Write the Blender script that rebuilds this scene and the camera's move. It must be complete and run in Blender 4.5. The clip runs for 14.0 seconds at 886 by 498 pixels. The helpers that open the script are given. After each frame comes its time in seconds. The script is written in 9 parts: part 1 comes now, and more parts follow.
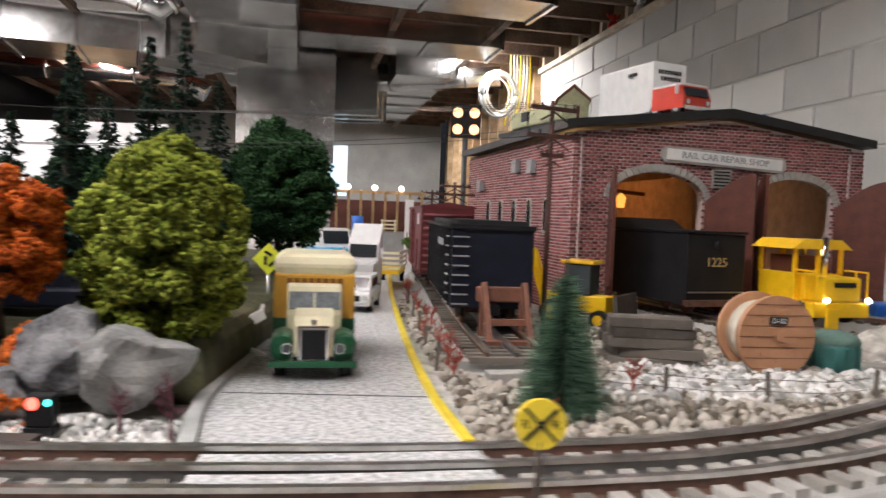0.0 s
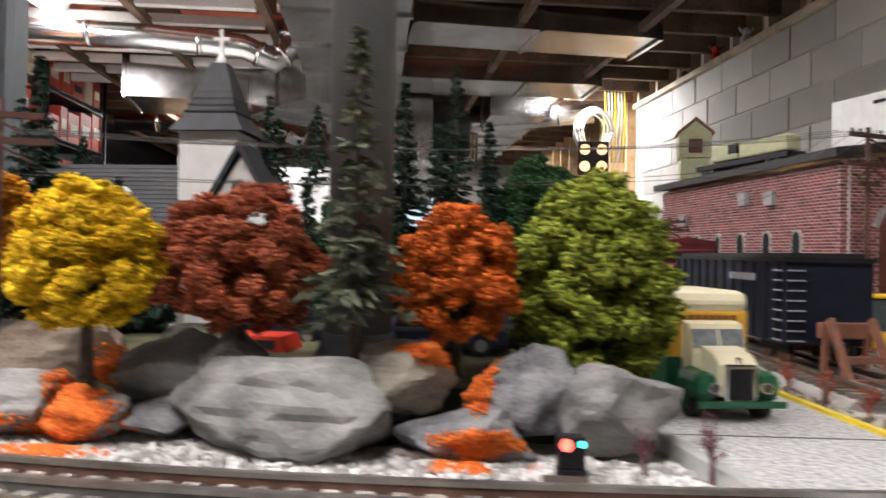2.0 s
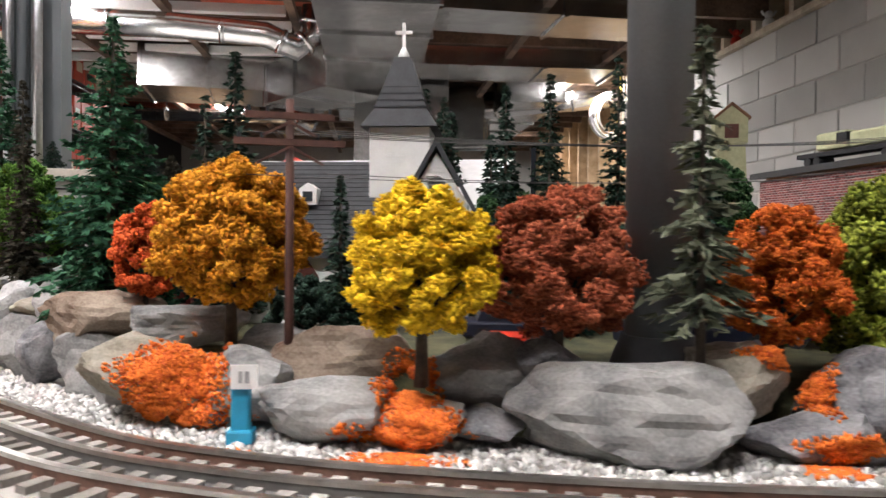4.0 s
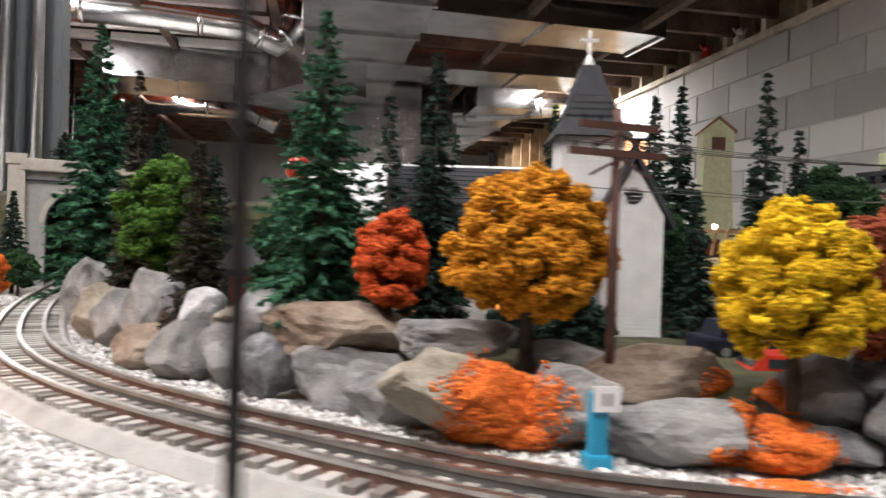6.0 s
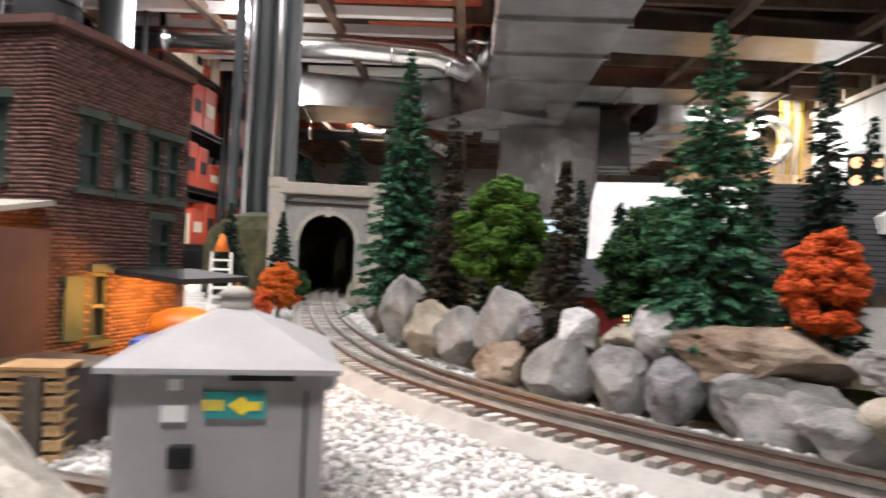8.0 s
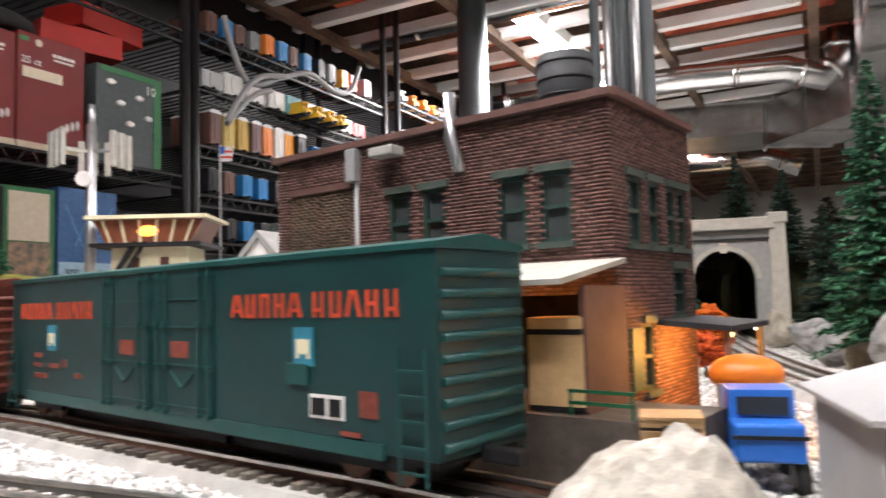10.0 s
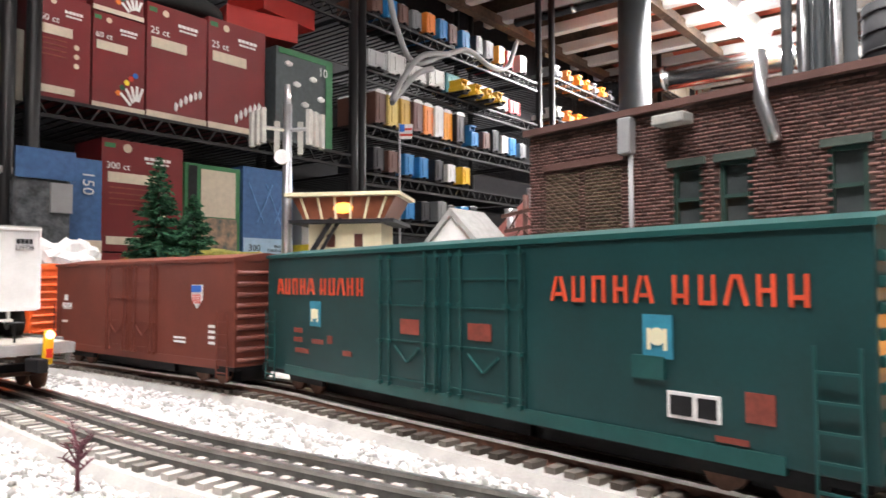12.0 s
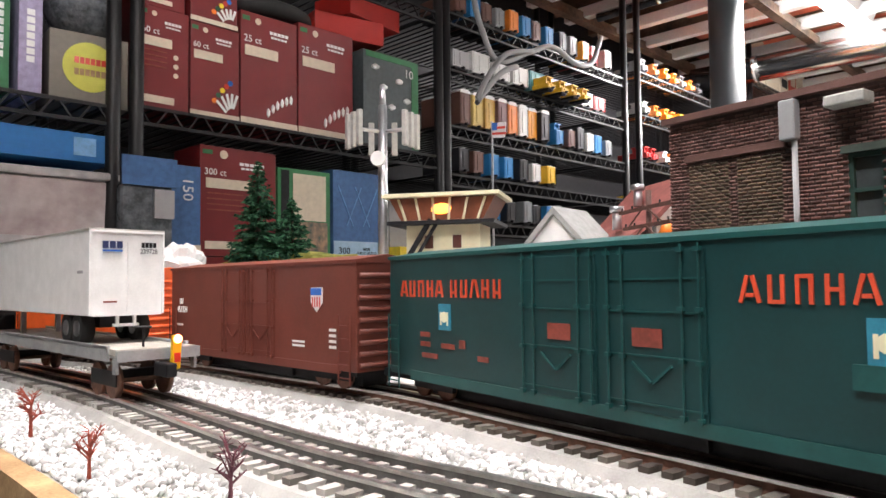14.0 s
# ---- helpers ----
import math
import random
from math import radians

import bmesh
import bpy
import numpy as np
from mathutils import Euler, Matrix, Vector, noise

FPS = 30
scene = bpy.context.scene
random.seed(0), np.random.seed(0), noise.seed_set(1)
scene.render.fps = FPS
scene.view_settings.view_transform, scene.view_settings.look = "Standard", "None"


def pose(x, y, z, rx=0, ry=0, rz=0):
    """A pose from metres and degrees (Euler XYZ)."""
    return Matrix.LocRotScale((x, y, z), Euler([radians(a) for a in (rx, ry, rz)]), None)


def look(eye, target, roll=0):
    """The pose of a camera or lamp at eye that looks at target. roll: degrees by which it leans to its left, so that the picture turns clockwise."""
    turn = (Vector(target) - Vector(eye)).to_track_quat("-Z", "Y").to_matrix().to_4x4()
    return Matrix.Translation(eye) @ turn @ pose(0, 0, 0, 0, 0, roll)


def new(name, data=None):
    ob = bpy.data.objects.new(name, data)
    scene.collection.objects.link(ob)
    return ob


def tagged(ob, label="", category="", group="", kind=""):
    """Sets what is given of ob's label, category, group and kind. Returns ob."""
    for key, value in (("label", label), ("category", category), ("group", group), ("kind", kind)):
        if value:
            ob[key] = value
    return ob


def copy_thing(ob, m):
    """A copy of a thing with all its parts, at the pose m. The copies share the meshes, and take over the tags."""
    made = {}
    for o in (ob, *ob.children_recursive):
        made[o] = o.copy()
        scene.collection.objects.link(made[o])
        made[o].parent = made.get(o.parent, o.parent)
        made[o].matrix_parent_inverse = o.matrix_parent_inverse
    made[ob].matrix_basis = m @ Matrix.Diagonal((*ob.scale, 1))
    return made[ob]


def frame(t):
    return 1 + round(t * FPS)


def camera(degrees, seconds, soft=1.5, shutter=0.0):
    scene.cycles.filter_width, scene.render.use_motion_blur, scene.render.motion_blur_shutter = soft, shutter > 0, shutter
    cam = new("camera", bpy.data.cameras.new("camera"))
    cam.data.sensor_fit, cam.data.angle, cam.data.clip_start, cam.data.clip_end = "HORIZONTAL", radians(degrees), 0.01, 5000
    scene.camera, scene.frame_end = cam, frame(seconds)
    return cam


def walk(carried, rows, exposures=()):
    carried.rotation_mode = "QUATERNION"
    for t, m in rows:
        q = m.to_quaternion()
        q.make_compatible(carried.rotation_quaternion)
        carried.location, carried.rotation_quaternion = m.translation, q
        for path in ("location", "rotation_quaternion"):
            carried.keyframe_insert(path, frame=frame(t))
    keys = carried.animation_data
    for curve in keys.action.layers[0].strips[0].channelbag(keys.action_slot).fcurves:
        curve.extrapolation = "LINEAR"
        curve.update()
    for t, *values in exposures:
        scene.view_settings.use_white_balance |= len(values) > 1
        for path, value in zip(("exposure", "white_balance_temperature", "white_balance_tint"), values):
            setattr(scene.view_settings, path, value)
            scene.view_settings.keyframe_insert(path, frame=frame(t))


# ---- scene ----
cam = camera(64.0, 14.0, 1.5, 0.7)
PATH = [
    (0.0, -0.0027, -0.0016, 0.0891, 87.31, -2.14, -1.31),
    (0.5, -0.0440, -0.0030, 0.0855, 87.89, -1.59, -0.57),
    (1.0, -0.0824, 0.0014, 0.0840, 88.42, -1.21, 1.60),
    (1.5, -0.1145, -0.0011, 0.0830, 88.51, -1.18, 1.66),
    (2.0, -0.1701, 0.0013, 0.0827, 90.35, -0.99, 4.53),
    (2.5, -0.2050, 0.0001, 0.0821, 90.85, -0.39, 4.61),
    (3.0, -0.2383, -0.0076, 0.0886, 89.77, -1.02, 3.49),
    (3.5, -0.2758, -0.0084, 0.0890, 89.79, -0.60, 5.46),
    (3.7, -0.2900, -0.0071, 0.0882, 89.20, -0.49, 5.08),
    (5.8, -0.4600, 0.0017, 0.0884, 89.63, -1.65, -0.31),
    (6.0, -0.4829, 0.0024, 0.0906, 89.49, -1.72, -0.43),
    (6.5, -0.5370, 0.0039, 0.0876, 90.58, -3.14, 0.79),
    (7.0, -0.5769, 0.0032, 0.0862, 90.28, -3.36, 4.48),
    (7.5, -0.5991, 0.0051, 0.0888, 90.72, -2.85, 7.90),
    (8.0, -0.6204, 0.0010, 0.0847, 90.78, -2.56, 11.91),
    (8.5, -0.6472, -0.0080, 0.0835, 91.34, -1.78, 18.20),
    (9.0, -0.6813, -0.0172, 0.0837, 92.37, -0.58, 26.13),
    (9.2, -0.6906, -0.0226, 0.0844, 92.92, -0.05, 29.26),
    (11.3, -0.7796, -0.0746, 0.0862, 92.93, 1.03, 45.54),
    (11.5, -0.7908, -0.0776, 0.0863, 92.65, 0.48, 46.64),
    (12.0, -0.8080, -0.0795, 0.0885, 92.53, 0.24, 48.36),
    (12.5, -0.8205, -0.0838, 0.0890, 92.99, 1.09, 51.02),
    (13.0, -0.8338, -0.0897, 0.0870, 92.94, 0.70, 52.43),
    (13.5, -0.8445, -0.0931, 0.0887, 92.84, 0.59, 53.62),
    (14.0, -0.8507, -0.0922, 0.0884, 92.73, 0.63, 54.28),
]
walk(cam, [(t, pose(*p)) for t, *p in PATH], [(0.0, 0.0), (3.5, 0.0), (6.0, -0.2), (6.5, -0.35), (7.5, -0.25), (9.0, -0.15), (11.5, 0.18), (12.5, 0.05), (14.0, 0.0)])


# ---- world and lights ----
world = bpy.data.worlds.new("world")
scene.world = world
world.use_nodes = True
world.node_tree.nodes["Background"].inputs[0].default_value = (0.8, 0.85, 1.0, 1)
world.node_tree.nodes["Background"].inputs[1].default_value = 0.02


def area_lamp(name, loc, power, sx, sy, target=None, color=(1.0, 0.955, 0.952)):
    d = bpy.data.lights.new(name, "AREA")
    d.shape, d.size, d.size_y, d.energy, d.color = "RECTANGLE", sx, sy, power, color
    ob = new(name, d)
    ob.matrix_world = look(loc, target or (loc[0], loc[1] + 0.001, loc[2] - 1))
    return ob


CEIL = 1.75
K = 0.78
ROOM_SCALE = pose(-0.45, 0, 0.0885) @ Matrix.Scale(K, 4) @ pose(0.45, 0, -0.0885)
CEIL_TOP = (ROOM_SCALE @ Vector((0, 0, CEIL - 0.2))).z
TUBES = [  # x, y, z, turn in degrees, watts
    (-2.64, 3.40, 1.48, 98, 165), (0.44, 6.45, 1.60, 100, 190), (-3.30, 7.60, 1.60, 100, 80), (-0.35, 9.6, 1.60, 10, 80),
    (-0.55, -0.55, 1.60, 10, 92), (-1.45, 0.10, 1.60, 100, 49), (0.55, 1.3, 1.60, 100, 8), (-1.3, 2.6, 1.6, 100, 30),
]
for tx, ty, tz, ta, tw in TUBES:
    lamp = area_lamp("tube_light", ROOM_SCALE @ Vector((tx, ty, tz - 0.035)), tw * K * K, 1.15 * K, 0.10 * K)
    lamp.rotation_euler = (0, 0, radians(ta))


# ---- materials ----
def mat(name, col, rough=0.6, metal=0.0, var=0.2, scale=90.0, bump=0.15, fine=600.0, emit=0.0, col2=None, spec=0.5, ecol=None, random_by=None):
    m = bpy.data.materials.new(name)
    m.use_nodes = True
    nt = m.node_tree
    b = nt.nodes["Principled BSDF"]
    L = nt.links.new
    b.inputs["Roughness"].default_value, b.inputs["Metallic"].default_value = rough, metal
    b.inputs["Specular IOR Level"].default_value = spec
    tc = nt.nodes.new("ShaderNodeTexCoord")
    n1, n2 = nt.nodes.new("ShaderNodeTexNoise"), nt.nodes.new("ShaderNodeTexNoise")
    n1.inputs["Scale"].default_value, n1.inputs["Detail"].default_value = scale, 5
    n2.inputs["Scale"].default_value, n2.inputs["Detail"].default_value = fine, 3
    for n in (n1, n2):
        L(tc.outputs["Object"], n.inputs["Vector"])
    ramp = nt.nodes.new("ShaderNodeValToRGB")
    lo = [c * (1 - var) for c in col]
    hi = [min(1, c * (1 + var)) for c in col] if col2 is None else col2
    ramp.color_ramp.elements[0].position, ramp.color_ramp.elements[1].position = 0.32, 0.68
    ramp.color_ramp.elements[0].color, ramp.color_ramp.elements[1].color = (*lo, 1), (*hi, 1)
    mixf = nt.nodes.new("ShaderNodeMath")
    mixf.operation = "MULTIPLY_ADD"
    L(n2.outputs["Fac"], mixf.inputs[0])
    mixf.inputs[1].default_value = 0.4
    sub = nt.nodes.new("ShaderNodeMath")
    sub.operation = "MULTIPLY_ADD"
    L(n1.outputs["Fac"], sub.inputs[0])
    sub.inputs[1].default_value, sub.inputs[2].default_value = 0.9, -0.15
    L(sub.outputs[0], mixf.inputs[2])
    fac = mixf.outputs[0]
    if random_by:
        src = nt.nodes.new("ShaderNodeObjectInfo" if random_by == "object" else "ShaderNodeNewGeometry")
        out = src.outputs["Random"] if random_by == "object" else src.outputs["Random Per Island"]
        av = nt.nodes.new("ShaderNodeMath")
        av.operation = "MULTIPLY_ADD"
        L(out, av.inputs[0])
        av.inputs[1].default_value = 0.7
        h = nt.nodes.new("ShaderNodeMath")
        h.operation = "MULTIPLY"
        L(fac, h.inputs[0])
        h.inputs[1].default_value = 0.4
        L(h.outputs[0], av.inputs[2])
        fac = av.outputs[0]
    L(fac, ramp.inputs["Fac"])
    L(ramp.outputs["Color"], b.inputs["Base Color"])
    if bump:
        bp = nt.nodes.new("ShaderNodeBump")
        bp.inputs["Strength"].default_value = min(1, bump * 2)
        bp.inputs["Distance"].default_value = 0.0008 * (300.0 / fine)
        L(mixf.outputs[0], bp.inputs["Height"])
        L(bp.outputs["Normal"], b.inputs["Normal"])
    if emit:
        b.inputs["Emission Color"].default_value = (*(ecol or col), 1)
        b.inputs["Emission Strength"].default_value = emit
    return m


BALLAST = mat("white_ballast", (0.40, 0.39, 0.37), 0.9, col2=(0.76, 0.75, 0.73), scale=200, fine=1500, random_by="island")
BROWN_GRAVEL = mat("brown_gravel", (0.15, 0.12, 0.088), 0.9, col2=(0.46, 0.42, 0.365), scale=120, fine=1200, random_by="island")
GROUND = mat("ground_plaster", (0.34, 0.33, 0.31), 0.95, col2=(0.60, 0.59, 0.56), scale=60, fine=900, bump=0.5)
SOIL = mat("dark_soil", (0.045, 0.04, 0.03), 0.95, col2=(0.10, 0.085, 0.06), scale=60, fine=700, bump=0.5)
ROADBED = mat("roadbed_grey", (0.36, 0.35, 0.33), 0.95, var=0.15, scale=60, fine=900, bump=0.3)
ROAD = mat("road_gravel", (0.33, 0.33, 0.33), 0.9, col2=(0.68, 0.68, 0.68), scale=420, fine=1500, bump=0.6)
CURB = mat("curb_grey", (0.42, 0.43, 0.42), 0.8, var=0.12)
YELLOW = mat("yellow_paint", (0.78, 0.60, 0.04), 0.5, var=0.12)
RAIL = mat("rail_steel", (0.62, 0.60, 0.58), 0.36, 1.0, var=0.2, bump=0.03)
RUST = mat("rusty_rail", (0.125, 0.058, 0.036), 0.7, var=0.35, scale=140)
WEATHERED = mat("weathered_rail", (0.125, 0.066, 0.048), 0.6, 0.15, var=0.35, scale=140)
TIE = mat("tie_wood", (0.07, 0.055, 0.045), 0.85, col2=(0.16, 0.14, 0.12), random_by="object")
TIE_L = mat("tie_weathered", (0.20, 0.18, 0.16), 0.85, col2=(0.42, 0.40, 0.37), random_by="object")
ROCK = mat("grey_rock", (0.15, 0.15, 0.152), 0.85, col2=(0.35, 0.345, 0.335), scale=38, fine=700, bump=0.5)
ROCK_D = mat("dark_rock", (0.08, 0.08, 0.09), 0.8, col2=(0.30, 0.30, 0.31), scale=60, fine=700, bump=0.6)
ROCK_T = mat("tan_rock", (0.21, 0.185, 0.14), 0.85, col2=(0.42, 0.385, 0.32), scale=40, fine=700, bump=0.5)
ROCK_B = mat("brown_rock", (0.14, 0.085, 0.055), 0.85, col2=(0.34, 0.28, 0.22), scale=40, fine=700, bump=0.5)
ROCK_W = mat("pale_rock", (0.30, 0.31, 0.32), 0.85, col2=(0.55, 0.55, 0.55), scale=45, fine=700, bump=0.5)
BARK = mat("bark", (0.05, 0.038, 0.028), 0.95, var=0.4, scale=200)
BRICK = mat("red_brick", (0.17, 0.045, 0.045), 0.8, col2=(0.32, 0.095, 0.09), scale=90, fine=900, random_by="island")
MORTAR = mat("mortar", (0.50, 0.43, 0.42), 0.9, var=0.2)
BRICK2 = mat("old_brick", (0.105, 0.048, 0.040), 0.75, col2=(0.185, 0.092, 0.076), scale=70, fine=800, random_by="island")
MORTAR2 = mat("old_mortar", (0.075, 0.045, 0.040), 0.9, var=0.3)
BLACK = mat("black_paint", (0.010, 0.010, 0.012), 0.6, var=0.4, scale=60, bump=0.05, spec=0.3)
CENTRE = mat("dark_centre_rail", (0.13, 0.125, 0.12), 0.5, 0.4, var=0.25)
TAR = mat("tar_roof", (0.012, 0.012, 0.012), 0.6, var=0.3, bump=0.4)
STONE = mat("pale_stone", (0.40, 0.39, 0.36), 0.85, var=0.15)
WHITE = mat("white_paint", (0.78, 0.78, 0.77), 0.5, var=0.06, bump=0.03)
DOORBR = mat("brown_door", (0.10, 0.028, 0.018), 0.55, var=0.25)
GREY = mat("grey_plastic", (0.31, 0.31, 0.315), 0.5, var=0.08, scale=40, bump=0.06)
SILVER = mat("silver_metal", (0.55, 0.56, 0.58), 0.3, 0.9, var=0.12)
DUCT = mat("galvanised_duct", (0.50, 0.50, 0.50), 0.22, 1.0, var=0.25, scale=4, fine=30, bump=0.12)
DARKSTEEL = mat("grey_column_paint", (0.10, 0.115, 0.125), 0.5, var=0.12, scale=10)
COLGREY = mat("mid_grey_column_paint", (0.165, 0.18, 0.195), 0.45, var=0.12, scale=10)
TYRE = mat("tyre_rubber", (0.012, 0.012, 0.012), 0.8, var=0.2)
GLASS = mat("window_glass", (0.03, 0.035, 0.04), 0.08, var=0.1, bump=0)
# van windscreen: the pale reflection is painted into the glass colour
SCREEN = mat("windscreen_pale_reflection", (0.20, 0.22, 0.23), 0.12, var=0.3, scale=150, bump=0)
PALEGLASS = mat("pale_window_glass", (0.06, 0.07, 0.072), 0.08, var=0.1, bump=0)
CREAM = mat("cream_paint", (0.78, 0.72, 0.50), 0.35, var=0.05, bump=0.02)
MUSTARD = mat("mustard_paint", (0.62, 0.33, 0.04), 0.4, var=0.08, bump=0.02)
DKGREEN = mat("dark_green_paint", (0.012, 0.09, 0.04), 0.3, var=0.1, bump=0.02)
TEAL = mat("teal_car_paint", (0.005, 0.040, 0.041), 0.45, var=0.16, scale=30, bump=0.04)
TEALHI = mat("teal_rib_paint", (0.008, 0.066, 0.062), 0.45, var=0.12, bump=0.04)
REDLET = mat("orange_red_lettering", (0.62, 0.075, 0.03), 0.5, var=0.12)
OXIDE = mat("oxide_red_paint", (0.145, 0.034, 0.022), 0.5, var=0.14, scale=30, bump=0.04)
OXIDE2 = mat("maroon_paint", (0.12, 0.018, 0.022), 0.5, var=0.14, bump=0.04)
ORANGECAR = mat("orange_car_paint", (0.72, 0.11, 0.02), 0.45, var=0.1)
NAVY = mat("navy_black_paint", (0.007, 0.009, 0.020), 0.55, var=0.25, spec=0.3)
RED = mat("bright_red_paint", (0.55, 0.04, 0.02), 0.3, var=0.08)
BLUE = mat("bright_blue_paint", (0.02, 0.13, 0.50), 0.35, var=0.08)
TURQ = mat("turquoise_paint", (0.03, 0.32, 0.55), 0.3, var=0.08)
SAFETY = mat("safety_yellow_paint", (0.85, 0.52, 0.01), 0.4, var=0.08)
ORANGE = mat("orange_paint", (0.8, 0.20, 0.02), 0.4, var=0.1)
CHROME = mat("chrome", (0.75, 0.75, 0.75), 0.12, 1.0, var=0.05, bump=0)
WOOD = mat("raw_wood", (0.34, 0.20, 0.09), 0.7, col2=(0.52, 0.35, 0.18), scale=40)
SPOOLW = mat("tan_spool_plastic", (0.50, 0.26, 0.14), 0.55, var=0.1)
CABLE = mat("pale_cable", (0.70, 0.66, 0.55), 0.6, var=0.1)
BINGREEN = mat("teal_bin_plastic", (0.03, 0.13, 0.115), 0.55, var=0.2)
SAND = mat("grey_sand", (0.30, 0.28, 0.24), 0.95, col2=(0.50, 0.47, 0.42), scale=120, fine=1500, bump=0.6)
SLATE = mat("grey_slate", (0.026, 0.028, 0.032), 0.75, var=0.25)
BARNRED = mat("barn_red_paint", (0.22, 0.018, 0.02), 0.6, var=0.15)
PORTAL = mat("portal_stone", (0.42, 0.39, 0.34), 0.85, var=0.12)
PORTALG = mat("portal_grey", (0.29, 0.29, 0.28), 0.85, var=0.12)
CMU = mat("painted_block", (0.50, 0.495, 0.475), 0.85, var=0.14, scale=6, fine=120, bump=0.3, random_by="object")
CMUJ = mat("block_mortar", (0.50, 0.49, 0.46), 0.9, var=0.1, scale=6)
PALEWOOD = mat("pale_framing_wood", (0.46, 0.38, 0.28), 0.7, col2=(0.66, 0.58, 0.46), scale=8, fine=80)
PINEWOOD = mat("framing_wood", (0.40, 0.27, 0.14), 0.7, col2=(0.58, 0.42, 0.26), scale=8, fine=80)
JOIST = mat("joist_wood", (0.062, 0.040, 0.028), 0.8, col2=(0.19, 0.12, 0.08), scale=5, fine=60)
INSUL = mat("red_insulation", (0.45, 0.05, 0.02), 0.7, col2=(0.62, 0.16, 0.08), scale=6, fine=60)
WALLP = mat("grey_wall", (0.30, 0.30, 0.29), 0.85, var=0.15, scale=3, fine=50)
FLOORC = mat("concrete_floor", (0.20, 0.195, 0.19), 0.8, var=0.2, scale=3, fine=50)
TUBE = mat("lit_tube", (1, 1, 1), 0.5, var=0, bump=0, emit=40.0, ecol=(1.0, 0.97, 0.95))
WARM = mat("warm_bulb", (1, 0.8, 0.5), 0.5, var=0, bump=0, emit=9.0, ecol=(1.0, 0.62, 0.25))
WHITEBULB = mat("white_bulb", (1, 1, 1), 0.5, var=0, bump=0, emit=8.0, ecol=(1.0, 0.9, 0.78))
REDLAMP = mat("red_signal_lamp", (1, 0.05, 0.03), 0.5, var=0, bump=0, emit=5.0, ecol=(1.0, 0.10, 0.07))
CYANLAMP = mat("cyan_signal_lamp", (0.1, 1, 0.9), 0.5, var=0, bump=0, emit=2.5, ecol=(0.1, 0.95, 0.8))
ORANGELAMP = mat("orange_window_glow", (1, 0.4, 0.1), 0.5, var=0, bump=0, emit=2.2, ecol=(1.0, 0.36, 0.06))
WIRE = mat("dark_wire", (0.06, 0.06, 0.06), 0.5, var=0.1)
FLOCK_ORANGE = mat("orange_flock", (0.62, 0.10, 0.012), 0.9, col2=(0.85, 0.22, 0.03), random_by="island")
BLACKWIRE = mat("black_shelf_steel", (0.009, 0.009, 0.010), 0.45, var=0.1, bump=0, spec=0.35)


def leafmat(name, lo, hi):
    m = mat(name, lo, 0.85, col2=hi, scale=70, fine=500, bump=0, random_by="island", spec=0.2)
    return m


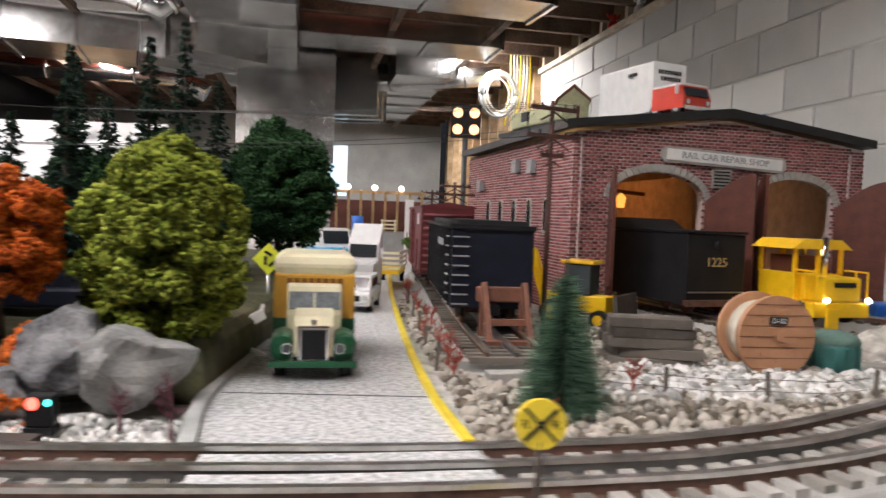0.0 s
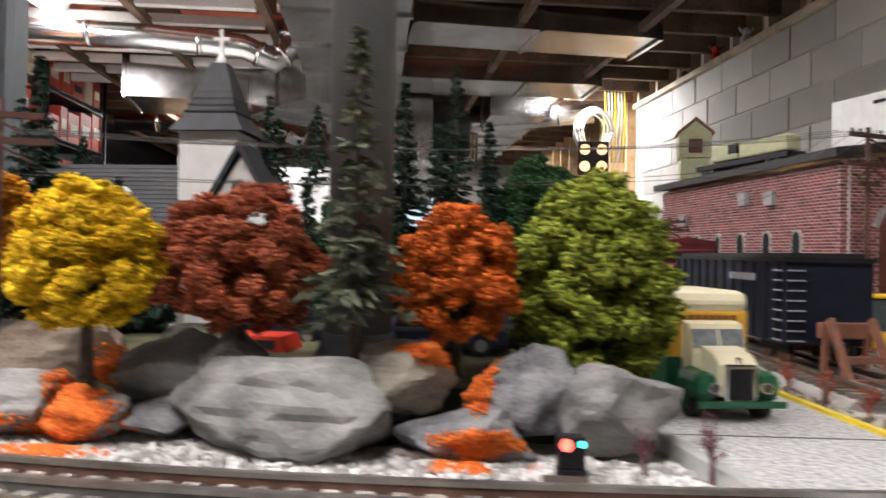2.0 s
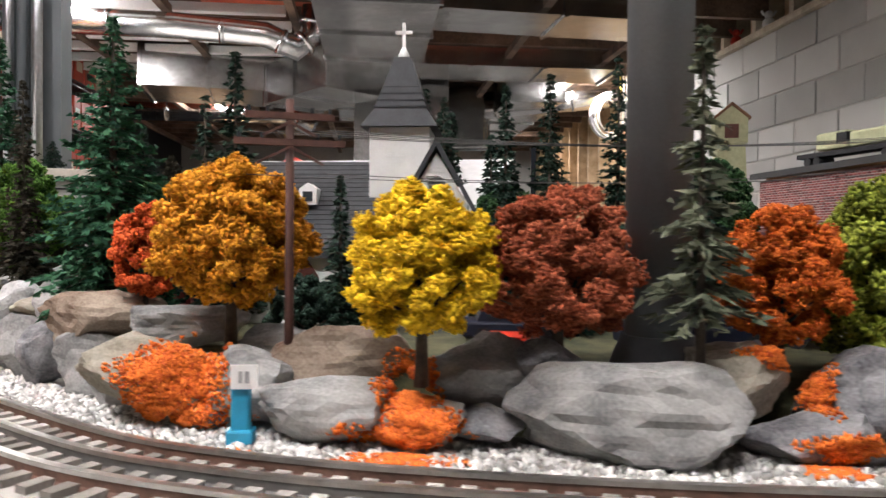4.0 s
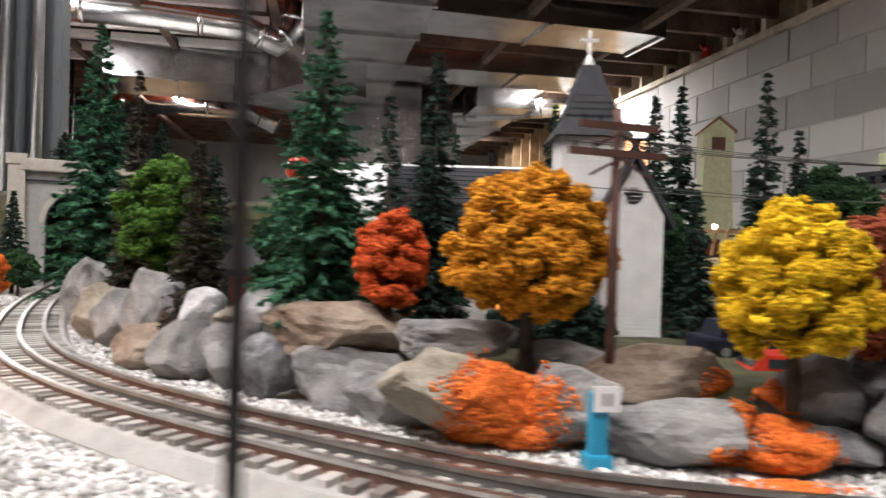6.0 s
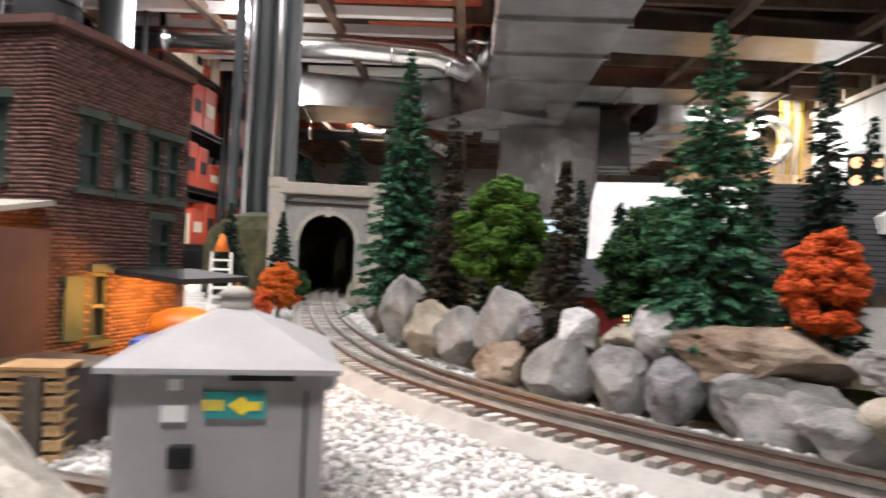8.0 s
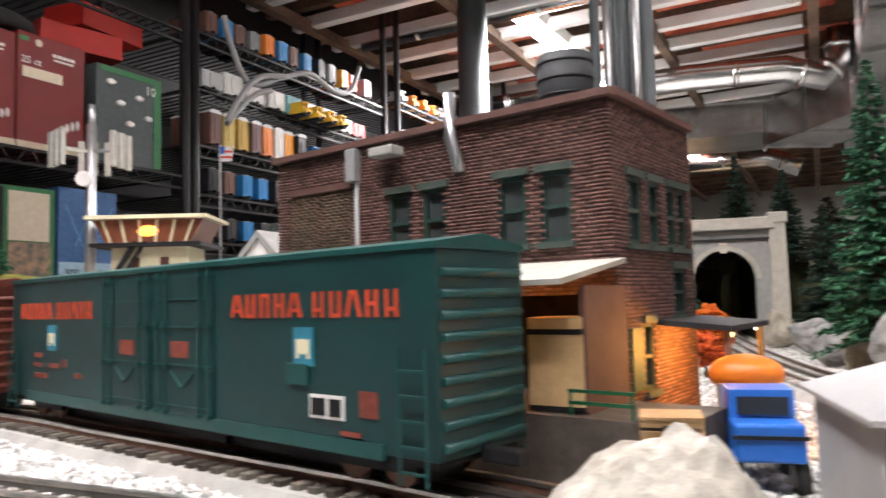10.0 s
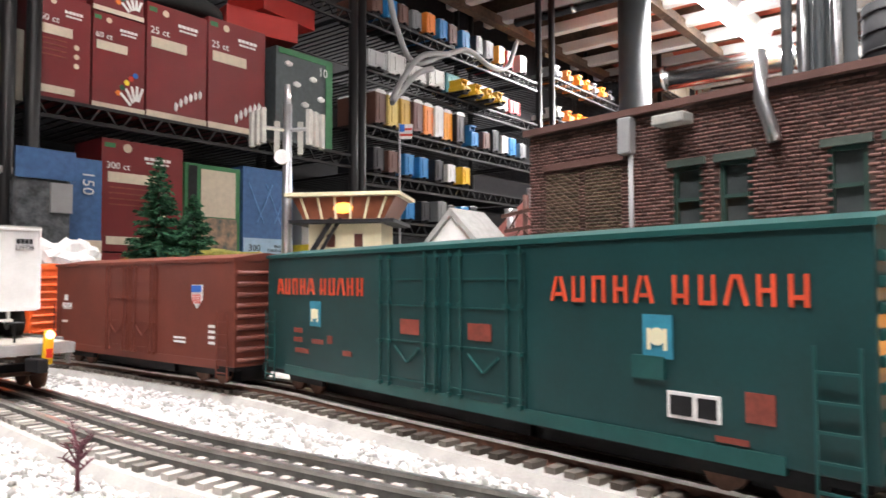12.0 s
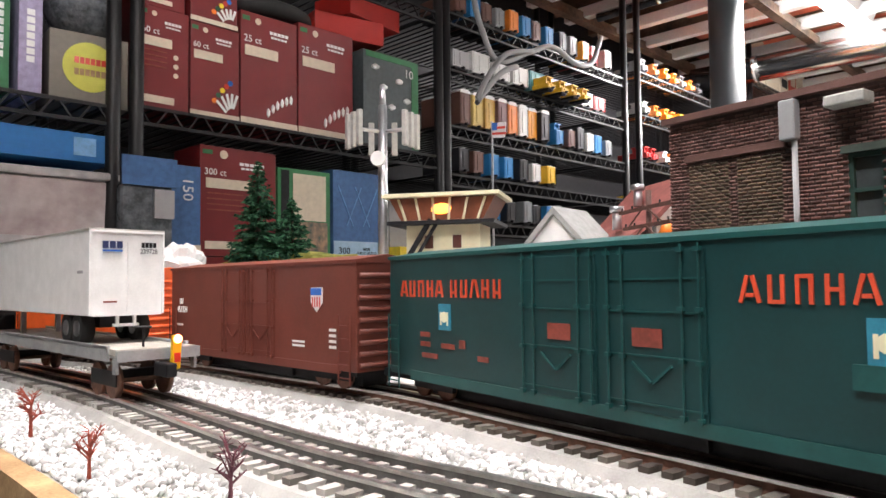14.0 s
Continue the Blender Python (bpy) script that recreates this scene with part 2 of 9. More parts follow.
# ---- building helpers ----
class Shape:
    """Collects solid pieces into one bmesh."""

    def __init__(self):
        self.bm = bmesh.new()

    def box(self, c, s, rot=(0, 0, 0), top=1.0, bevel=0.0):
        m = Matrix.LocRotScale(c, Euler([radians(a) for a in rot]), None)
        vs = []
        for dz in (-0.5, 0.5):
            k = top if dz > 0 else 1.0
            for dx, dy in ((-0.5, -0.5), (0.5, -0.5), (0.5, 0.5), (-0.5, 0.5)):
                vs.append(self.bm.verts.new(m @ Vector((dx * s[0] * k, dy * s[1] * k, dz * s[2]))))
        fs = [self.bm.faces.new([vs[i] for i in f]) for f in ((3, 2, 1, 0), (4, 5, 6, 7), (0, 1, 5, 4), (1, 2, 6, 5), (2, 3, 7, 6), (3, 0, 4, 7))]
        if bevel:
            bmesh.ops.bevel(self.bm, geom=list({e for f in fs for e in f.edges}), offset=bevel, segments=2, profile=0.5, affect="EDGES")
        return self

    def cyl(self, p0, p1, r0, r1=None, n=12, caps=True):
        r1 = r0 if r1 is None else r1
        p0, p1 = Vector(p0), Vector(p1)
        q = (p1 - p0).to_track_quat("Z", "Y")
        rings = []
        for p, r in ((p0, r0), (p1, r1)):
            rings.append([self.bm.verts.new(p + q @ Vector((r * math.cos(2 * math.pi * i / n), r * math.sin(2 * math.pi * i / n), 0))) for i in range(n)])
        for i in range(n):
            f = self.bm.faces.new((rings[0][i], rings[0][(i + 1) % n], rings[1][(i + 1) % n], rings[1][i]))
            f.smooth = n > 7
        if caps:
            self.bm.faces.new(rings[0][::-1])
            self.bm.faces.new(rings[1])
        return self

    def tube(self, pts, r, n=8):
        """A pipe through the points."""
        pts = [Vector(p) for p in pts]
        rings = []
        for i, p in enumerate(pts):
            d = pts[min(i + 1, len(pts) - 1)] - pts[max(i - 1, 0)]
            q = d.to_track_quat("Z", "Y")
            rings.append([self.bm.verts.new(p + q @ Vector((r * math.cos(2 * math.pi * k / n), r * math.sin(2 * math.pi * k / n), 0))) for k in range(n)])
        for a, b in zip(rings, rings[1:]):
            for k in range(n):
                f = self.bm.faces.new((a[k], a[(k + 1) % n], b[(k + 1) % n], b[k]))
                f.smooth = True
        self.bm.faces.new(rings[0][::-1])
        self.bm.faces.new(rings[-1])
        return self

    def prism(self, pts, d0, d1, axis="y"):
        """A polygon in the plane across the axis, pushed along it from d0 to d1. axis y: points are (x, z); axis x: (y, z); axis z: (x, y)."""
        def put(p, d):
            return Vector((p[0], d, p[1])) if axis == "y" else Vector((d, p[0], p[1])) if axis == "x" else Vector((p[0], p[1], d))
        a = [self.bm.verts.new(put(p, d0)) for p in pts]
        b = [self.bm.verts.new(put(p, d1)) for p in pts]
        n = len(pts)
        self.bm.faces.new(a)
        self.bm.faces.new(b[::-1])
        for i in range(n):
            self.bm.faces.new((a[i], b[i], b[(i + 1) % n], a[(i + 1) % n]))
        return self

    def ball(self, c, r, sub=2, squash=(1, 1, 1)):
        res = bmesh.ops.create_icosphere(self.bm, subdivisions=sub, radius=r, matrix=Matrix.LocRotScale(c, None, squash))
        for v in res["verts"]:
            for f in v.link_faces:
                f.smooth = True
        return self


def mesh_of(name, bm, material):
    bmesh.ops.recalc_face_normals(bm, faces=bm.faces)
    me = bpy.data.meshes.new(name)
    bm.to_mesh(me)
    bm.free()
    me.materials.append(material)
    return me


def part(name, shape, material, parent, label="", kind=""):
    bm = shape.bm if isinstance(shape, Shape) else shape
    ob = new(name, mesh_of(name, bm, material))
    ob.parent = parent
    return tagged(ob, label, kind=kind)


def solid(name, shape, material, label, category, group="", kind="", at=None):
    bm = shape.bm if isinstance(shape, Shape) else shape
    ob = new(name, mesh_of(name, bm, material))
    if at is not None:
        ob.matrix_world = at
    return tagged(ob, label, category, group, kind)


def thing(name, label, category, at, group="", kind=""):
    ob = new(name)
    ob.empty_display_size = 0.01
    ob.matrix_world = at
    return tagged(ob, label, category, group, kind)


def raw_mesh(name, verts, faces, material, smooth=False):
    """A mesh from numpy arrays of triangles."""
    me = bpy.data.meshes.new(name)
    verts, faces = np.asarray(verts, np.float32), np.asarray(faces, np.int32)
    me.vertices.add(len(verts))
    me.vertices.foreach_set("co", verts.ravel())
    me.loops.add(faces.size)
    me.loops.foreach_set("vertex_index", faces.ravel())
    me.polygons.add(len(faces))
    me.polygons.foreach_set("loop_start", np.arange(0, faces.size, faces.shape[1], dtype=np.int32))
    me.polygons.foreach_set("loop_total", np.full(len(faces), faces.shape[1], np.int32))
    me.update()
    me.validate()
    me.materials.append(material)
    return me


def lettering(text, size, material, parent, m, name="lettering", label="", depth=0.0003, sx=1.0, align="CENTER"):
    cu = bpy.data.curves.new(name, "FONT")
    cu.body, cu.size, cu.extrude, cu.align_x, cu.align_y, cu.resolution_u = text, size, depth, align, "CENTER", 2
    tmp = bpy.data.objects.new(name, cu)
    scene.collection.objects.link(tmp)
    me = bpy.data.meshes.new_from_object(tmp.evaluated_get(bpy.context.evaluated_depsgraph_get()))
    bpy.data.objects.remove(tmp)
    me.materials.clear()
    me.materials.append(material)
    ob = new(name, me)
    ob.parent = parent
    ob.matrix_local = m @ Matrix.Diagonal((sx, 1, 1, 1))
    return tagged(ob, label)


def bars(n, w, h, gap, material, parent, m, name="lettering_bar", rng=None):
    """A row of plain blocks in place of lettering."""
    s = Shape()
    total = n * w + (n - 1) * gap
    for i in range(n):
        s.box((-total / 2 + i * (w + gap) + w / 2, 0, 0), (w, h, 0.0004))
    ob = part(name, s, material, parent)
    ob.matrix_local = m
    return ob


# icosahedron for stones and leaf clumps
ICO = bmesh.new()
bmesh.ops.create_icosphere(ICO, subdivisions=1, radius=1.0)
ICO_V = np.array([v.co[:] for v in ICO.verts])
ICO_F = np.array([[v.index for v in f.verts] for f in ICO.faces])
ICO.free()


TET_V = np.array([(1, 1, 1), (1, -1, -1), (-1, 1, -1), (-1, -1, 1)], float) * 0.75
TET_F = np.array([(0, 1, 2), (0, 3, 1), (0, 2, 3), (1, 3, 2)])


def scatter(rng, centres, sizes, base_v, base_f, jitter=0.35, flat=0.7):
    """Small uneven lumps at the centres: arrays of vertices and triangles."""
    n, k = len(centres), len(base_v)
    v = base_v[None] * (1 + rng.uniform(-jitter, jitter, (n, k, 1)))
    v = v * rng.uniform(flat, 1.2, (n, 1, 3))
    a = rng.uniform(0, 2 * np.pi, (n, 3))
    for i, (p, q) in enumerate(((0, 1), (1, 2), (0, 2))):
        c, s = np.cos(a[:, i])[:, None], np.sin(a[:, i])[:, None]
        x, y = v[:, :, p].copy(), v[:, :, q].copy()
        v[:, :, p], v[:, :, q] = c * x - s * y, s * x + c * y
    v = v * np.asarray(sizes)[:, None, None] + np.asarray(centres)[:, None]
    f = base_f[None] + (np.arange(n) * k)[:, None, None]
    return v.reshape(-1, 3), f.reshape(-1, base_f.shape[1])


def spline(pts, step):
    """Evenly spaced points, with their headings, on a smooth line through the given points."""
    p = np.array(pts, float)
    p = np.vstack([2 * p[0] - p[1], p, 2 * p[-1] - p[-2]])
    out = []
    for i in range(1, len(p) - 2):
        for u in np.linspace(0, 1, 60, endpoint=False):
            a, b, c, d = p[i - 1:i + 3]
            out.append(0.5 * (2 * b + (c - a) * u + (2 * a - 5 * b + 4 * c - d) * u * u + (3 * b - a - 3 * c + d) * u ** 3))
    out = np.array(out)
    s = np.concatenate([[0], np.cumsum(np.linalg.norm(np.diff(out, axis=0), axis=1))])
    q = np.arange(0, s[-1], step)
    xy = np.stack([np.interp(q, s, out[:, k]) for k in (0, 1)], 1)
    g = np.gradient(xy, axis=0)
    return xy, np.arctan2(g[:, 1], g[:, 0])


# ---- the room ----
YAW = radians(10)
EX, EY = Vector((math.cos(YAW), math.sin(YAW), 0)), Vector((-math.sin(YAW), math.cos(YAW), 0))


def room(a, b, z):
    """A place in the room's own axes, which are turned by ten degrees and drawn to the room's scale."""
    p = EX * a + EY * b
    return ROOM_SCALE @ Vector((p.x, p.y, z))


def room_at(a, b, z, turn=0):
    p = EX * a + EY * b
    return ROOM_SCALE @ pose(p.x, p.y, z, 0, 0, 10 + turn)


WALL_A = 2.24  # the block wall's place across the room
SILL = 1.434
FLOOR = -1.28
solid("floor", Shape().box((-0.9, 4.6, -0.05), (6.5, 15.0, 0.1)), FLOORC, "grey concrete basement floor", "floor", kind="structure", at=room_at(0, 0, FLOOR))
solid("wall_north", Shape().box((-0.9, 11.6, 1.6), (6.5, 0.15, 3.2)), WALLP, "grey basement end wall in shade", "wall", kind="structure", at=room_at(0, 0, FLOOR))
solid("wall_south", Shape().box((-0.9, -2.3, 1.6), (6.5, 0.15, 3.2)), WALLP, "grey basement wall behind the aisle", "wall", kind="structure", at=room_at(0, 0, FLOOR))
# the darkness behind the shelving is put into this wall's near-black colour
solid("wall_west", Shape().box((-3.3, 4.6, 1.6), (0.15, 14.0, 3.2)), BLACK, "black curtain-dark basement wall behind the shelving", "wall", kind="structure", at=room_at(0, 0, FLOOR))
solid("wall_east_upper", Shape().box((WALL_A + 0.32, 4.6, SILL + 0.22 - FLOOR), (0.12, 14.0, 0.60)), PINEWOOD, "wooden rim board above the block wall", "wall", kind="structure", at=room_at(0, 0, FLOOR))

# ceiling: boards, joists and patches of red insulation in one mesh
ce = Shape()
ce.box((-0.9, 4.6, CEIL + 0.03), (6.5, 15.0, 0.04))
for i in range(34):
    ce.box((-0.9, -2.1 + i * 0.41, CEIL - 0.10), (6.4, 0.045, 0.22))
for i in range(7):
    ce.box((-3.0 + i * 0.75, 4.6, CEIL - 0.28), (0.05, 13.5, 0.05))
solid("ceiling", ce, JOIST, "dark open wooden joist ceiling", "ceiling", kind="structure", at=room_at(0, 0, 0))
rng = np.random.default_rng(4)
for i in range(33):
    for a0, w in ((-2.5, 1.3), (-1.0, 1.2), (0.55, 1.2)):
        if rng.random() < (0.95 if a0 < -2 else 0.68):
            solid("insulation_batt", Shape().box((a0 + rng.uniform(-0.2, 0.2), -1.9 + i * 0.41, CEIL - 0.105), (w * rng.uniform(0.5, 1), 0.34, 0.05), bevel=0.015), INSUL,
                  "red foil insulation between the joists", "insulation", "insulation batts", at=room_at(0, 0, 0))
# white ceiling battens over the shelving
for i in range(17):
    solid("ceiling_batten", Shape().box((-1.95, 0.9 + i * 0.33, CEIL - 0.255), (2.3, 0.055, 0.06), bevel=0.006), WHITE, "white painted ceiling batten", "batten", "ceiling battens", at=room_at(0, 0, 0))

# block wall: each block a piece; beyond its end the wall is bare framing
bw = thing("wall_east", "painted concrete block wall under a wooden sill", "wall", room_at(0, 0, 0), kind="structure")
WALL_END = 6.24
part("mortar_bed", Shape().box((WALL_A + 0.103, WALL_END / 2 - 1.2, SILL - 1.33), (0.19, WALL_END + 2.4, 2.6)), CMUJ, bw)
bb = Shape().box((0, 0, 0), (0.2, 0.39, 0.19), bevel=0.006)
block_me = mesh_of("block", bb.bm, CMU)
for r in range(9):
    for k in range(20):
        ob = new("block", block_me)
        ob.parent = bw
        ob.location = (WALL_A + 0.1 - 0.002 * ((k * 7 + r * 3) % 3), WALL_END - 0.2 - k * 0.4 - (r % 2) * 0.2, SILL - 0.122 - r * 0.2)
part("sill_plate", Shape().box((WALL_A + 0.1, WALL_END / 2 - 1.2, SILL), (0.26, WALL_END + 2.4, 0.04)), PALEWOOD, bw, "pale wooden sill plate")
for k in range(19):
    part("stud", Shape().box((WALL_A + 0.10, WALL_END - 0.05 - k * 0.42, SILL + 0.21), (0.2, 0.045, 0.38)), PALEWOOD, bw)
part("top_plate", Shape().box((WALL_A + 0.1, WALL_END / 2 - 1.2, SILL + 0.42), (0.26, WALL_END + 2.4, 0.04)), PALEWOOD, bw)
pf_ = thing("framed_wall", "bare pine stud wall beyond the block wall", "wall", room_at(0, 0, 0), kind="structure")
part("sheathing", Shape().box((WALL_A + 0.25, 9.0, SILL - 0.9), (0.03, 5.4, 3.0)), PINEWOOD, pf_)
for k in range(12):
    part("stud", Shape().box((WALL_A + 0.16, WALL_END + 0.08 + k * 0.41, SILL - 0.9), (0.14, 0.045, 3.0)), PINEWOOD, pf_)

# small ornaments on the sill
for b_, c_ in ((4.83, RED), (4.42, WHITE), (5.35, RUST)):
    o = thing("sill_ornament", "small red figure-like ornament on the wooden sill" if c_ is RED else "small pale ornament on the wooden sill", "ornament", room_at(WALL_A + 0.05, b_, SILL + 0.021))
    part("body", Shape().ball((0, 0, 0.045), 0.045, 2, (0.9, 0.9, 1)), c_, o)
    part("top", Shape().ball((0, 0, 0.105), 0.028, 2).cyl((-0.03, 0, 0.10), (-0.05, 0, 0.13), 0.008).cyl((0.03, 0, 0.10), (0.05, 0, 0.13), 0.008), c_, o)


# fluorescent fixtures
def fixture(x, y, z, turn):
    f = thing("fluorescent_light", "white fluorescent ceiling light with lit tubes", "ceiling light", ROOM_SCALE @ pose(x, y, z, 0, 0, turn), "fluorescent lights")
    part("housing", Shape().prism([(-0.07, 0.05), (0.07, 0.05), (0.05, 0.0), (-0.05, 0.0)], -0.62, 0.62, "x"), WHITE, f)
    for dy in (-0.03, 0.03):
        part("tube", Shape().cyl((-0.58, dy, -0.018), (0.58, dy, -0.018), 0.013, n=10), TUBE, f)
    for dx in (-0.4, 0.4):
        part("hanger", Shape().cyl((dx, 0, 0.05), (dx, 0, CEIL - z), 0.003, n=6), SILVER, f)


for tx, ty, tz, ta, tw in TUBES:
    fixture(tx, ty, tz, ta)


# ducts
def box_duct(label, a, b, z, sa, sb, sz, turn=0):
    d = thing("air_duct", label, "air duct", room_at(a, b, z, turn))
    part("trunk", Shape().box((0, 0, 0), (sa, sb, sz)), DUCT, d)
    n = max(2, int(max(sa, sb) / 0.55))
    for i in range(n + 1):
        if sb >= sa:
            part("seam", Shape().box((0, -sb / 2 + i * sb / n, 0), (sa + 0.03, 0.025, sz + 0.03)), DUCT, d)
        else:
            part("seam", Shape().box((-sa / 2 + i * sa / n, 0, 0), (0.025, sb + 0.03, sz + 0.03)), DUCT, d)


def round_duct(label, pts, r):
    pts = [room(*p) for p in pts]
    o = pts[0]
    d = thing("round_duct", label, "air duct", pose(*o))
    r *= K
    part("pipe", Shape().tube([p - o for p in pts], r, 20), DUCT, d)
    for p, q in zip(pts, pts[1:]):
        n = max(1, int((q - p).length / 0.5))
        for i in range(1, n + 1):
            c = p.lerp(q, (i - 0.5) / n) - o
            u = (q - p).normalized() * 0.012
            part("collar", Shape().cyl(c - u, c + u, r * 1.05, n=20), DUCT, d)


box_duct("large galvanised supply duct under the joists", -0.25, 4.6, 1.44, 0.62, 4.6, 0.42)
box_duct("galvanised plenum hanging down from the ceiling", -0.02, 6.3, 1.05, 0.75, 0.75, 1.1)
box_duct("galvanised branch duct across the ceiling", 0.75, 5.55, 1.52, 1.7, 0.5, 0.26)
box_duct("galvanised cross duct before the plenum", 0.85, 4.35, 1.53, 1.5, 0.45, 0.24, 4)
box_duct("galvanised return duct over the far shelves", -1.55, 5.9, 1.38, 0.95, 0.7, 0.32, 8)
box_duct("galvanised duct stub beside the plenum", 0.62, 7.1, 1.28, 0.5, 0.6, 0.5, -15)
box_duct("sloping galvanised take-off under the trunk", -0.62, 5.4, 1.27, 0.5, 0.9, 0.30, 35)
round_duct("thin black pipe under the joists", [(-2.9, 3.2, 1.45), (0.4, 3.3, 1.47), (1.9, 3.4, 1.48)], 0.025)
round_duct("round galvanised branch towards the block wall", [(-0.1, 6.9, 1.32), (0.6, 7.0, 1.34), (1.3, 6.6, 1.36), (1.9, 6.4, 1.4)], 0.09)
box_duct("flat galvanised duct near the block wall", 1.15, 7.6, 1.45, 0.5, 3.0, 0.3)
round_duct("long round galvanised duct under the joists", [(-2.9, 4.3, 1.33), (-1.4, 4.35, 1.33), (-0.9, 4.4, 1.31), (-0.72, 4.44, 1.24), (-0.64, 4.46, 1.32), (-0.62, 4.46, 1.5)], 0.075)
round_duct("round galvanised duct elbow beneath the joists", [(-2.9, 8.0, 1.45), (-1.2, 8.0, 1.45), (-0.9, 8.0, 1.3)], 0.10)
round_duct("flexible foil duct by the large duct", [(-1.1, 2.6, 1.62), (-0.7, 2.9, 1.55), (-0.5, 3.3, 1.5), (-0.42, 3.7, 1.62)], 0.06)
# bundle of cables by the block wall
cb = thing("cable_coil", "coil of pale and yellow cables hanging by the block wall", "cables", room_at(1.76, 6.05, 1.16))
for k in range(9):
    r_ = 0.13 + 0.012 * (k % 4)
    part("loop", Shape().tube([(r_ * math.cos(a) + 0.02 * (k % 3), -0.03 * (k % 5), r_ * math.sin(a) * 1.2) for a in np.linspace(0, 6.2, 22)], 0.009, 6), GREY if k % 2 else CABLE, cb)
for k in range(7):
    part("drop", Shape().tube([(0.15 + 0.03 * k, 0.1, 0.6), (0.17 + 0.03 * k, 0.1, 0.2), (0.12 + 0.035 * k, 0.08, -0.25)], 0.009, 6), YELLOW if k % 3 == 0 else CABLE, cb)
for b_, z_ in ((7.0, 0.8), (8.4, 0.95), (9.6, 0.7)):
    solid("storage_carton", Shape().box((0, 0, 0), (0.6, 0.4, 0.5), bevel=0.01), mat("carton_brown", (0.32, 0.22, 0.13), 0.8), "brown cardboard carton on a far shelf", "carton", at=room_at(-2.2, b_, z_ - 0.45))
    solid("storage_shelf", Shape().box((0, 0, 0), (1.0, 0.5, 0.03)).box((-0.48, 0, -0.4), (0.04, 0.4, 0.8)).box((0.48, 0, -0.4), (0.04, 0.4, 0.8)), PINEWOOD, "wooden storage shelf at the far end", "shelf", at=room_at(-2.2, b_, z_ - 0.715))

# lit doorway of the far room
solid("far_doorway", Shape().box((0, 0, 0), (0.55, 0.02, 0.8)), mat("far_room_glow", (0.55, 0.75, 0.9), 0.6, var=0.2, scale=5, emit=1.2, ecol=(0.6, 0.8, 1.0)), "bright bluish opening to a lit room beyond", "opening", kind="structure", at=room_at(0.55, 11.5, 0.75))

# ---- columns ----
cp = tagged(thing("support_column", "grey painted steel support column with a dark flared base", "column", pose(-0.235, 0.330, 0)))
part("shaft", Shape().cyl((0, 0, 0.0), (0, 0, CEIL_TOP), 0.0150, n=24), COLGREY, cp)
part("base_collar", Shape().cyl((0, 0, 0.0), (0, 0, 0.045), 0.034, 0.0165, n=24), SLATE, cp)
c2 = thing("support_column", "dark steel column with conduits along it", "column", pose(-1.42, 1.66, 0))
part("shaft", Shape().box((0, 0, 0.20), (0.11, 0.11, 2.2), (0, 0, 20)), DARKSTEEL, c2)
for k in range(4):
    part("conduit", Shape().cyl((-0.06 + k * 0.035, -0.085, 0.0), (-0.06 + k * 0.035, -0.085, 1.3), 0.012, n=10), SILVER if k % 2 else DARKSTEEL, c2)
c3 = thing("support_column", "blue-grey round steel column by the shelving", "column", pose(-2.19, 2.05, 0))
part("shaft", Shape().cyl((0, 0, -0.9), (0, 0, CEIL_TOP), 0.055, n=24), DARKSTEEL, c3)

# ---- the layout ----
# ground: one sheet with low swells, white plaster ballast; darker soil behind the rock wall
nx, ny = 150, 120
gx, gy = np.meshgrid(np.linspace(-2.1, 1.9, nx), np.linspace(-0.6, 3.6, ny))
EDGE = np.interp(gx, [-2.2, -1.9, -1.3, -1.17, -0.95, -0.6, 0.4, 2.0], [-0.17, -0.155, -0.061, -0.041, -0.02, 0.03, 0.03, 0.03])
gy = np.where(gy < 0.0, EDGE + (gy + 0.0) * 0.0, np.maximum(gy, EDGE))
gx = np.minimum(gx, (1.67 - gy * 0.1736) / 0.985)  # the sheet ends at the block wall
gz = np.array([[0.0015 * noise.noise(Vector((x * 14, y * 14, 0))) for x, y in zip(rx, ry)] for rx, ry in zip(gx, gy)])
gv = np.stack([gx, gy, gz], 2).reshape(-1, 3)
gf = np.array([(j * nx + i, j * nx + i + 1, (j + 1) * nx + i + 1, (j + 1) * nx + i) for j in range(ny - 1) for i in range(nx - 1)])
tagged(new("ground", raw_mesh("ground", gv, gf, GROUND)), "white plaster and gravel base of the model layout", "ground", kind="structure")
ed = Shape()
ex_ = np.linspace(-2.2, 1.66, 60)
ey_ = np.interp(ex_, [-2.2, -1.9, -1.3, -1.17, -0.95, -0.6, 0.4, 2.0], [-0.17, -0.155, -0.061, -0.041, -0.02, 0.03, 0.03, 0.03])
ed.prism([(x, y - 0.012) for x, y in zip(ex_, ey_)] + [(x, y) for x, y in zip(ex_[::-1], ey_[::-1])], -0.06, 0.003, "z")
solid("layout_edge", ed, WOOD, "raw wooden edge board of the layout table", "edge board", kind="structure")


def hill(name, label, pts, h, material):
    s = Shape().prism(pts, -0.001, h, "z")
    bmesh.ops.bevel(s.bm, geom=[e for e in s.bm.edges if all(v.co.z > h * 0.9 for v in e.verts)], offset=h * 0.45, segments=3, profile=0.5, affect="EDGES")
    return solid(name, s, material, label, "hill", kind="structure")


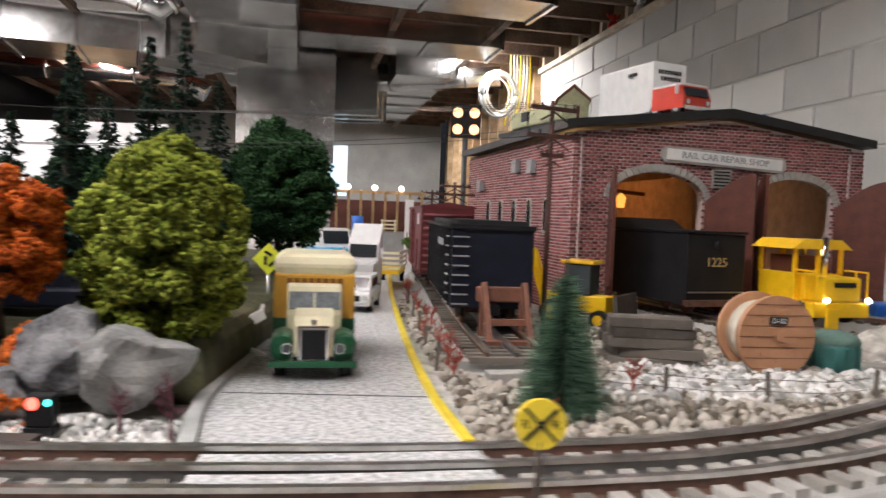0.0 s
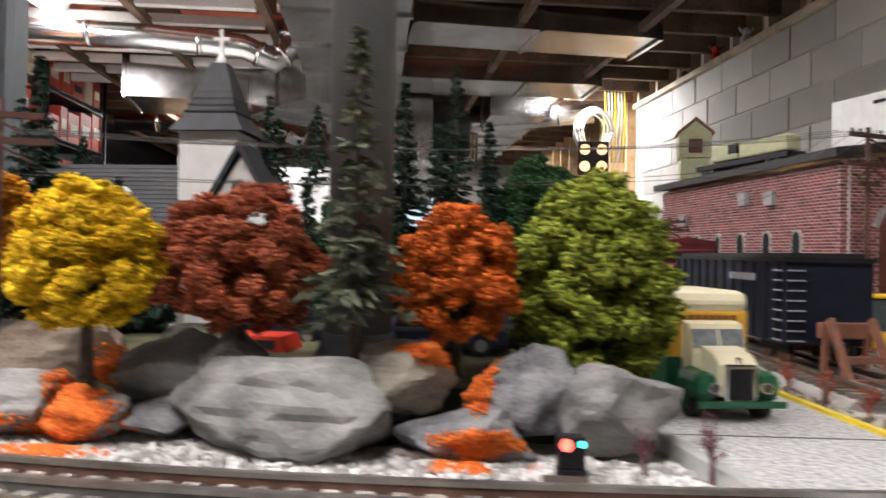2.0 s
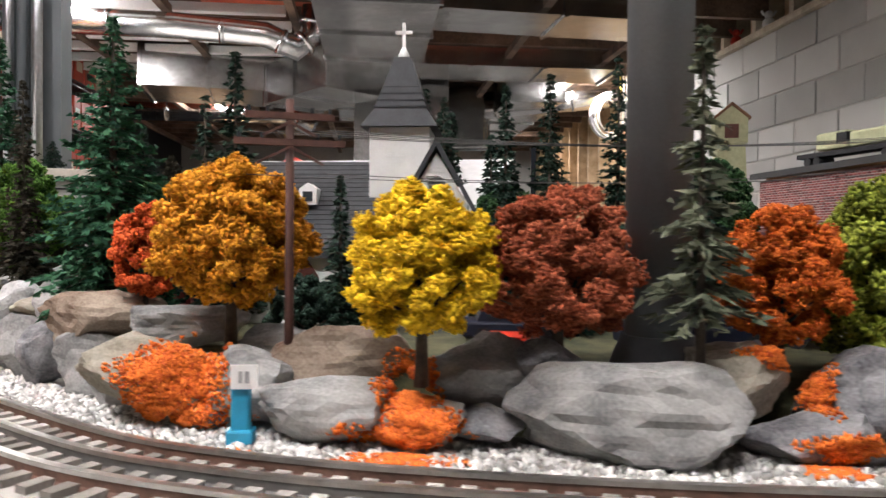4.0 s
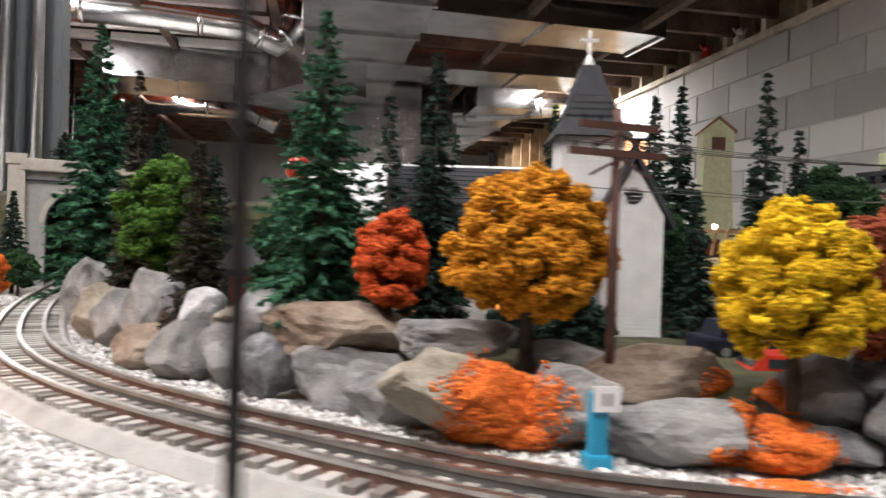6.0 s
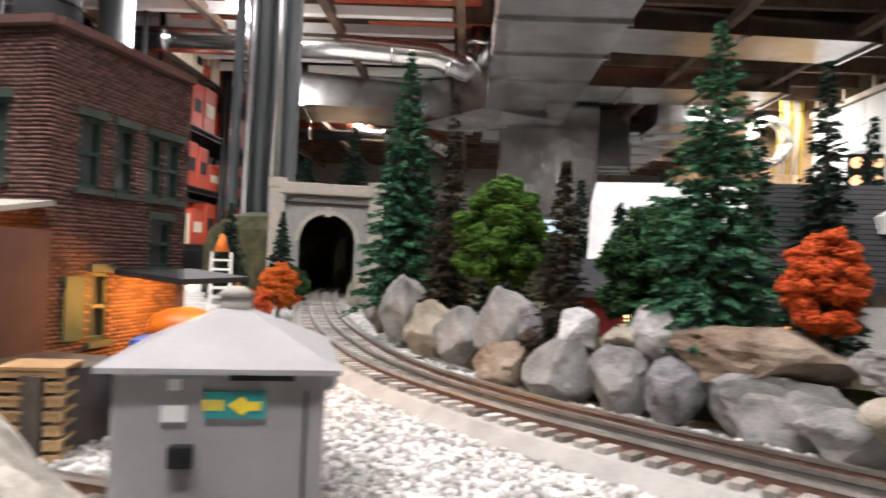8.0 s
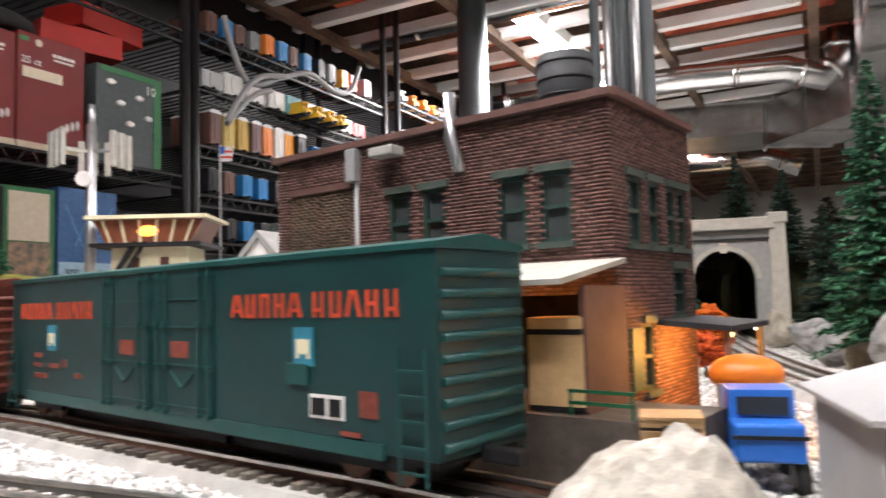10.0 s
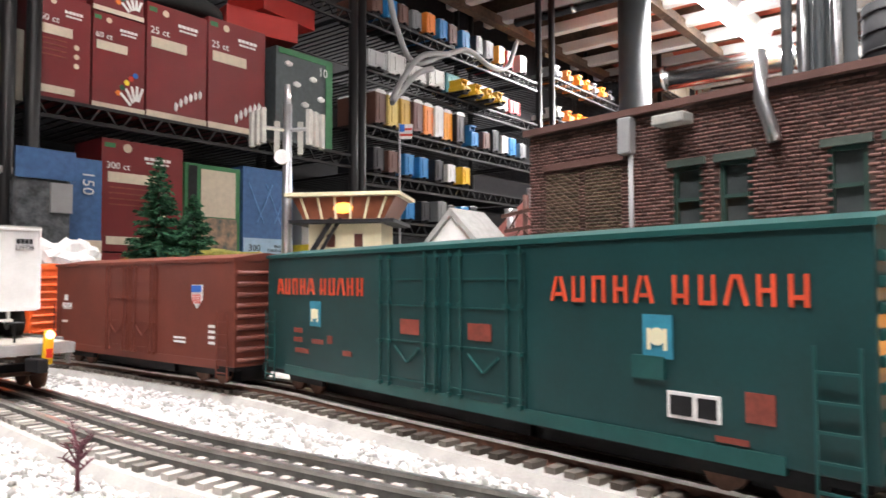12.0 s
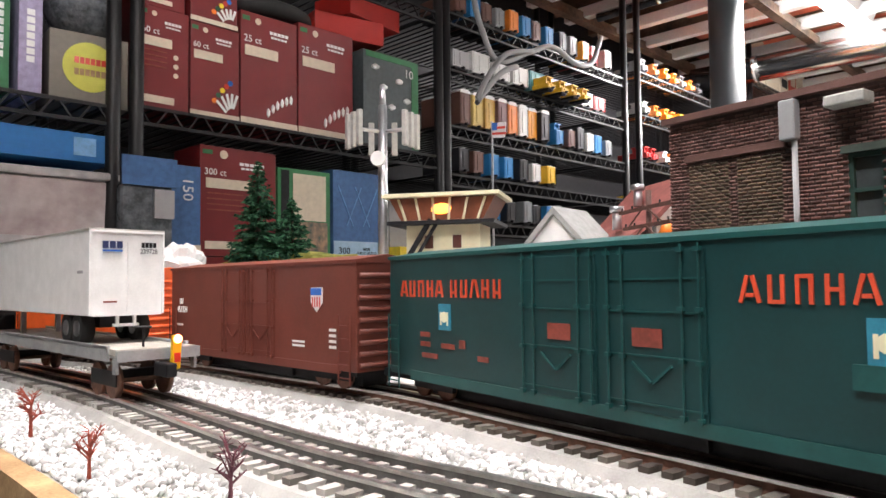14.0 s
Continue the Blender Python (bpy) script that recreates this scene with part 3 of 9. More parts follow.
# soil behind the rock wall, rising to the left
SOILG = mat("mossy_soil", (0.03, 0.035, 0.015), 0.95, col2=(0.10, 0.095, 0.045), scale=50, fine=600, bump=0.6)
hill("soil_bank", "dark mossy soil behind the rock wall", [(-0.10, 0.315), (-0.10, 0.95), (-0.62, 1.3), (-0.98, 1.25), (-0.80, 0.66), (-0.69, 0.52), (-0.60, 0.44), (-0.50, 0.40), (-0.42, 0.335), (-0.3, 0.31)], 0.030, SOILG)
hill("soil_bank", "dark soil mound behind the tunnel", [(-1.19, 1.20), (-1.36, 1.25), (-1.40, 1.9), (-0.6, 1.9), (-0.75, 1.35), (-0.98, 1.28), (-0.99, 1.6), (-1.19, 1.6)], 0.16, SOILG)

# ---- tracks ----
TRACKS = {
    "main": [(0.75, 0.88), (0.55, 0.60), (0.36, 0.40), (0.183, 0.274), (0.105, 0.235), (0.044, 0.2195), (-0.026, 0.2085), (-0.132, 0.201), (-0.24, 0.200), (-0.33, 0.206), (-0.392, 0.216), (-0.455, 0.236), (-0.53, 0.280),
             (-0.60, 0.327), (-0.665, 0.378), (-0.735, 0.450), (-0.80, 0.545), (-0.89, 0.715), (-0.98, 0.92), (-1.062, 1.125), (-1.12, 1.27), (-1.19, 1.5)],
    "yard": [(-0.62, 0.118), (-0.80, 0.112), (-0.95, 0.095), (-1.05, 0.072), (-1.17, 0.047), (-1.40, 0.022), (-1.62, -0.02), (-1.9, -0.09)],
    "siding": [(-0.60, 0.150), (-0.75, 0.172), (-0.90, 0.183), (-1.02, 0.182), (-1.14, 0.180), (-1.27, 0.178), (-1.42, 0.152), (-1.56, 0.122), (-1.80, 0.03), (-2.0, -0.09)],
    "spur": [(0.052, 0.40), (0.045, 0.47), (0.036, 0.60), (0.017, 0.90), (-0.02, 1.3), (-0.08, 1.9)],
    "shop": [(0.300, 0.50), (0.262, 0.58), (0.232, 0.66), (0.19, 0.80), (0.13, 1.0)],
    "shop_far": [(0.50, 0.56), (0.42, 0.62), (0.365, 0.70), (0.32, 0.85), (0.27, 1.0)],
}
HALF = 0.0172
tie_me = mesh_of("tie", Shape().box((0, 0, 0.0079), (0.0055, 0.056, 0.0036)).bm, TIE)
tie_lm = mesh_of("tie", Shape().box((0, 0, 0.0079), (0.0055, 0.056, 0.0036)).bm, TIE_L)
CENTRES = {}


def sweep(s, xy, head, off, prof):
    """Runs a profile of (sideways, up) points along a line."""
    n = len(prof)
    rings = []
    for (x, y), h in zip(xy, head):
        nx_, ny_ = -math.sin(h), math.cos(h)
        rings.append([s.bm.verts.new((x + nx_ * (off + u), y + ny_ * (off + u), v)) for u, v in prof])
    for a, b in zip(rings, rings[1:]):
        for k in range(n):
            s.bm.faces.new((a[k], a[(k + 1) % n], b[(k + 1) % n], b[k]))
    s.bm.faces.new(rings[0][::-1])
    s.bm.faces.new(rings[-1])


def track(key, pts, label, tie_mesh, web=None):
    xy, head = spline(pts, 0.011)
    CENTRES[key] = xy
    t = thing("railway_track", label, "railway track", pose(0, 0, 0), "model railway tracks")
    s = Shape()
    sweep(s, xy, head, 0, [(-0.038, 0.0005), (0.038, 0.0005), (0.032, 0.0070), (-0.032, 0.0070)])
    part("roadbed", s, ROADBED, t, "grey cork roadbed")
    for off in (-HALF, 0.0, HALF):
        s = Shape()
        sweep(s, xy, head, off, [(-0.0021, 0.0072), (0.0021, 0.0072), (0.0011, 0.0088), (0.0011, 0.0122), (-0.0011, 0.0122), (-0.0011, 0.0088)])
        r = part("rail", s, (web or RUST) if off else CENTRE, t)
        s = Shape()
        sweep(s, xy, head, off, [(-0.0016, 0.0122), (0.0016, 0.0122), (0.0015, 0.0138), (-0.0015, 0.0138)])
        part("rail_head", s, RAIL, r, "polished steel rail head")
    for (x, y), h in zip(xy, head):
        o = new("tie", tie_mesh)
        o.parent = t
        o.matrix_local = pose(x, y, 0.0, 0, 0, math.degrees(h) + (int(abs(x) * 7919) % 5 - 2) * 0.6)


track("main", TRACKS["main"], "curved three-rail model track with weathered brown sides", tie_lm, WEATHERED)
track("yard", TRACKS["yard"], "dark three-rail model track beside the table edge", tie_lm, CENTRE)
# dark ties here put the shadow below the boxcars into the tie colour
track("siding", TRACKS["siding"], "model siding track with rusty rails", tie_me)
track("spur", TRACKS["spur"], "model spur track ending at a bumper", tie_me)
track("shop", TRACKS["shop"], "model track leading into the repair shop", tie_me)
track("shop_far", TRACKS["shop_far"], "second model track leading into the repair shop", tie_me)

# road with yellow edge strip and grey curb
ROADL = [(-0.080, 0.243), (-0.094, 0.315), (-0.098, 0.45), (-0.100, 0.62), (-0.115, 0.90), (-0.14, 1.3)]
ROADR = [(0.016, 0.256), (0.002, 0.33), (-0.014, 0.47), (-0.034, 0.70), (-0.05, 0.95), (-0.07, 1.3)]
rl, rr = spline(ROADL, 0.02)[0], spline(ROADR, 0.02)[0]
rd = Shape()
rd.prism([tuple(p) for p in rr] + [tuple(p) for p in rl[::-1]], 0.0, 0.0052, "z")
solid("road", rd, ROAD, "pale crushed gravel model road", "road", kind="structure")
solid("road_seam", Shape().box((-0.043, 0.321, 0.0046), (0.10, 0.0012, 0.0015), (0, 0, 2)), BLACK, "dark seam across the gravel road", "seam", kind="structure")
yl, yh = spline(ROADR, 0.012)
s = Shape()
sweep(s, yl, yh, 0.0, [(-0.0022, 0.0), (0.0022, 0.0), (0.0020, 0.0072), (-0.0020, 0.0072)])
solid("yellow_curb", s, YELLOW, "yellow painted wooden strip along the road", "curb", kind="structure")
solid("yellow_curb", Shape().box((0.029, 0.166, 0.004), (0.004, 0.03, 0.006), (0, 0, 10)), YELLOW, "short yellow strip before the crossing", "curb", kind="structure")
gl, gh = spline(ROADL[:3], 0.012)
s = Shape()
sweep(s, gl, gh, 0.0035, [(-0.0032, 0.0), (0.0032, 0.0), (0.0030, 0.0075), (-0.0030, 0.0075)])
solid("grey_curb", s, CURB, "grey painted curb beside the road", "curb", kind="structure")
# crossing fill between the rails
for off in (-0.0088, 0.0088):
    xy, head = spline([(0.02, 0.2155), (-0.03, 0.208), (-0.075, 0.2035)], 0.01)
    s = Shape()
    sweep(s, xy, head, off, [(-0.0060, 0.003), (0.0060, 0.003), (0.0058, 0.0118), (-0.0058, 0.0118)])
    solid("crossing_fill", s, ROAD, "white gravel fill between the crossing rails", "crossing", kind="structure")


# ---- rocks ----
def rock(x, y, z, w, h, d, material, label, seed, turn=0.0):
    """A broken boulder: a lumpy ball cut by flat faces."""
    rg = random.Random(seed)
    bm = bmesh.new()
    bmesh.ops.create_icosphere(bm, subdivisions=4, radius=1.0)
    cuts = []
    for _ in range(15):
        n = Vector((rg.gauss(0, 1), rg.gauss(0, 1), rg.gauss(0, 0.8))).normalized()
        cuts.append((n, rg.uniform(0.55, 0.84)))
    off = Vector((seed * 3.1, seed * 1.7, seed * 0.9))
    for v in bm.verts:
        p = v.co.copy()
        for n, dd in cuts:
            k = p.dot(n) - dd
            if k > 0:
                p -= n * k * 0.93
        p *= 1 + 0.12 * noise.noise(p * 2.0 + off) + 0.07 * noise.noise(p * 5 + off) + 0.028 * noise.noise(p * 14 + off)
        v.co = p
    lo = [min(v.co[i] for v in bm.verts) for i in range(3)]
    hi = [max(v.co[i] for v in bm.verts) for i in range(3)]
    for v in bm.verts:
        v.co = Vector([((v.co[i] - lo[i]) / (hi[i] - lo[i]) - 0.5) * (w, d, h)[i] for i in range(3)])
    for f in bm.faces:
        f.smooth = False
    return solid("rock", bm, material, label, "rock", "rocks of the retaining wall", at=pose(x, y, z, 0, 0, turn))


ROCKS = [  # x, y, z, width, height, material, label
    (-0.257, 0.292, 0.018, 0.092, 0.042, ROCK, "large grey boulder low in the rock wall"), (-0.321, 0.309, 0.028, 0.050, 0.036, ROCK, "grey rock in the wall beneath the yellow tree"),
    (-0.209, 0.300, 0.030, 0.043, 0.030, ROCK_T, "tan block-shaped rock beside the column"), (-0.183, 0.286, 0.010, 0.056, 0.022, ROCK_D, "low dark rock with orange turf on it"),
    (-0.158, 0.302, 0.027, 0.050, 0.034, ROCK_D, "dark veined rock under the orange tree"), (-0.121, 0.291, 0.020, 0.049, 0.036, ROCK, "pointed grey rock beside the road"),
    (-0.382, 0.330, 0.032, 0.069, 0.030, ROCK_B, "brown flat rock high in the wall"), (-0.383, 0.294, 0.015, 0.058, 0.028, ROCK, "grey rock low in the wall"),
    (-0.346, 0.292, 0.013, 0.048, 0.020, ROCK, "flat sloping grey rock"), (-0.313, 0.296, 0.010, 0.030, 0.016, ROCK_D, "small dark rock in a gap"),
    (-0.423, 0.312, 0.021, 0.044, 0.034, ROCK, "rounded grey rock behind the blue signal"), (-0.469, 0.318, 0.023, 0.078, 0.038, ROCK_T, "broad rock covered with orange turf"),
    (-0.535, 0.392, 0.040, 0.085, 0.034, ROCK_B, "long brown rock on top of the wall"), (-0.470, 0.352, 0.042, 0.060, 0.022, ROCK, "grey flat rock on top of the wall"),
    (-0.421, 0.350, 0.034, 0.040, 0.020, ROCK, "small grey rock behind the pole"), (-0.527, 0.385, 0.016, 0.070, 0.038, ROCK, "large grey rock at the foot of the wall"),
    (-0.560, 0.412, 0.044, 0.034, 0.022, ROCK_W, "pale rock on top of the wall"), (-0.582, 0.420, 0.046, 0.029, 0.033, ROCK_W, "whitish rounded rock on top of the wall"),
    (-0.602, 0.428, 0.041, 0.024, 0.020, ROCK_T, "small yellowish rock on the wall"), (-0.573, 0.396, 0.019, 0.034, 0.036, ROCK_D, "upright grey rock in the wall"),
    (-0.602, 0.420, 0.020, 0.036, 0.042, ROCK, "upright grey rock in the wall"), (-0.628, 0.445, 0.045, 0.023, 0.026, ROCK_W, "pale pointed rock on the wall"),
    (-0.637, 0.442, 0.023, 0.044, 0.048, ROCK, "broad grey rock in the wall"), (-0.676, 0.490, 0.045, 0.046, 0.043, ROCK, "tall grey rock on the wall"),
    (-0.677, 0.472, 0.016, 0.038, 0.030, ROCK_B, "brownish rock at the wall's foot"), (-0.716, 0.524, 0.028, 0.036, 0.042, ROCK, "grey rock in the far wall"),
    (-0.748, 0.565, 0.028, 0.040, 0.044, ROCK_T, "leaning flat rock in the far wall"), (-0.784, 0.616, 0.038, 0.042, 0.058, ROCK, "tall grey rock where the wall ends"),
    (-0.497, 0.352, 0.010, 0.058, 0.030, ROCK, "grey rock at the foot of the wall"), (-0.445, 0.318, 0.009, 0.05, 0.020, ROCK_D, "dark rock low behind the signal"),
    (-0.656, 0.475, 0.044, 0.022, 0.026, ROCK_D, "small dark rock on the wall"), (-0.286, 0.312, 0.035, 0.030, 0.026, ROCK_D, "dark rock behind the large boulder"),
    (-0.820, 0.700, 0.030, 0.040, 0.046, ROCK_T, "tan rock near the tunnel"), (-0.860, 0.800, 0.026, 0.044, 0.042, ROCK, "grey rock near the tunnel"), (-0.905, 0.92, 0.026, 0.05, 0.045, ROCK, "grey rock near the tunnel"),
    (-0.97, 1.06, 0.03, 0.05, 0.05, ROCK_T, "tan rock beside the tunnel"), (-0.225, 0.318, 0.018, 0.05, 0.03, ROCK_D, "dark rock behind the wall"), (-0.152, 0.318, 0.012, 0.04, 0.024, ROCK_D, "dark rock behind the wall"),
]
rock_objs = []
for i, (x, y, z, w, h, m, lab) in enumerate(ROCKS):
    rock_objs.append(rock(x, y, z, w * 1.06, h * 1.08, max(0.034, w * 0.62), m, lab, i + 3, ((i * 37) % 21) - 10))


# ---- trees ----
def blades(rng, n, pos, out, length, width, droop=0.25):
    """Flat pointed needles: triangles from pos along out."""
    side = np.cross(out, rng.normal(size=(n, 3)))
    side /= np.linalg.norm(side, axis=1, keepdims=True) + 1e-9
    tip = pos + out * length[:, None]
    tip[:, 2] -= droop * length
    v = np.stack([pos - side * width[:, None], pos + side * width[:, None], tip], 1).reshape(-1, 3)
    return v, np.arange(len(v)).reshape(-1, 3)


def conifer(x, y, z, h, r, seed, leaf, label, bare=0.08, levels=28, ragged=0.35, needle=0.0085, group="model conifers", per=15):
    rng = np.random.default_rng(seed)
    t = thing("conifer", label, "conifer tree", pose(x, y, z), group)
    part("trunk", Shape().cyl((0, 0, -0.004), (0, 0, h * 0.97), r * 0.085 + 0.0008, 0.0006, n=8), BARK, t)
    vs, fs, base = [], [], 0
    limb = Shape()
    levels, per = int(levels * 1.5), per * 0.72
    step = h * (1 - bare) / levels
    for i in range(levels):
        f = i / (levels - 1)
        rr = r * (1 - f) ** 0.9 + 0.0015
        nb = max(4, int(per * (1 - f * 0.5)))
        for k in range(nb):
            a = 2 * math.pi * (k + rng.uniform(-0.35, 0.35)) / nb + i * 0.9
            zz = h * (bare + (1 - bare) * f) + (rng.uniform(-1.1, 1.1) * step if f < 0.9 else 0.0)
            L_ = rr * rng.uniform(1 - ragged, 1.08)
            d = np.array([math.cos(a), math.sin(a), 0.0])
            dz = -0.52 * (1 - f) + 0.22 * f + rng.uniform(-0.1, 0.1)
            n = max(6, int(L_ / 0.0011))
            s_ = rng.uniform(0.10, 1.0, n)
            pos = d * (s_ * L_)[:, None] + np.array([0, 0, zz])
            pos[:, 2] += dz * L_ * s_ + 0.16 * L_ * s_ ** 2 + rng.normal(0, 0.0008, n)
            side = np.array([-d[1], d[0], 0.0])
            sg = rng.choice([-1, 1], n) * rng.uniform(0.35, 1.0, n)
            out = d * 0.75 + side * sg[:, None] + np.array([0, 0, 1.0]) * rng.normal(0.05, 0.25, n)[:, None]
            out /= np.linalg.norm(out, axis=1, keepdims=True)
            v, ff = blades(rng, n, pos, out, needle * rng.uniform(0.5, 1.0, n) * (0.55 + 0.6 * (1 - f)) * (1.15 - 0.5 * s_), np.full(n, needle * 0.16))
            vs.append(v), fs.append(ff + base)
            base += len(v)
            if i % 2 == 0 and L_ > 0.006:
                limb.cyl((0, 0, zz), (d[0] * L_ * 0.8, d[1] * L_ * 0.8, zz + dz * L_ * 0.75), 0.0006, 0.0002, n=4, caps=False)
    part("limb", limb, BARK, t)
    ob = new("crown", raw_mesh("crown", np.vstack(vs), np.vstack(fs), leaf))
    ob.parent = t
    return t


def leafy(x, y, z, w, h, trunk, seed, leaf, label, clumps=90, grains=7000, grain=0.0016, depth=None, group="model leafy trees", lobes=0.24, gap=0.55):
    """z is the foot; the crown, w wide and h high, starts at trunk above it."""
    rng = np.random.default_rng(seed)
    t = thing("leafy_tree", label, "leafy tree", pose(x, y, z), group)
    depth = depth or w * 0.85
    cz = trunk + h / 2
    tr = Shape().cyl((0, 0, -0.006), (0, 0, trunk + h * 0.3), w * 0.04 + 0.0008, w * 0.022, n=8)
    cen = []
    clumps = int(clumps * 2.2)
    for k in range(clumps):
        up = 1 - 2 * (k + 0.5) / clumps
        a_ = k * 2.39996 + seed
        d = np.array([math.cos(a_) * math.sqrt(1 - up * up), math.sin(a_) * math.sqrt(1 - up * up), up]) + rng.normal(0, 0.12, 3)
        d /= np.linalg.norm(d)
        rad = rng.uniform(0.74, 0.98) if k % 4 else rng.uniform(0.2, 0.66)
        wob = 1 + 0.7 * lobes * noise.noise(Vector((d * 1.7 + seed).tolist()))
        taper = 1 - 0.16 * d[2]
        cen.append(d * rad * wob * np.array([w / 2 * taper, depth / 2 * taper, h / 2]) + np.array([0, 0, cz]))
    cen = np.array(cen)
    for c in cen[::9]:
        tr.cyl((0, 0, trunk + 0.1 * h), (c[0] * 0.85, c[1] * 0.85, c[2]), w * 0.012 + 0.0003, 0.0003, n=4, caps=False)
    part("trunk", tr, BARK, t)
    grains = int(grains * 3.0)
    idx = rng.integers(0, clumps, grains)
    sig = (w + h) / 2 * 0.060
    g = rng.normal(size=(grains, 3))
    g /= np.linalg.norm(g, axis=1, keepdims=True)
    g *= (rng.uniform(0.15, 1.0, grains) ** gap)[:, None] * sig * 1.35
    pos = cen[idx] + g * np.array([1, 1, 0.85])
    v, f = scatter(rng, pos, grain * 0.80 * rng.uniform(0.5, 1.35, grains), TET_V, TET_F, 0.45, 0.45)
    ob = new("crown", raw_mesh("crown", v, f, leaf))
    ob.parent = t
    return t


L_OLIVE = leafmat("olive_foam_leaves", (0.095, 0.125, 0.012), (0.33, 0.38, 0.055))
L_ORANGE = leafmat("orange_foam_leaves", (0.46, 0.085, 0.012), (0.74, 0.18, 0.03))
L_RUSSET = leafmat("russet_foam_leaves", (0.24, 0.055, 0.024), (0.46, 0.125, 0.062))
L_YELLOW = leafmat("yellow_foam_leaves", (0.62, 0.36, 0.008), (0.95, 0.66, 0.03))
L_GOLD = leafmat("golden_foam_leaves", (0.50, 0.19, 0.010), (0.80, 0.37, 0.03))
L_REDOR = leafmat("red_orange_foam_leaves", (0.40, 0.045, 0.010), (0.66, 0.12, 0.03))
L_DEEP = leafmat("deep_green_leaves", (0.010, 0.035, 0.012), (0.045, 0.11, 0.04))
L_BUSH = leafmat("bush_green_leaves", (0.02, 0.06, 0.008), (0.09, 0.19, 0.03))
N_GREEN = leafmat("spruce_green_needles", (0.012, 0.055, 0.030), (0.06, 0.17, 0.09))
N_DARK = leafmat("dark_spruce_needles", (0.008, 0.020, 0.014), (0.03, 0.06, 0.042))
N_OLD = leafmat("grey_green_needles", (0.045, 0.055, 0.036), (0.15, 0.165, 0.11))
N_BROWN = leafmat("brown_dead_needles", (0.016, 0.014, 0.009), (0.05, 0.045, 0.03))
N_SNOW = leafmat("frosted_needles", (0.010, 0.050, 0.030), (0.16, 0.27, 0.18))

leafy(-0.126, 0.336, 0.012, 0.076, 0.098, 0.012, 11, L_OLIVE, "olive green foam-leaved model tree by the road", 120, 12000, 0.0017, lobes=0.15)
leafy(-0.188, 0.310, 0.034, 0.056, 0.060, 0.010, 12, L_ORANGE, "small round orange autumn model tree", 80, 7000, 0.0013)
leafy(-0.283, 0.306, 0.030, 0.074, 0.064, 0.016, 13, L_RUSSET, "russet brown autumn model tree with bare twigs", 90, 8000, 0.0013, lobes=0.4)
leafy(-0.340, 0.283, 0.034, 0.061, 0.063, 0.015, 14, L_YELLOW, "bright yellow autumn model tree", 100, 9000, 0.0014, lobes=0.15)
leafy(-0.440, 0.336, 0.034, 0.076, 0.068, 0.024, 15, L_GOLD, "golden orange autumn model tree", 120, 12000, 0.0015, lobes=0.2)
leafy(-0.508, 0.384, 0.040, 0.038, 0.053, 0.015, 16, L_REDOR, "red orange autumn model tree", 70, 6500, 0.0014)
leafy(-0.134, 0.63, 0.010, 0.094, 0.112, 0.045, 17, L_DEEP, "large deep green round model tree", 150, 14000, 0.0019, lobes=0.1)
leafy(-0.688, 0.54, 0.030, 0.070, 0.085, 0.034, 18, L_BUSH, "clumpy bright green model tree", 70, 9000, 0.0017, lobes=0.4)
leafy(-0.99, 0.80, 0.004, 0.050, 0.055, 0.012, 19, L_ORANGE, "orange autumn model tree behind the warehouse", 60, 4000, 0.0016)
leafy(-0.95, 0.66, 0.004, 0.035, 0.032, 0.010, 21, L_REDOR, "low red autumn model bush", 40, 2500, 0.0015)
leafy(-1.04, 0.95, 0.004, 0.055, 0.05, 0.01, 22, L_DEEP, "low dark green model bush", 50, 3000, 0.0018)
leafy(-0.30, 0.62, 0.03, 0.075, 0.075, 0.03, 23, L_DEEP, "dark green round model tree behind the church", 90, 6000, 0.0019)
leafy(0.02, 0.98, 0.0, 0.11, 0.07, 0.02, 25, L_BUSH, "dull green bush behind the freight cars", 60, 4000, 0.002)
leafy(-0.572, 0.52, 0.03, 0.085, 0.092, 0.010, 26, L_DEEP, "dark green model tree behind the spruce", 90, 6000, 0.0018)

CON = "model conifers"
conifer(-0.553, 0.430, 0.030, 0.196, 0.052, 31, N_GREEN, "tall green spruce model tree on the rock wall", 0.12, 26, needle=0.010)
conifer(-0.800, 0.665, 0.020, 0.262, 0.052, 32, N_GREEN, "tall green spruce model tree near the tunnel", 0.14, 28, needle=0.012)
conifer(-0.640, 0.470, 0.025, 0.125, 0.022, 33, N_BROWN, "dark narrow conifer model tree", 0.05, 26, 0.2, 0.008)
conifer(-0.745, 0.62, 0.025, 0.205, 0.026, 34, N_BROWN, "brownish thin conifer model tree", 0.1, 26, 0.3, 0.009)
conifer(-0.228, 0.286, 0.004, 0.168, 0.021, 35, N_OLD, "sparse grey-green conifer in front of the column", 0.36, 16, 0.6, 0.0105, per=8)
conifer(-0.205, 0.40, 0.030, 0.125, 0.020, 36, N_DARK, "dark thin conifer model tree", 0.1, 22, 0.4, 0.008)
conifer(-0.178, 0.44, 0.030, 0.105, 0.018, 37, N_DARK, "dark thin conifer model tree", 0.1, 20, 0.4, 0.008)
conifer(-0.275, 0.47, 0.030, 0.115, 0.017, 38, N_DARK, "dark thin conifer model tree", 0.1, 20, 0.4, 0.008)
conifer(-0.305, 0.49, 0.030, 0.10, 0.018, 39, N_DARK, "dark thin conifer model tree", 0.1, 20, 0.4, 0.008)
conifer(-0.345, 0.52, 0.030, 0.13, 0.018, 40, N_DARK, "dark thin conifer model tree", 0.1, 20, 0.4, 0.008)
conifer(-0.404, 0.42, 0.030, 0.095, 0.013, 41, N_DARK, "small dark conifer beside the church", 0.1, 18, 0.4, 0.007)
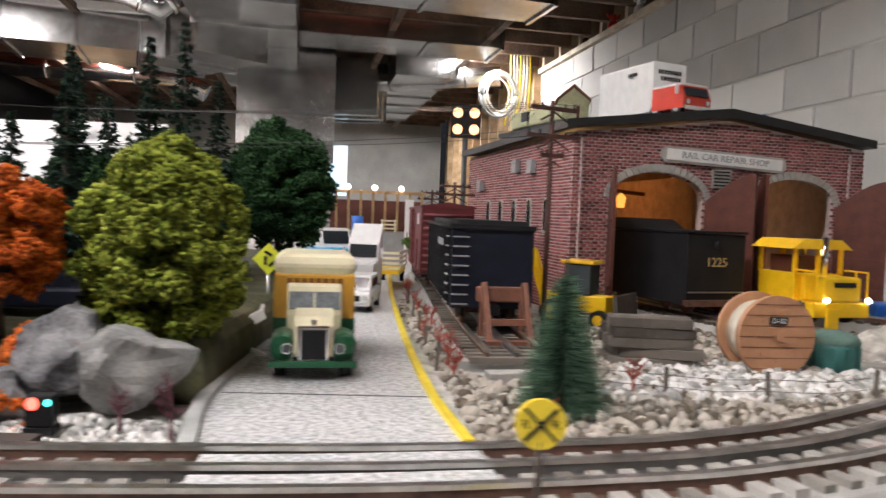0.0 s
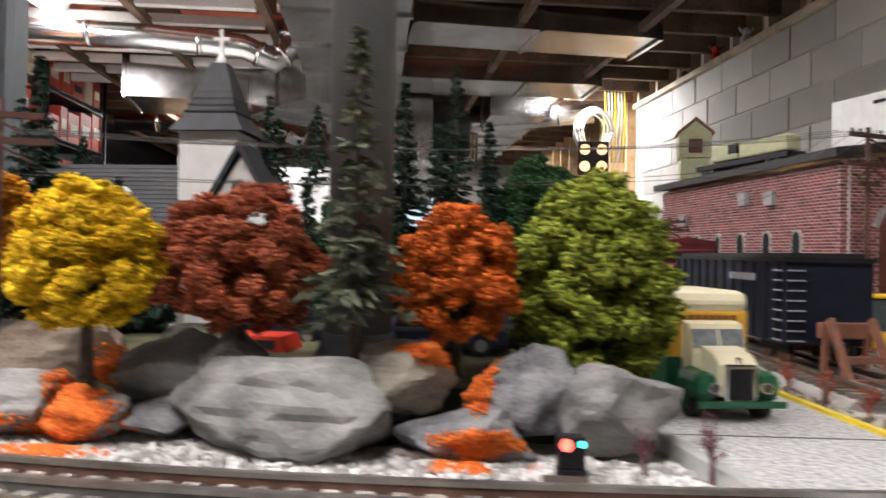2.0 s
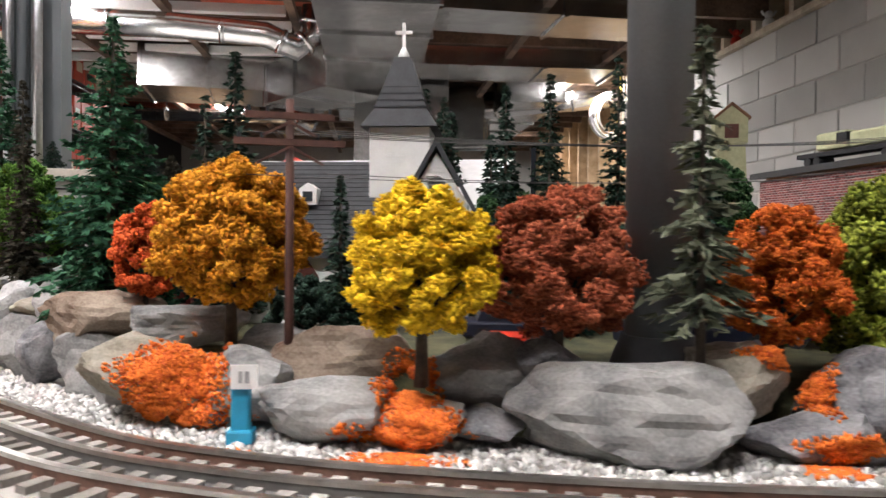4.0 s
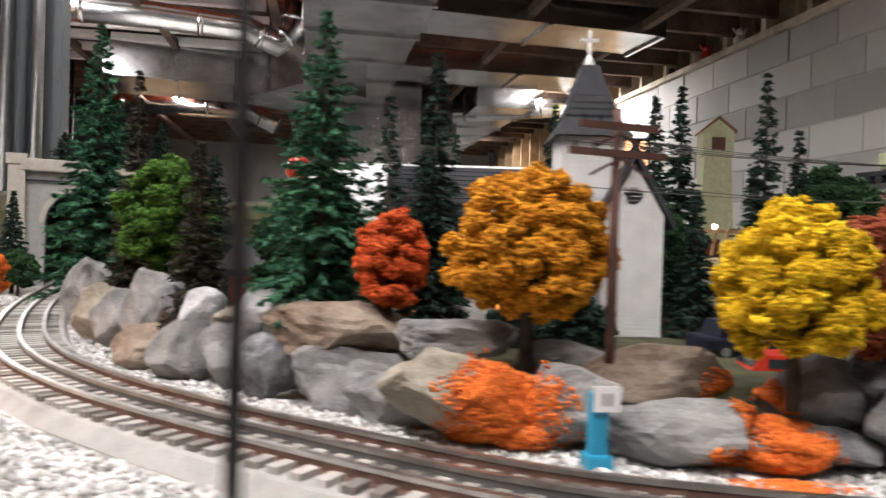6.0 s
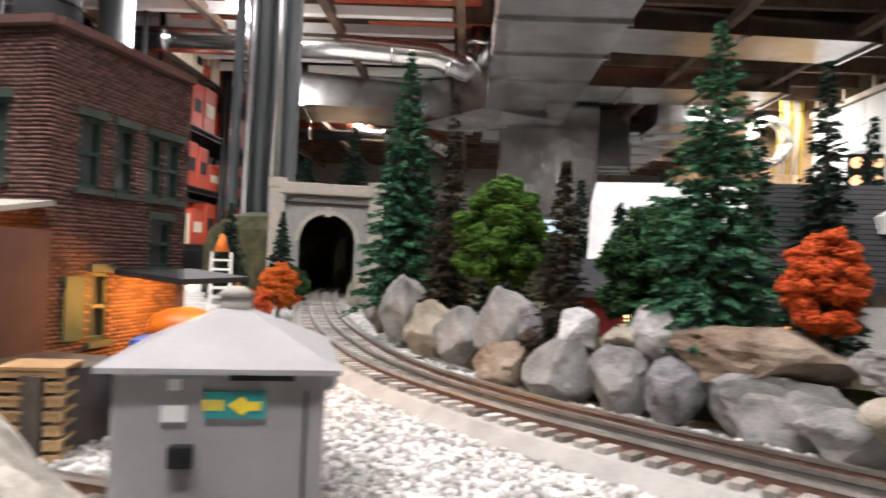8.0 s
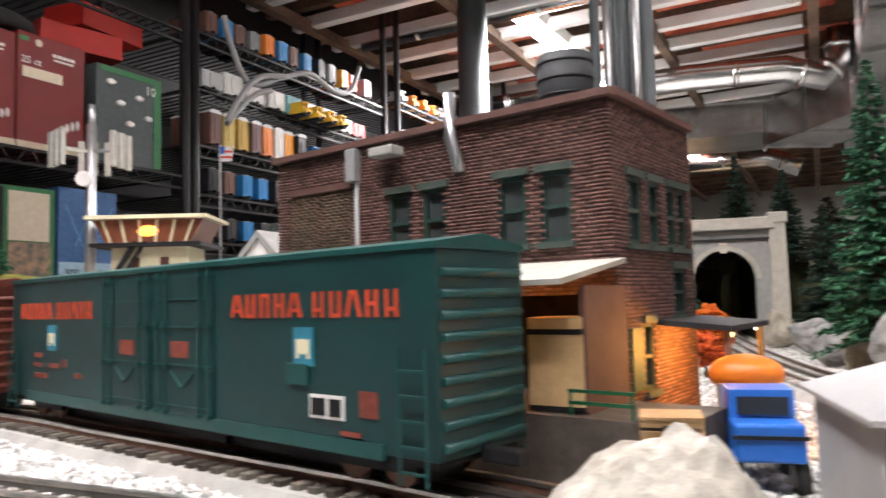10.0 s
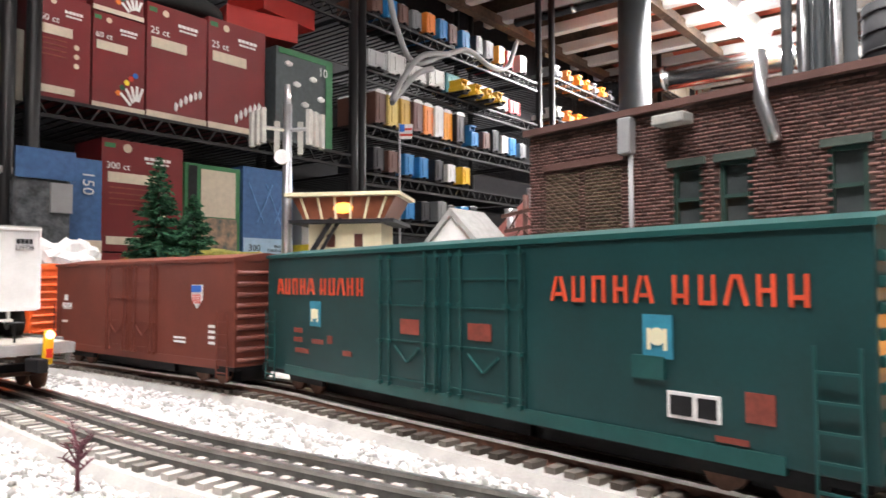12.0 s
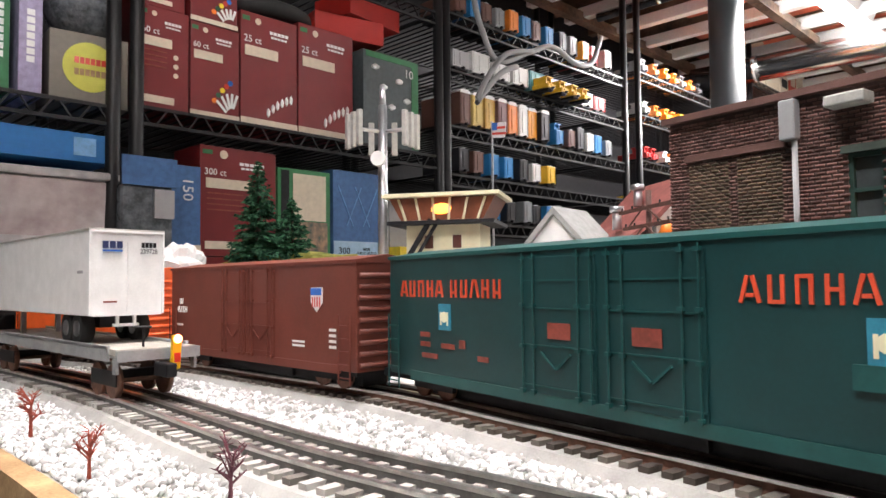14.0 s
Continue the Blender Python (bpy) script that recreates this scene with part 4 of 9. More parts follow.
conifer(-0.486, 0.463, 0.030, 0.182, 0.026, 43, N_DARK, "tall dark conifer beside the church", 0.1, 24, 0.35, 0.010)
conifer(-0.26, 0.66, 0.020, 0.22, 0.034, 45, N_DARK, "dark conifer behind the autumn trees", 0.1, 24, 0.4, 0.011)
conifer(-0.315, 0.70, 0.020, 0.17, 0.03, 46, N_DARK, "dark conifer behind the autumn trees", 0.1, 22, 0.4, 0.011)
conifer(-0.208, 0.60, 0.020, 0.220, 0.028, 47, N_DARK, "dark conifer behind the autumn trees", 0.1, 22, 0.4, 0.010)
conifer(-0.365, 0.74, 0.020, 0.215, 0.032, 48, N_DARK, "dark conifer behind the autumn trees", 0.1, 24, 0.4, 0.011)
conifer(-0.518, 0.49, 0.028, 0.160, 0.022, 72, N_DARK, "sparse dark conifer behind the gold tree", 0.1, 18, 0.5, 0.010, per=8)
conifer(-0.302, 0.60, 0.025, 0.192, 0.024, 73, N_DARK, "dark conifer behind the red tree", 0.1, 24, 0.4, 0.010)
conifer(-0.370, 0.60, 0.025, 0.190, 0.020, 74, N_DARK, "thin dark conifer behind the church", 0.1, 24, 0.4, 0.009)
conifer(-0.345, 0.548, 0.025, 0.160, 0.022, 75, N_DARK, "dark conifer behind the church porch", 0.06, 22, 0.35, 0.009)
conifer(-0.180, 0.60, 0.020, 0.172, 0.024, 76, N_DARK, "dark conifer beside the large round tree", 0.1, 22, 0.4, 0.010)
# three added dark clumps that stand in for the shade under the trees
leafy(-0.425, 0.425, 0.022, 0.055, 0.040, 0.004, 77, N_DARK, "low dark green model shrub behind the rocks", 40, 2600, 0.0018)
leafy(-0.398, 0.432, 0.022, 0.050, 0.038, 0.004, 78, N_DARK, "low dark green model shrub before the church", 40, 2600, 0.0018)
leafy(-0.275, 0.440, 0.022, 0.060, 0.036, 0.004, 79, N_DARK, "low dark green model shrub behind the red tree", 40, 2600, 0.0018)
conifer(-0.18, 0.56, 0.020, 0.11, 0.03, 49, N_GREEN, "green conifer beside the large round tree", 0.08, 18, 0.3, 0.010)
conifer(-0.155, 0.52, 0.010, 0.085, 0.022, 50, N_GREEN, "green conifer near the road", 0.05, 16, 0.3, 0.010)
conifer(-1.09, 1.02, 0.004, 0.14, 0.028, 51, N_DARK, "dark conifer near the tunnel portal", 0.15, 20, 0.35, 0.011)
conifer(-1.20, 1.06, 0.004, 0.155, 0.034, 52, N_DARK, "dark conifer beside the tunnel portal", 0.1, 22, 0.35, 0.011)
conifer(-1.12, 1.42, 0.15, 0.20, 0.05, 53, N_DARK, "dark conifer above the tunnel", 0.1, 22, 0.35, 0.013)
conifer(-1.03, 1.40, 0.15, 0.16, 0.05, 54, N_DARK, "dark conifer above the tunnel", 0.1, 20, 0.35, 0.013)
conifer(-1.21, 1.38, 0.15, 0.13, 0.05, 55, N_DARK, "dark conifer above the tunnel", 0.1, 18, 0.35, 0.013)
conifer(-0.95, 1.36, 0.15, 0.10, 0.05, 56, N_BROWN, "brownish conifer above the tunnel", 0.1, 18, 0.35, 0.013)
conifer(-0.90, 1.02, 0.03, 0.16, 0.045, 57, N_DARK, "dark conifer past the tunnel rocks", 0.1, 20, 0.35, 0.013)
conifer(-0.71, 0.72, 0.03, 0.14, 0.035, 58, N_DARK, "dark conifer behind the rock wall", 0.1, 20, 0.35, 0.011)
conifer(-0.60, 0.60, 0.03, 0.105, 0.022, 59, N_DARK, "dark conifer behind the rock wall", 0.1, 20, 0.35, 0.010)
conifer(-0.385, 0.95, 0.0, 0.19, 0.03, 60, N_DARK, "dark conifer beyond the barn", 0.1, 22, 0.4, 0.012)
conifer(-0.46, 1.0, 0.0, 0.24, 0.034, 61, N_DARK, "dark conifer beyond the barn", 0.1, 22, 0.4, 0.012)
conifer(-0.64, 1.0, 0.0, 0.2, 0.034, 62, N_DARK, "dark conifer beyond the barn", 0.1, 22, 0.4, 0.012)

# frosted bottle-brush pine by the crossing
pf = thing("bottle_brush_pine", "green frosted bottle-brush pine on the gravel", "conifer tree", pose(0.0620, 0.318, 0.0), CON)
part("trunk", Shape().cyl((0, 0, -0.002), (0, 0, 0.072), 0.0012, 0.0004, n=8), BARK, pf)
rng = np.random.default_rng(70)
n = 6500
zz = 0.073 * (1 - np.sqrt(1 - rng.uniform(0, 0.985, n)))
ang = rng.uniform(0, 6.283, n)
out = np.stack([np.cos(ang), np.sin(ang), np.full(n, 0.10) + rng.normal(0, 0.16, n)], 1)
out /= np.linalg.norm(out, axis=1, keepdims=True)
v, f = blades(rng, n, np.stack([np.zeros(n), np.zeros(n), zz], 1), out, (0.0255 * (1 - zz / 0.076) ** 0.8 + 0.001) * rng.uniform(0.75, 1.05, n), np.full(n, 0.00030), 0.05)
ob = new("crown", raw_mesh("crown", v, f, N_SNOW))
ob.parent = pf


def twig_bush(x, y, z, h, seed, material, label):
    rg = random.Random(seed)
    s = Shape()
    s.cyl((0, 0, 0), (0, 0, h * 0.55), h * 0.04, h * 0.025, n=5)
    for k in range(13):
        a, b = rg.uniform(0, 6.28), rg.uniform(0.3, 0.75)
        p = Vector((0, 0, h * b * 0.9))
        q = p + Vector((math.cos(a) * h * 0.22, math.sin(a) * h * 0.22, h * rg.uniform(0.12, 0.4)))
        s.cyl(p, q, h * 0.022, h * 0.010, n=4)
        for _ in range(4):
            r = p.lerp(q, rg.uniform(0.4, 1))
            s.cyl(r, r + Vector((rg.uniform(-1, 1), rg.uniform(-1, 1), rg.uniform(0, 1))) * h * 0.13, h * 0.012, h * 0.005, n=4)
    return solid("twig_bush", s, material, label, "bush", "dry model bushes", at=pose(x, y, z))


TW_RED = mat("red_twig", (0.30, 0.055, 0.03), 0.8, var=0.35)
TW_PURP = mat("purple_twig", (0.13, 0.04, 0.055), 0.8, var=0.35)
rg = random.Random(5)
for k in range(12):
    yy = 0.37 + k * 0.042
    twig_bush(0.016 - (yy - 0.33) * 0.085 + rg.uniform(-0.004, 0.006), yy, 0.0, rg.uniform(0.016, 0.024), k, TW_RED, "dry reddish model bush along the yellow curb")
twig_bush(-0.094, 0.258, 0.003, 0.024, 60, TW_PURP, "purple dry model bush at the curb")
twig_bush(-0.116, 0.266, 0.003, 0.018, 61, TW_PURP, "purple dry model bush before the rock")
twig_bush(0.105, 0.352, 0.002, 0.022, 62, TW_RED, "red dry model bush by the fence post")
twig_bush(0.052, 0.29, 0.002, 0.014, 63, TW_RED, "red dry model bush near the crossing sign")
twig_bush(-1.322, -0.045, 0.003, 0.030, 64, TW_RED, "red dry model bush at the table edge")
twig_bush(-1.203, -0.034, 0.003, 0.026, 65, TW_RED, "red dry model bush at the table edge")
twig_bush(-1.128, 0.004, 0.003, 0.027, 66, TW_PURP, "purple dry model bush between the tracks")
twig_bush(-1.02, 0.028, 0.003, 0.012, 67, TW_RED, "small orange dry model bush by the track")

# fence posts
POSTM = mat("fence_wood", (0.14, 0.12, 0.10), 0.9, var=0.3)
pr = Shape().cyl((0, 0, -0.003), (0, 0, 0.017), 0.0013, 0.0012, n=7)
post = solid("fence_post", pr, POSTM, "grey weathered model fence post", "fence post", "fence posts", at=pose(0.121, 0.350, 0))
for x, y in ((0.172, 0.347), (0.006, 0.40), (0.0, 0.46), (-0.006, 0.53), (-0.012, 0.60), (-0.018, 0.68), (0.235, 0.36)):
    copy_thing(post, pose(x, y, 0, rg.uniform(-4, 4), rg.uniform(-4, 4)))
fw = Shape()
for zf in (0.007, 0.013):
    fw.tube([(0.085, 0.36, zf), (0.121, 0.35, zf), (0.147, 0.348, zf - 0.0012), (0.172, 0.347, zf), (0.205, 0.35, zf - 0.001), (0.235, 0.36, zf)], 0.00018, 4)
solid("fence_wire", fw, WIRE, "thin sagging wire between fence posts", "fence wire")


# ---- buildings ----
def brick_face(parent, length, height, bw_, bh, material, m, skip=None, name="brickwork", proud=0.0007):
    """Bricks in running bond on the plane x, z of m, facing -y."""
    vs, fs, k = [], [], 0
    rows = int(height / bh)
    for r in range(rows):
        off = (r % 2) * bw_ / 2
        for c in range(-1, int(length / bw_) + 1):
            x0, x1 = max(0, c * bw_ + off), min(length, c * bw_ + off + bw_ * 0.86)
            z0, z1 = r * bh, r * bh + bh * 0.74
            if x1 - x0 < bw_ * 0.2 or (skip and skip((x0 + x1) / 2, (z0 + z1) / 2)):
                continue
            q = proud
            vs += [(x0, 0, z0), (x1, 0, z0), (x1, 0, z1), (x0, 0, z1), (x0 + q * .3, -q, z0 + q * .3), (x1 - q * .3, -q, z0 + q * .3), (x1 - q * .3, -q, z1 - q * .3), (x0 + q * .3, -q, z1 - q * .3)]
            fs += [(k + 4, k + 5, k + 6, k + 7), (k, k + 1, k + 5, k + 4), (k + 1, k + 2, k + 6, k + 5), (k + 2, k + 3, k + 7, k + 6), (k + 3, k, k + 4, k + 7)]
            k += 8
    ob = new(name, raw_mesh(name, vs, fs, material))
    ob.parent = parent
    ob.matrix_local = m
    return tagged(ob, kind="stuff")


def grid_wall(length, thick, height, openings):
    """One wall from x 0 to length with rectangular openings (x0, x1, z0, crown) right through it."""
    s_ = Shape()
    xs = sorted({0.0, length, *(v for o_ in openings for v in o_[:2])})
    zs = sorted({0.0, height, *(o_[2] for o_ in openings), *(o_[3](0) for o_ in openings)})
    vert = {}

    def vtx(i, j, y):
        if (i, j, y) not in vert:
            vert[i, j, y] = s_.bm.verts.new((xs[i], y, zs[j]))
        return vert[i, j, y]

    def filled(i, j):
        if not (0 <= i < len(xs) - 1 and 0 <= j < len(zs) - 1):
            return False
        x_, z_ = (xs[i] + xs[i + 1]) / 2, (zs[j] + zs[j + 1]) / 2
        return not any(o_[0] < x_ < o_[1] and o_[2] < z_ < o_[3](0) for o_ in openings)

    for i in range(len(xs) - 1):
        for j in range(len(zs) - 1):
            if not filled(i, j):
                continue
            for y in (0.0, thick):
                s_.bm.faces.new((vtx(i, j, y), vtx(i + 1, j, y), vtx(i + 1, j + 1, y), vtx(i, j + 1, y)))
            for di, dj, e in ((-1, 0, ((i, j), (i, j + 1))), (1, 0, ((i + 1, j), (i + 1, j + 1))), (0, -1, ((i, j), (i + 1, j))), (0, 1, ((i, j + 1), (i + 1, j + 1)))):
                if not filled(i + di, j + dj):
                    s_.bm.faces.new((vtx(*e[0], 0.0), vtx(*e[1], 0.0), vtx(*e[1], thick), vtx(*e[0], thick)))
    return s_


def arch(a, b, spring, rise):
    return lambda x: spring + rise * math.sqrt(max(0.0, 1 - ((x - (a + b) / 2) / ((b - a) / 2)) ** 2))


# repair shop; its own axes: x along the front, y back
SL, SD = 0.322, 0.36
shop = thing("repair_shop", "red brick model rail car repair shop with arched doors", "model building", pose(0.131, 0.657, 0, 0, 0, 12))
stop = lambda x: 0.172 + 0.020 * (1 - abs(x - SL / 2) / (SL / 2))
A1, A2 = (0.039, 0.138, 0.0, arch(0.039, 0.138, 0.112, 0.026)), (0.192, 0.288, 0.0, arch(0.192, 0.288, 0.113, 0.026))
arch_pts = lambda a, b, c: [(a, 0.0)] + [(a + (b - a) * k / 24, c(a + (b - a) * k / 24)) for k in range(25)] + [(b, 0.0)]
part("front_wall", Shape().prism([(0.0, 0.0)] + arch_pts(A1[0], A1[1], A1[3]) + arch_pts(A2[0], A2[1], A2[3]) + [(SL, 0.0), (SL, 0.172), (SL / 2, 0.192), (0.0, 0.172)], 0.0, 0.008), MORTAR, shop)
part("side_wall", Shape().box((0.004, SD / 2 + 0.004, 0.086), (0.008, SD - 0.008, 0.172)), MORTAR, shop)
part("far_side_wall", Shape().box((SL - 0.004, SD / 2 + 0.004, 0.086), (0.008, SD - 0.008, 0.172)), MORTAR, shop)
INNER = mat("inner_brown_wall", (0.30, 0.15, 0.07), 0.8, var=0.25)
part("back_wall", Shape().box((SL / 2, SD - 0.004, 0.09), (SL - 0.016, 0.006, 0.18)), INNER, shop)
part("inner_partition", Shape().box((SL / 2, 0.20, 0.07), (0.004, 0.3, 0.14)), INNER, shop)
for w0 in (0.215, 0.255):
    part("inner_arch", Shape().prism([(w0, 0.04)] + [(w0 + 0.022 * k / 8, arch(w0, w0 + 0.022, 0.09, 0.014)(w0 + 0.022 * k / 8)) for k in range(9)] + [(w0 + 0.022, 0.04)], SD - 0.012, SD - 0.008), DOORBR, shop)
inside = lambda x, z: any(a < x < b and z < c(x) for a, b, _, c in (A1, A2)) or z > stop(x) - 0.002
brick_face(shop, SL, 0.195, 0.0074, 0.0031, BRICK, pose(0, 0, 0), inside)
brick_face(shop, SD, 0.172, 0.0074, 0.0031, BRICK, pose(0, SD, 0, 0, 0, -90), lambda x, z: any(abs(SD - x - c) < 0.008 and 0.075 < z < 0.112 for c in (0.06, 0.11, 0.16, 0.21, 0.26)))
for x in (0.008, SL - 0.018):
    part("corner_pier", Shape().box((x, -0.001, 0.084), (0.0012, 0.0028, 0.165)), MORTAR, shop)
rf = Shape().prism([(-0.010, 0.174), (SL / 2, 0.194), (SL + 0.008, 0.174), (SL + 0.008, 0.182), (SL / 2, 0.203), (-0.010, 0.182)], -0.008, SD + 0.01)
part("roof", rf, TAR, shop, "black tar paper roof")
for a, b, _, c in (A1, A2):
    s = Shape()
    n = 22
    for k in range(n):
        t0, t1 = math.pi * (k + 0.06) / n, math.pi * (k + 0.94) / n
        cx, hw = (a + b) / 2, (b - a) / 2
        pts = [(cx - hw * math.cos(t0), 0.1125 + 0.026 * math.sin(t0)), (cx - hw * math.cos(t1), 0.1125 + 0.026 * math.sin(t1)),
               (cx - (hw + 0.007) * math.cos(t1), 0.1125 + 0.0335 * math.sin(t1)), (cx - (hw + 0.007) * math.cos(t0), 0.1125 + 0.0335 * math.sin(t0))]
        part("arch_stone", Shape().prism(pts, -0.0025, 0.004), STONE, shop)
    for side, hx in ((-1, a), (1, b)):
        d = Shape()
        w_ = (b - a) / 2
        pts = [(0, 0.004)] + [(w_, 0.004)] + [(w_ * (1 - k / 8), 0.112 + 0.026 * math.sin(math.pi / 2 * (1 - k / 8))) for k in range(9)]
        d.prism(pts, -0.0015, 0.0015)
        for zb in (0.03, 0.06, 0.09):
            d.box((w_ / 2, -0.0022, zb), (w_ * 0.92, 0.001, 0.003))
        ob = part("door_leaf", d, DOORBR, shop, "brown wooden door leaf standing open")
        ob.matrix_local = pose(hx + side * 0.001, -0.003, 0, 0, 0, (-112 if side < 0 else -62))
sg = part("name_board", Shape().prism([(0.0, 0.004), (0.004, 0.0), (0.134, 0.0), (0.138, 0.004), (0.138, 0.011), (0.134, 0.015), (0.004, 0.015), (0.0, 0.011)], -0.0035, -0.0005), STONE, shop, "pale sign board with raised rim")
sg.matrix_local = pose(0.089, 0, 0.149, 0, 2.3, 0)
part("panel", Shape().box((0.069, -0.0040, 0.0075), (0.128, 0.0008, 0.0105)), WHITE, sg)
lettering("RAIL CAR REPAIR SHOP", 0.0088, GREY, sg, pose(0.069, -0.0048, 0.0076, 90), label="grey raised sign lettering", sx=1.05)
vt = part("wall_vent", Shape().box((0.156, -0.0012, 0.135), (0.021, 0.002, 0.018)), STONE, shop)
for k in range(5):
    part("louvre", Shape().box((0.156, -0.0026, 0.1285 + k * 0.0033), (0.017, 0.001, 0.0014)), BLACK, vt)
for c in (0.06, 0.11, 0.16, 0.21, 0.26):
    wn = part("side_window", Shape().prism([(c - 0.008, 0.075), (c + 0.008, 0.075)] + [(c + 0.008 * math.cos(t), 0.102 + 0.010 * math.sin(t)) for t in np.linspace(0, math.pi, 9)], -0.0012, 0.002, "x"), STONE, shop, "stone arched window surround")
    part("pane", Shape().prism([(c - 0.0055, 0.078), (c + 0.0055, 0.078)] + [(c + 0.0055 * math.cos(t), 0.102 + 0.0075 * math.sin(t)) for t in np.linspace(0, math.pi, 9)], -0.0018, 0.0, "x"), GLASS, wn)
for y_, z_ in ((0.10, 0.145), (0.15, 0.148), (0.29, 0.13)):
    part("wall_box", Shape().box((-0.004, y_, z_), (0.006, 0.014, 0.014)), GREY, shop)
part("lantern", Shape().cyl((0.097, 0.09, 0.105), (0.097, 0.09, 0.116), 0.004, 0.006, 8).cyl((0.097, 0.09, 0.116), (0.097, 0.09, 0.121), 0.006, 0.001, 8), mat("lantern_glow", (1, 0.5, 0.1), 0.5, var=0, bump=0, emit=1.3, ecol=(1, 0.45, 0.08)), shop, "glowing orange lantern")
for x_, y_ in ((0.056, 0.12), (0.10, 0.2), (0.066, 0.12)):
    part("bulb", Shape().ball((x_, y_, 0.104), 0.0018, 1), WARM, shop)
part("crane_beam", Shape().box((0.085, 0.10, 0.124), (0.09, 0.004, 0.004), (0, 4, 0)), DOORBR, shop)
sl = bpy.data.lights.new("shop_bulb", "POINT")
sl.energy, sl.color, sl.shadow_soft_size = 0.16, (1.0, 0.55, 0.2), 0.006
o = new("shop_bulb", sl)
o.matrix_world = shop.matrix_world @ pose(0.075, 0.17, 0.12)
sl2 = bpy.data.lights.new("shop_bulb", "POINT")
sl2.energy, sl2.color, sl2.shadow_soft_size = 0.10, (1.0, 0.5, 0.2), 0.006
o = new("shop_bulb", sl2)
o.matrix_world = shop.matrix_world @ pose(0.245, 0.20, 0.12)


def wheelset(s, x, y, z, r, w, n=16):
    s.cyl((x, y - w / 2, z), (x, y + w / 2, z), r, n=n)


def road_wheel(parent, x, y, r, w, rim=SILVER):
    t = part("wheel", Shape().cyl((x, y - w / 2, r), (x, y + w / 2, r), r, n=18), TYRE, parent)
    part("rim", Shape().cyl((x, y - w / 2 - 0.0004, r), (x, y + w / 2 + 0.0004, r), r * 0.55, n=14), rim, t)


def at_shop(x, y, z, turn=0):
    return shop.matrix_world @ pose(x, y, z, 0, 0, turn)


# lorry and van trailer on the shop roof
tt = thing("tractor_lorry", "red model cab-over lorry on the shop roof", "model truck", at_shop(0.120, 0.022, 0.1955, -76))
tt.scale = (1.45, 1.45, 1.45)
part("cab", Shape().prism([(-0.013, 0.004), (0.016, 0.004), (0.016, 0.011), (0.013, 0.019), (-0.013, 0.019)], -0.0125, 0.0125), RED, tt)
part("cab_roof", Shape().box((0.0, 0, 0.0198), (0.026, 0.024, 0.0016), bevel=0.0006), WHITE, tt)
part("windscreen", Shape().box((0.0150, 0, 0.0148), (0.001, 0.021, 0.006), (0, -21, 0)), GLASS, tt)
for sy in (-1, 1):
    part("headlight", Shape().cyl((0.0155, sy * 0.009, 0.008), (0.0168, sy * 0.009, 0.008), 0.0018), CHROME, tt)
    part("mirror", Shape().box((0.012, sy * 0.0148, 0.016), (0.001, 0.002, 0.006)), WHITE, tt)
part("bumper", Shape().box((0.0165, 0, 0.0042), (0.0012, 0.025, 0.0024)), CHROME, tt)
for wx in (0.009, -0.010):
    for sy in (-0.010, 0.010):
        road_wheel(tt, wx, sy, 0.0045, 0.004)
vtl = thing("van_trailer", "white ribbed model van trailer on the shop roof", "model trailer", at_shop(0.112, 0.086, 0.195, -80))
vtl.scale = (0.72, 1.5, 1.2)
part("body", Shape().box((0, 0, 0.027), (0.125, 0.028, 0.042)), WHITE, vtl)
for k in range(24):
    part("rib", Shape().box((-0.06 + k * 0.0052, -0.0143, 0.027), (0.0009, 0.0008, 0.040)), WHITE, vtl)
for wx in (-0.05, -0.04):
    for sy in (-0.011, 0.011):
        road_wheel(vtl, wx, sy, 0.005, 0.004)
bars(8, 0.0019, 0.0035, 0.0006, BLACK, vtl, pose(0.0628, 0.0, 0.040, 90, 0, 90))
bars(7, 0.0019, 0.0035, 0.0006, BLACK, vtl, pose(0.0628, 0.001, 0.0345, 90, 0, 90))
bars(8, 0.0019, 0.003, 0.0006, BLACK, vtl, pose(0.02, -0.0150, 0.040, 90))
# pale green military-style car model on the roof, and a small oval plaque
fc = thing("flat_wagon_load", "dark flat wagon with a pale green tarped load on the roof", "model wagon", at_shop(0.052, 0.24, 0.193, 97))
part("wagon_bed", Shape().box((0, 0, 0.008), (0.17, 0.026, 0.006)), BLACK, fc)
TARP = mat("pale_green_tarp", (0.46, 0.47, 0.29), 0.8, var=0.12)
part("tarp_load", Shape().box((-0.04, 0, 0.022), (0.082, 0.022, 0.019), bevel=0.003), TARP, fc)
part("cab_load", Shape().box((0.03, 0, 0.024), (0.05, 0.022, 0.022), bevel=0.003), TARP, fc)
part("dark_window", Shape().box((0.012, 0, 0.026), (0.016, 0.0232, 0.012)), BLACK, fc)
for k in (-0.06, 0.06):
    s = Shape()
    for sx in (-0.008, 0.008):
        wheelset(s, k + sx, 0, 0.0, 0.0055, 0.024)
    part("bogie", s, BLACK, fc)
RUSTBROWN = mat("rust_brown_roof", (0.22, 0.10, 0.05), 0.7, var=0.25)
tw = thing("shack_tower", "pale wooden coal tower with a cabin at the top", "model building", pose(0.505, 2.55, 0, 0, 0, -8))
tw.scale = (1.33, 1.33, 1.33)
part("tower_shaft", Shape().box((0, 0, 0.16), (0.095, 0.095, 0.32), top=0.72), TARP, tw)
part("cabin", Shape().prism([(-0.040, 0.322), (0.040, 0.322), (0.040, 0.385), (0, 0.418), (-0.040, 0.385)], -0.036, 0.036), TARP, tw)
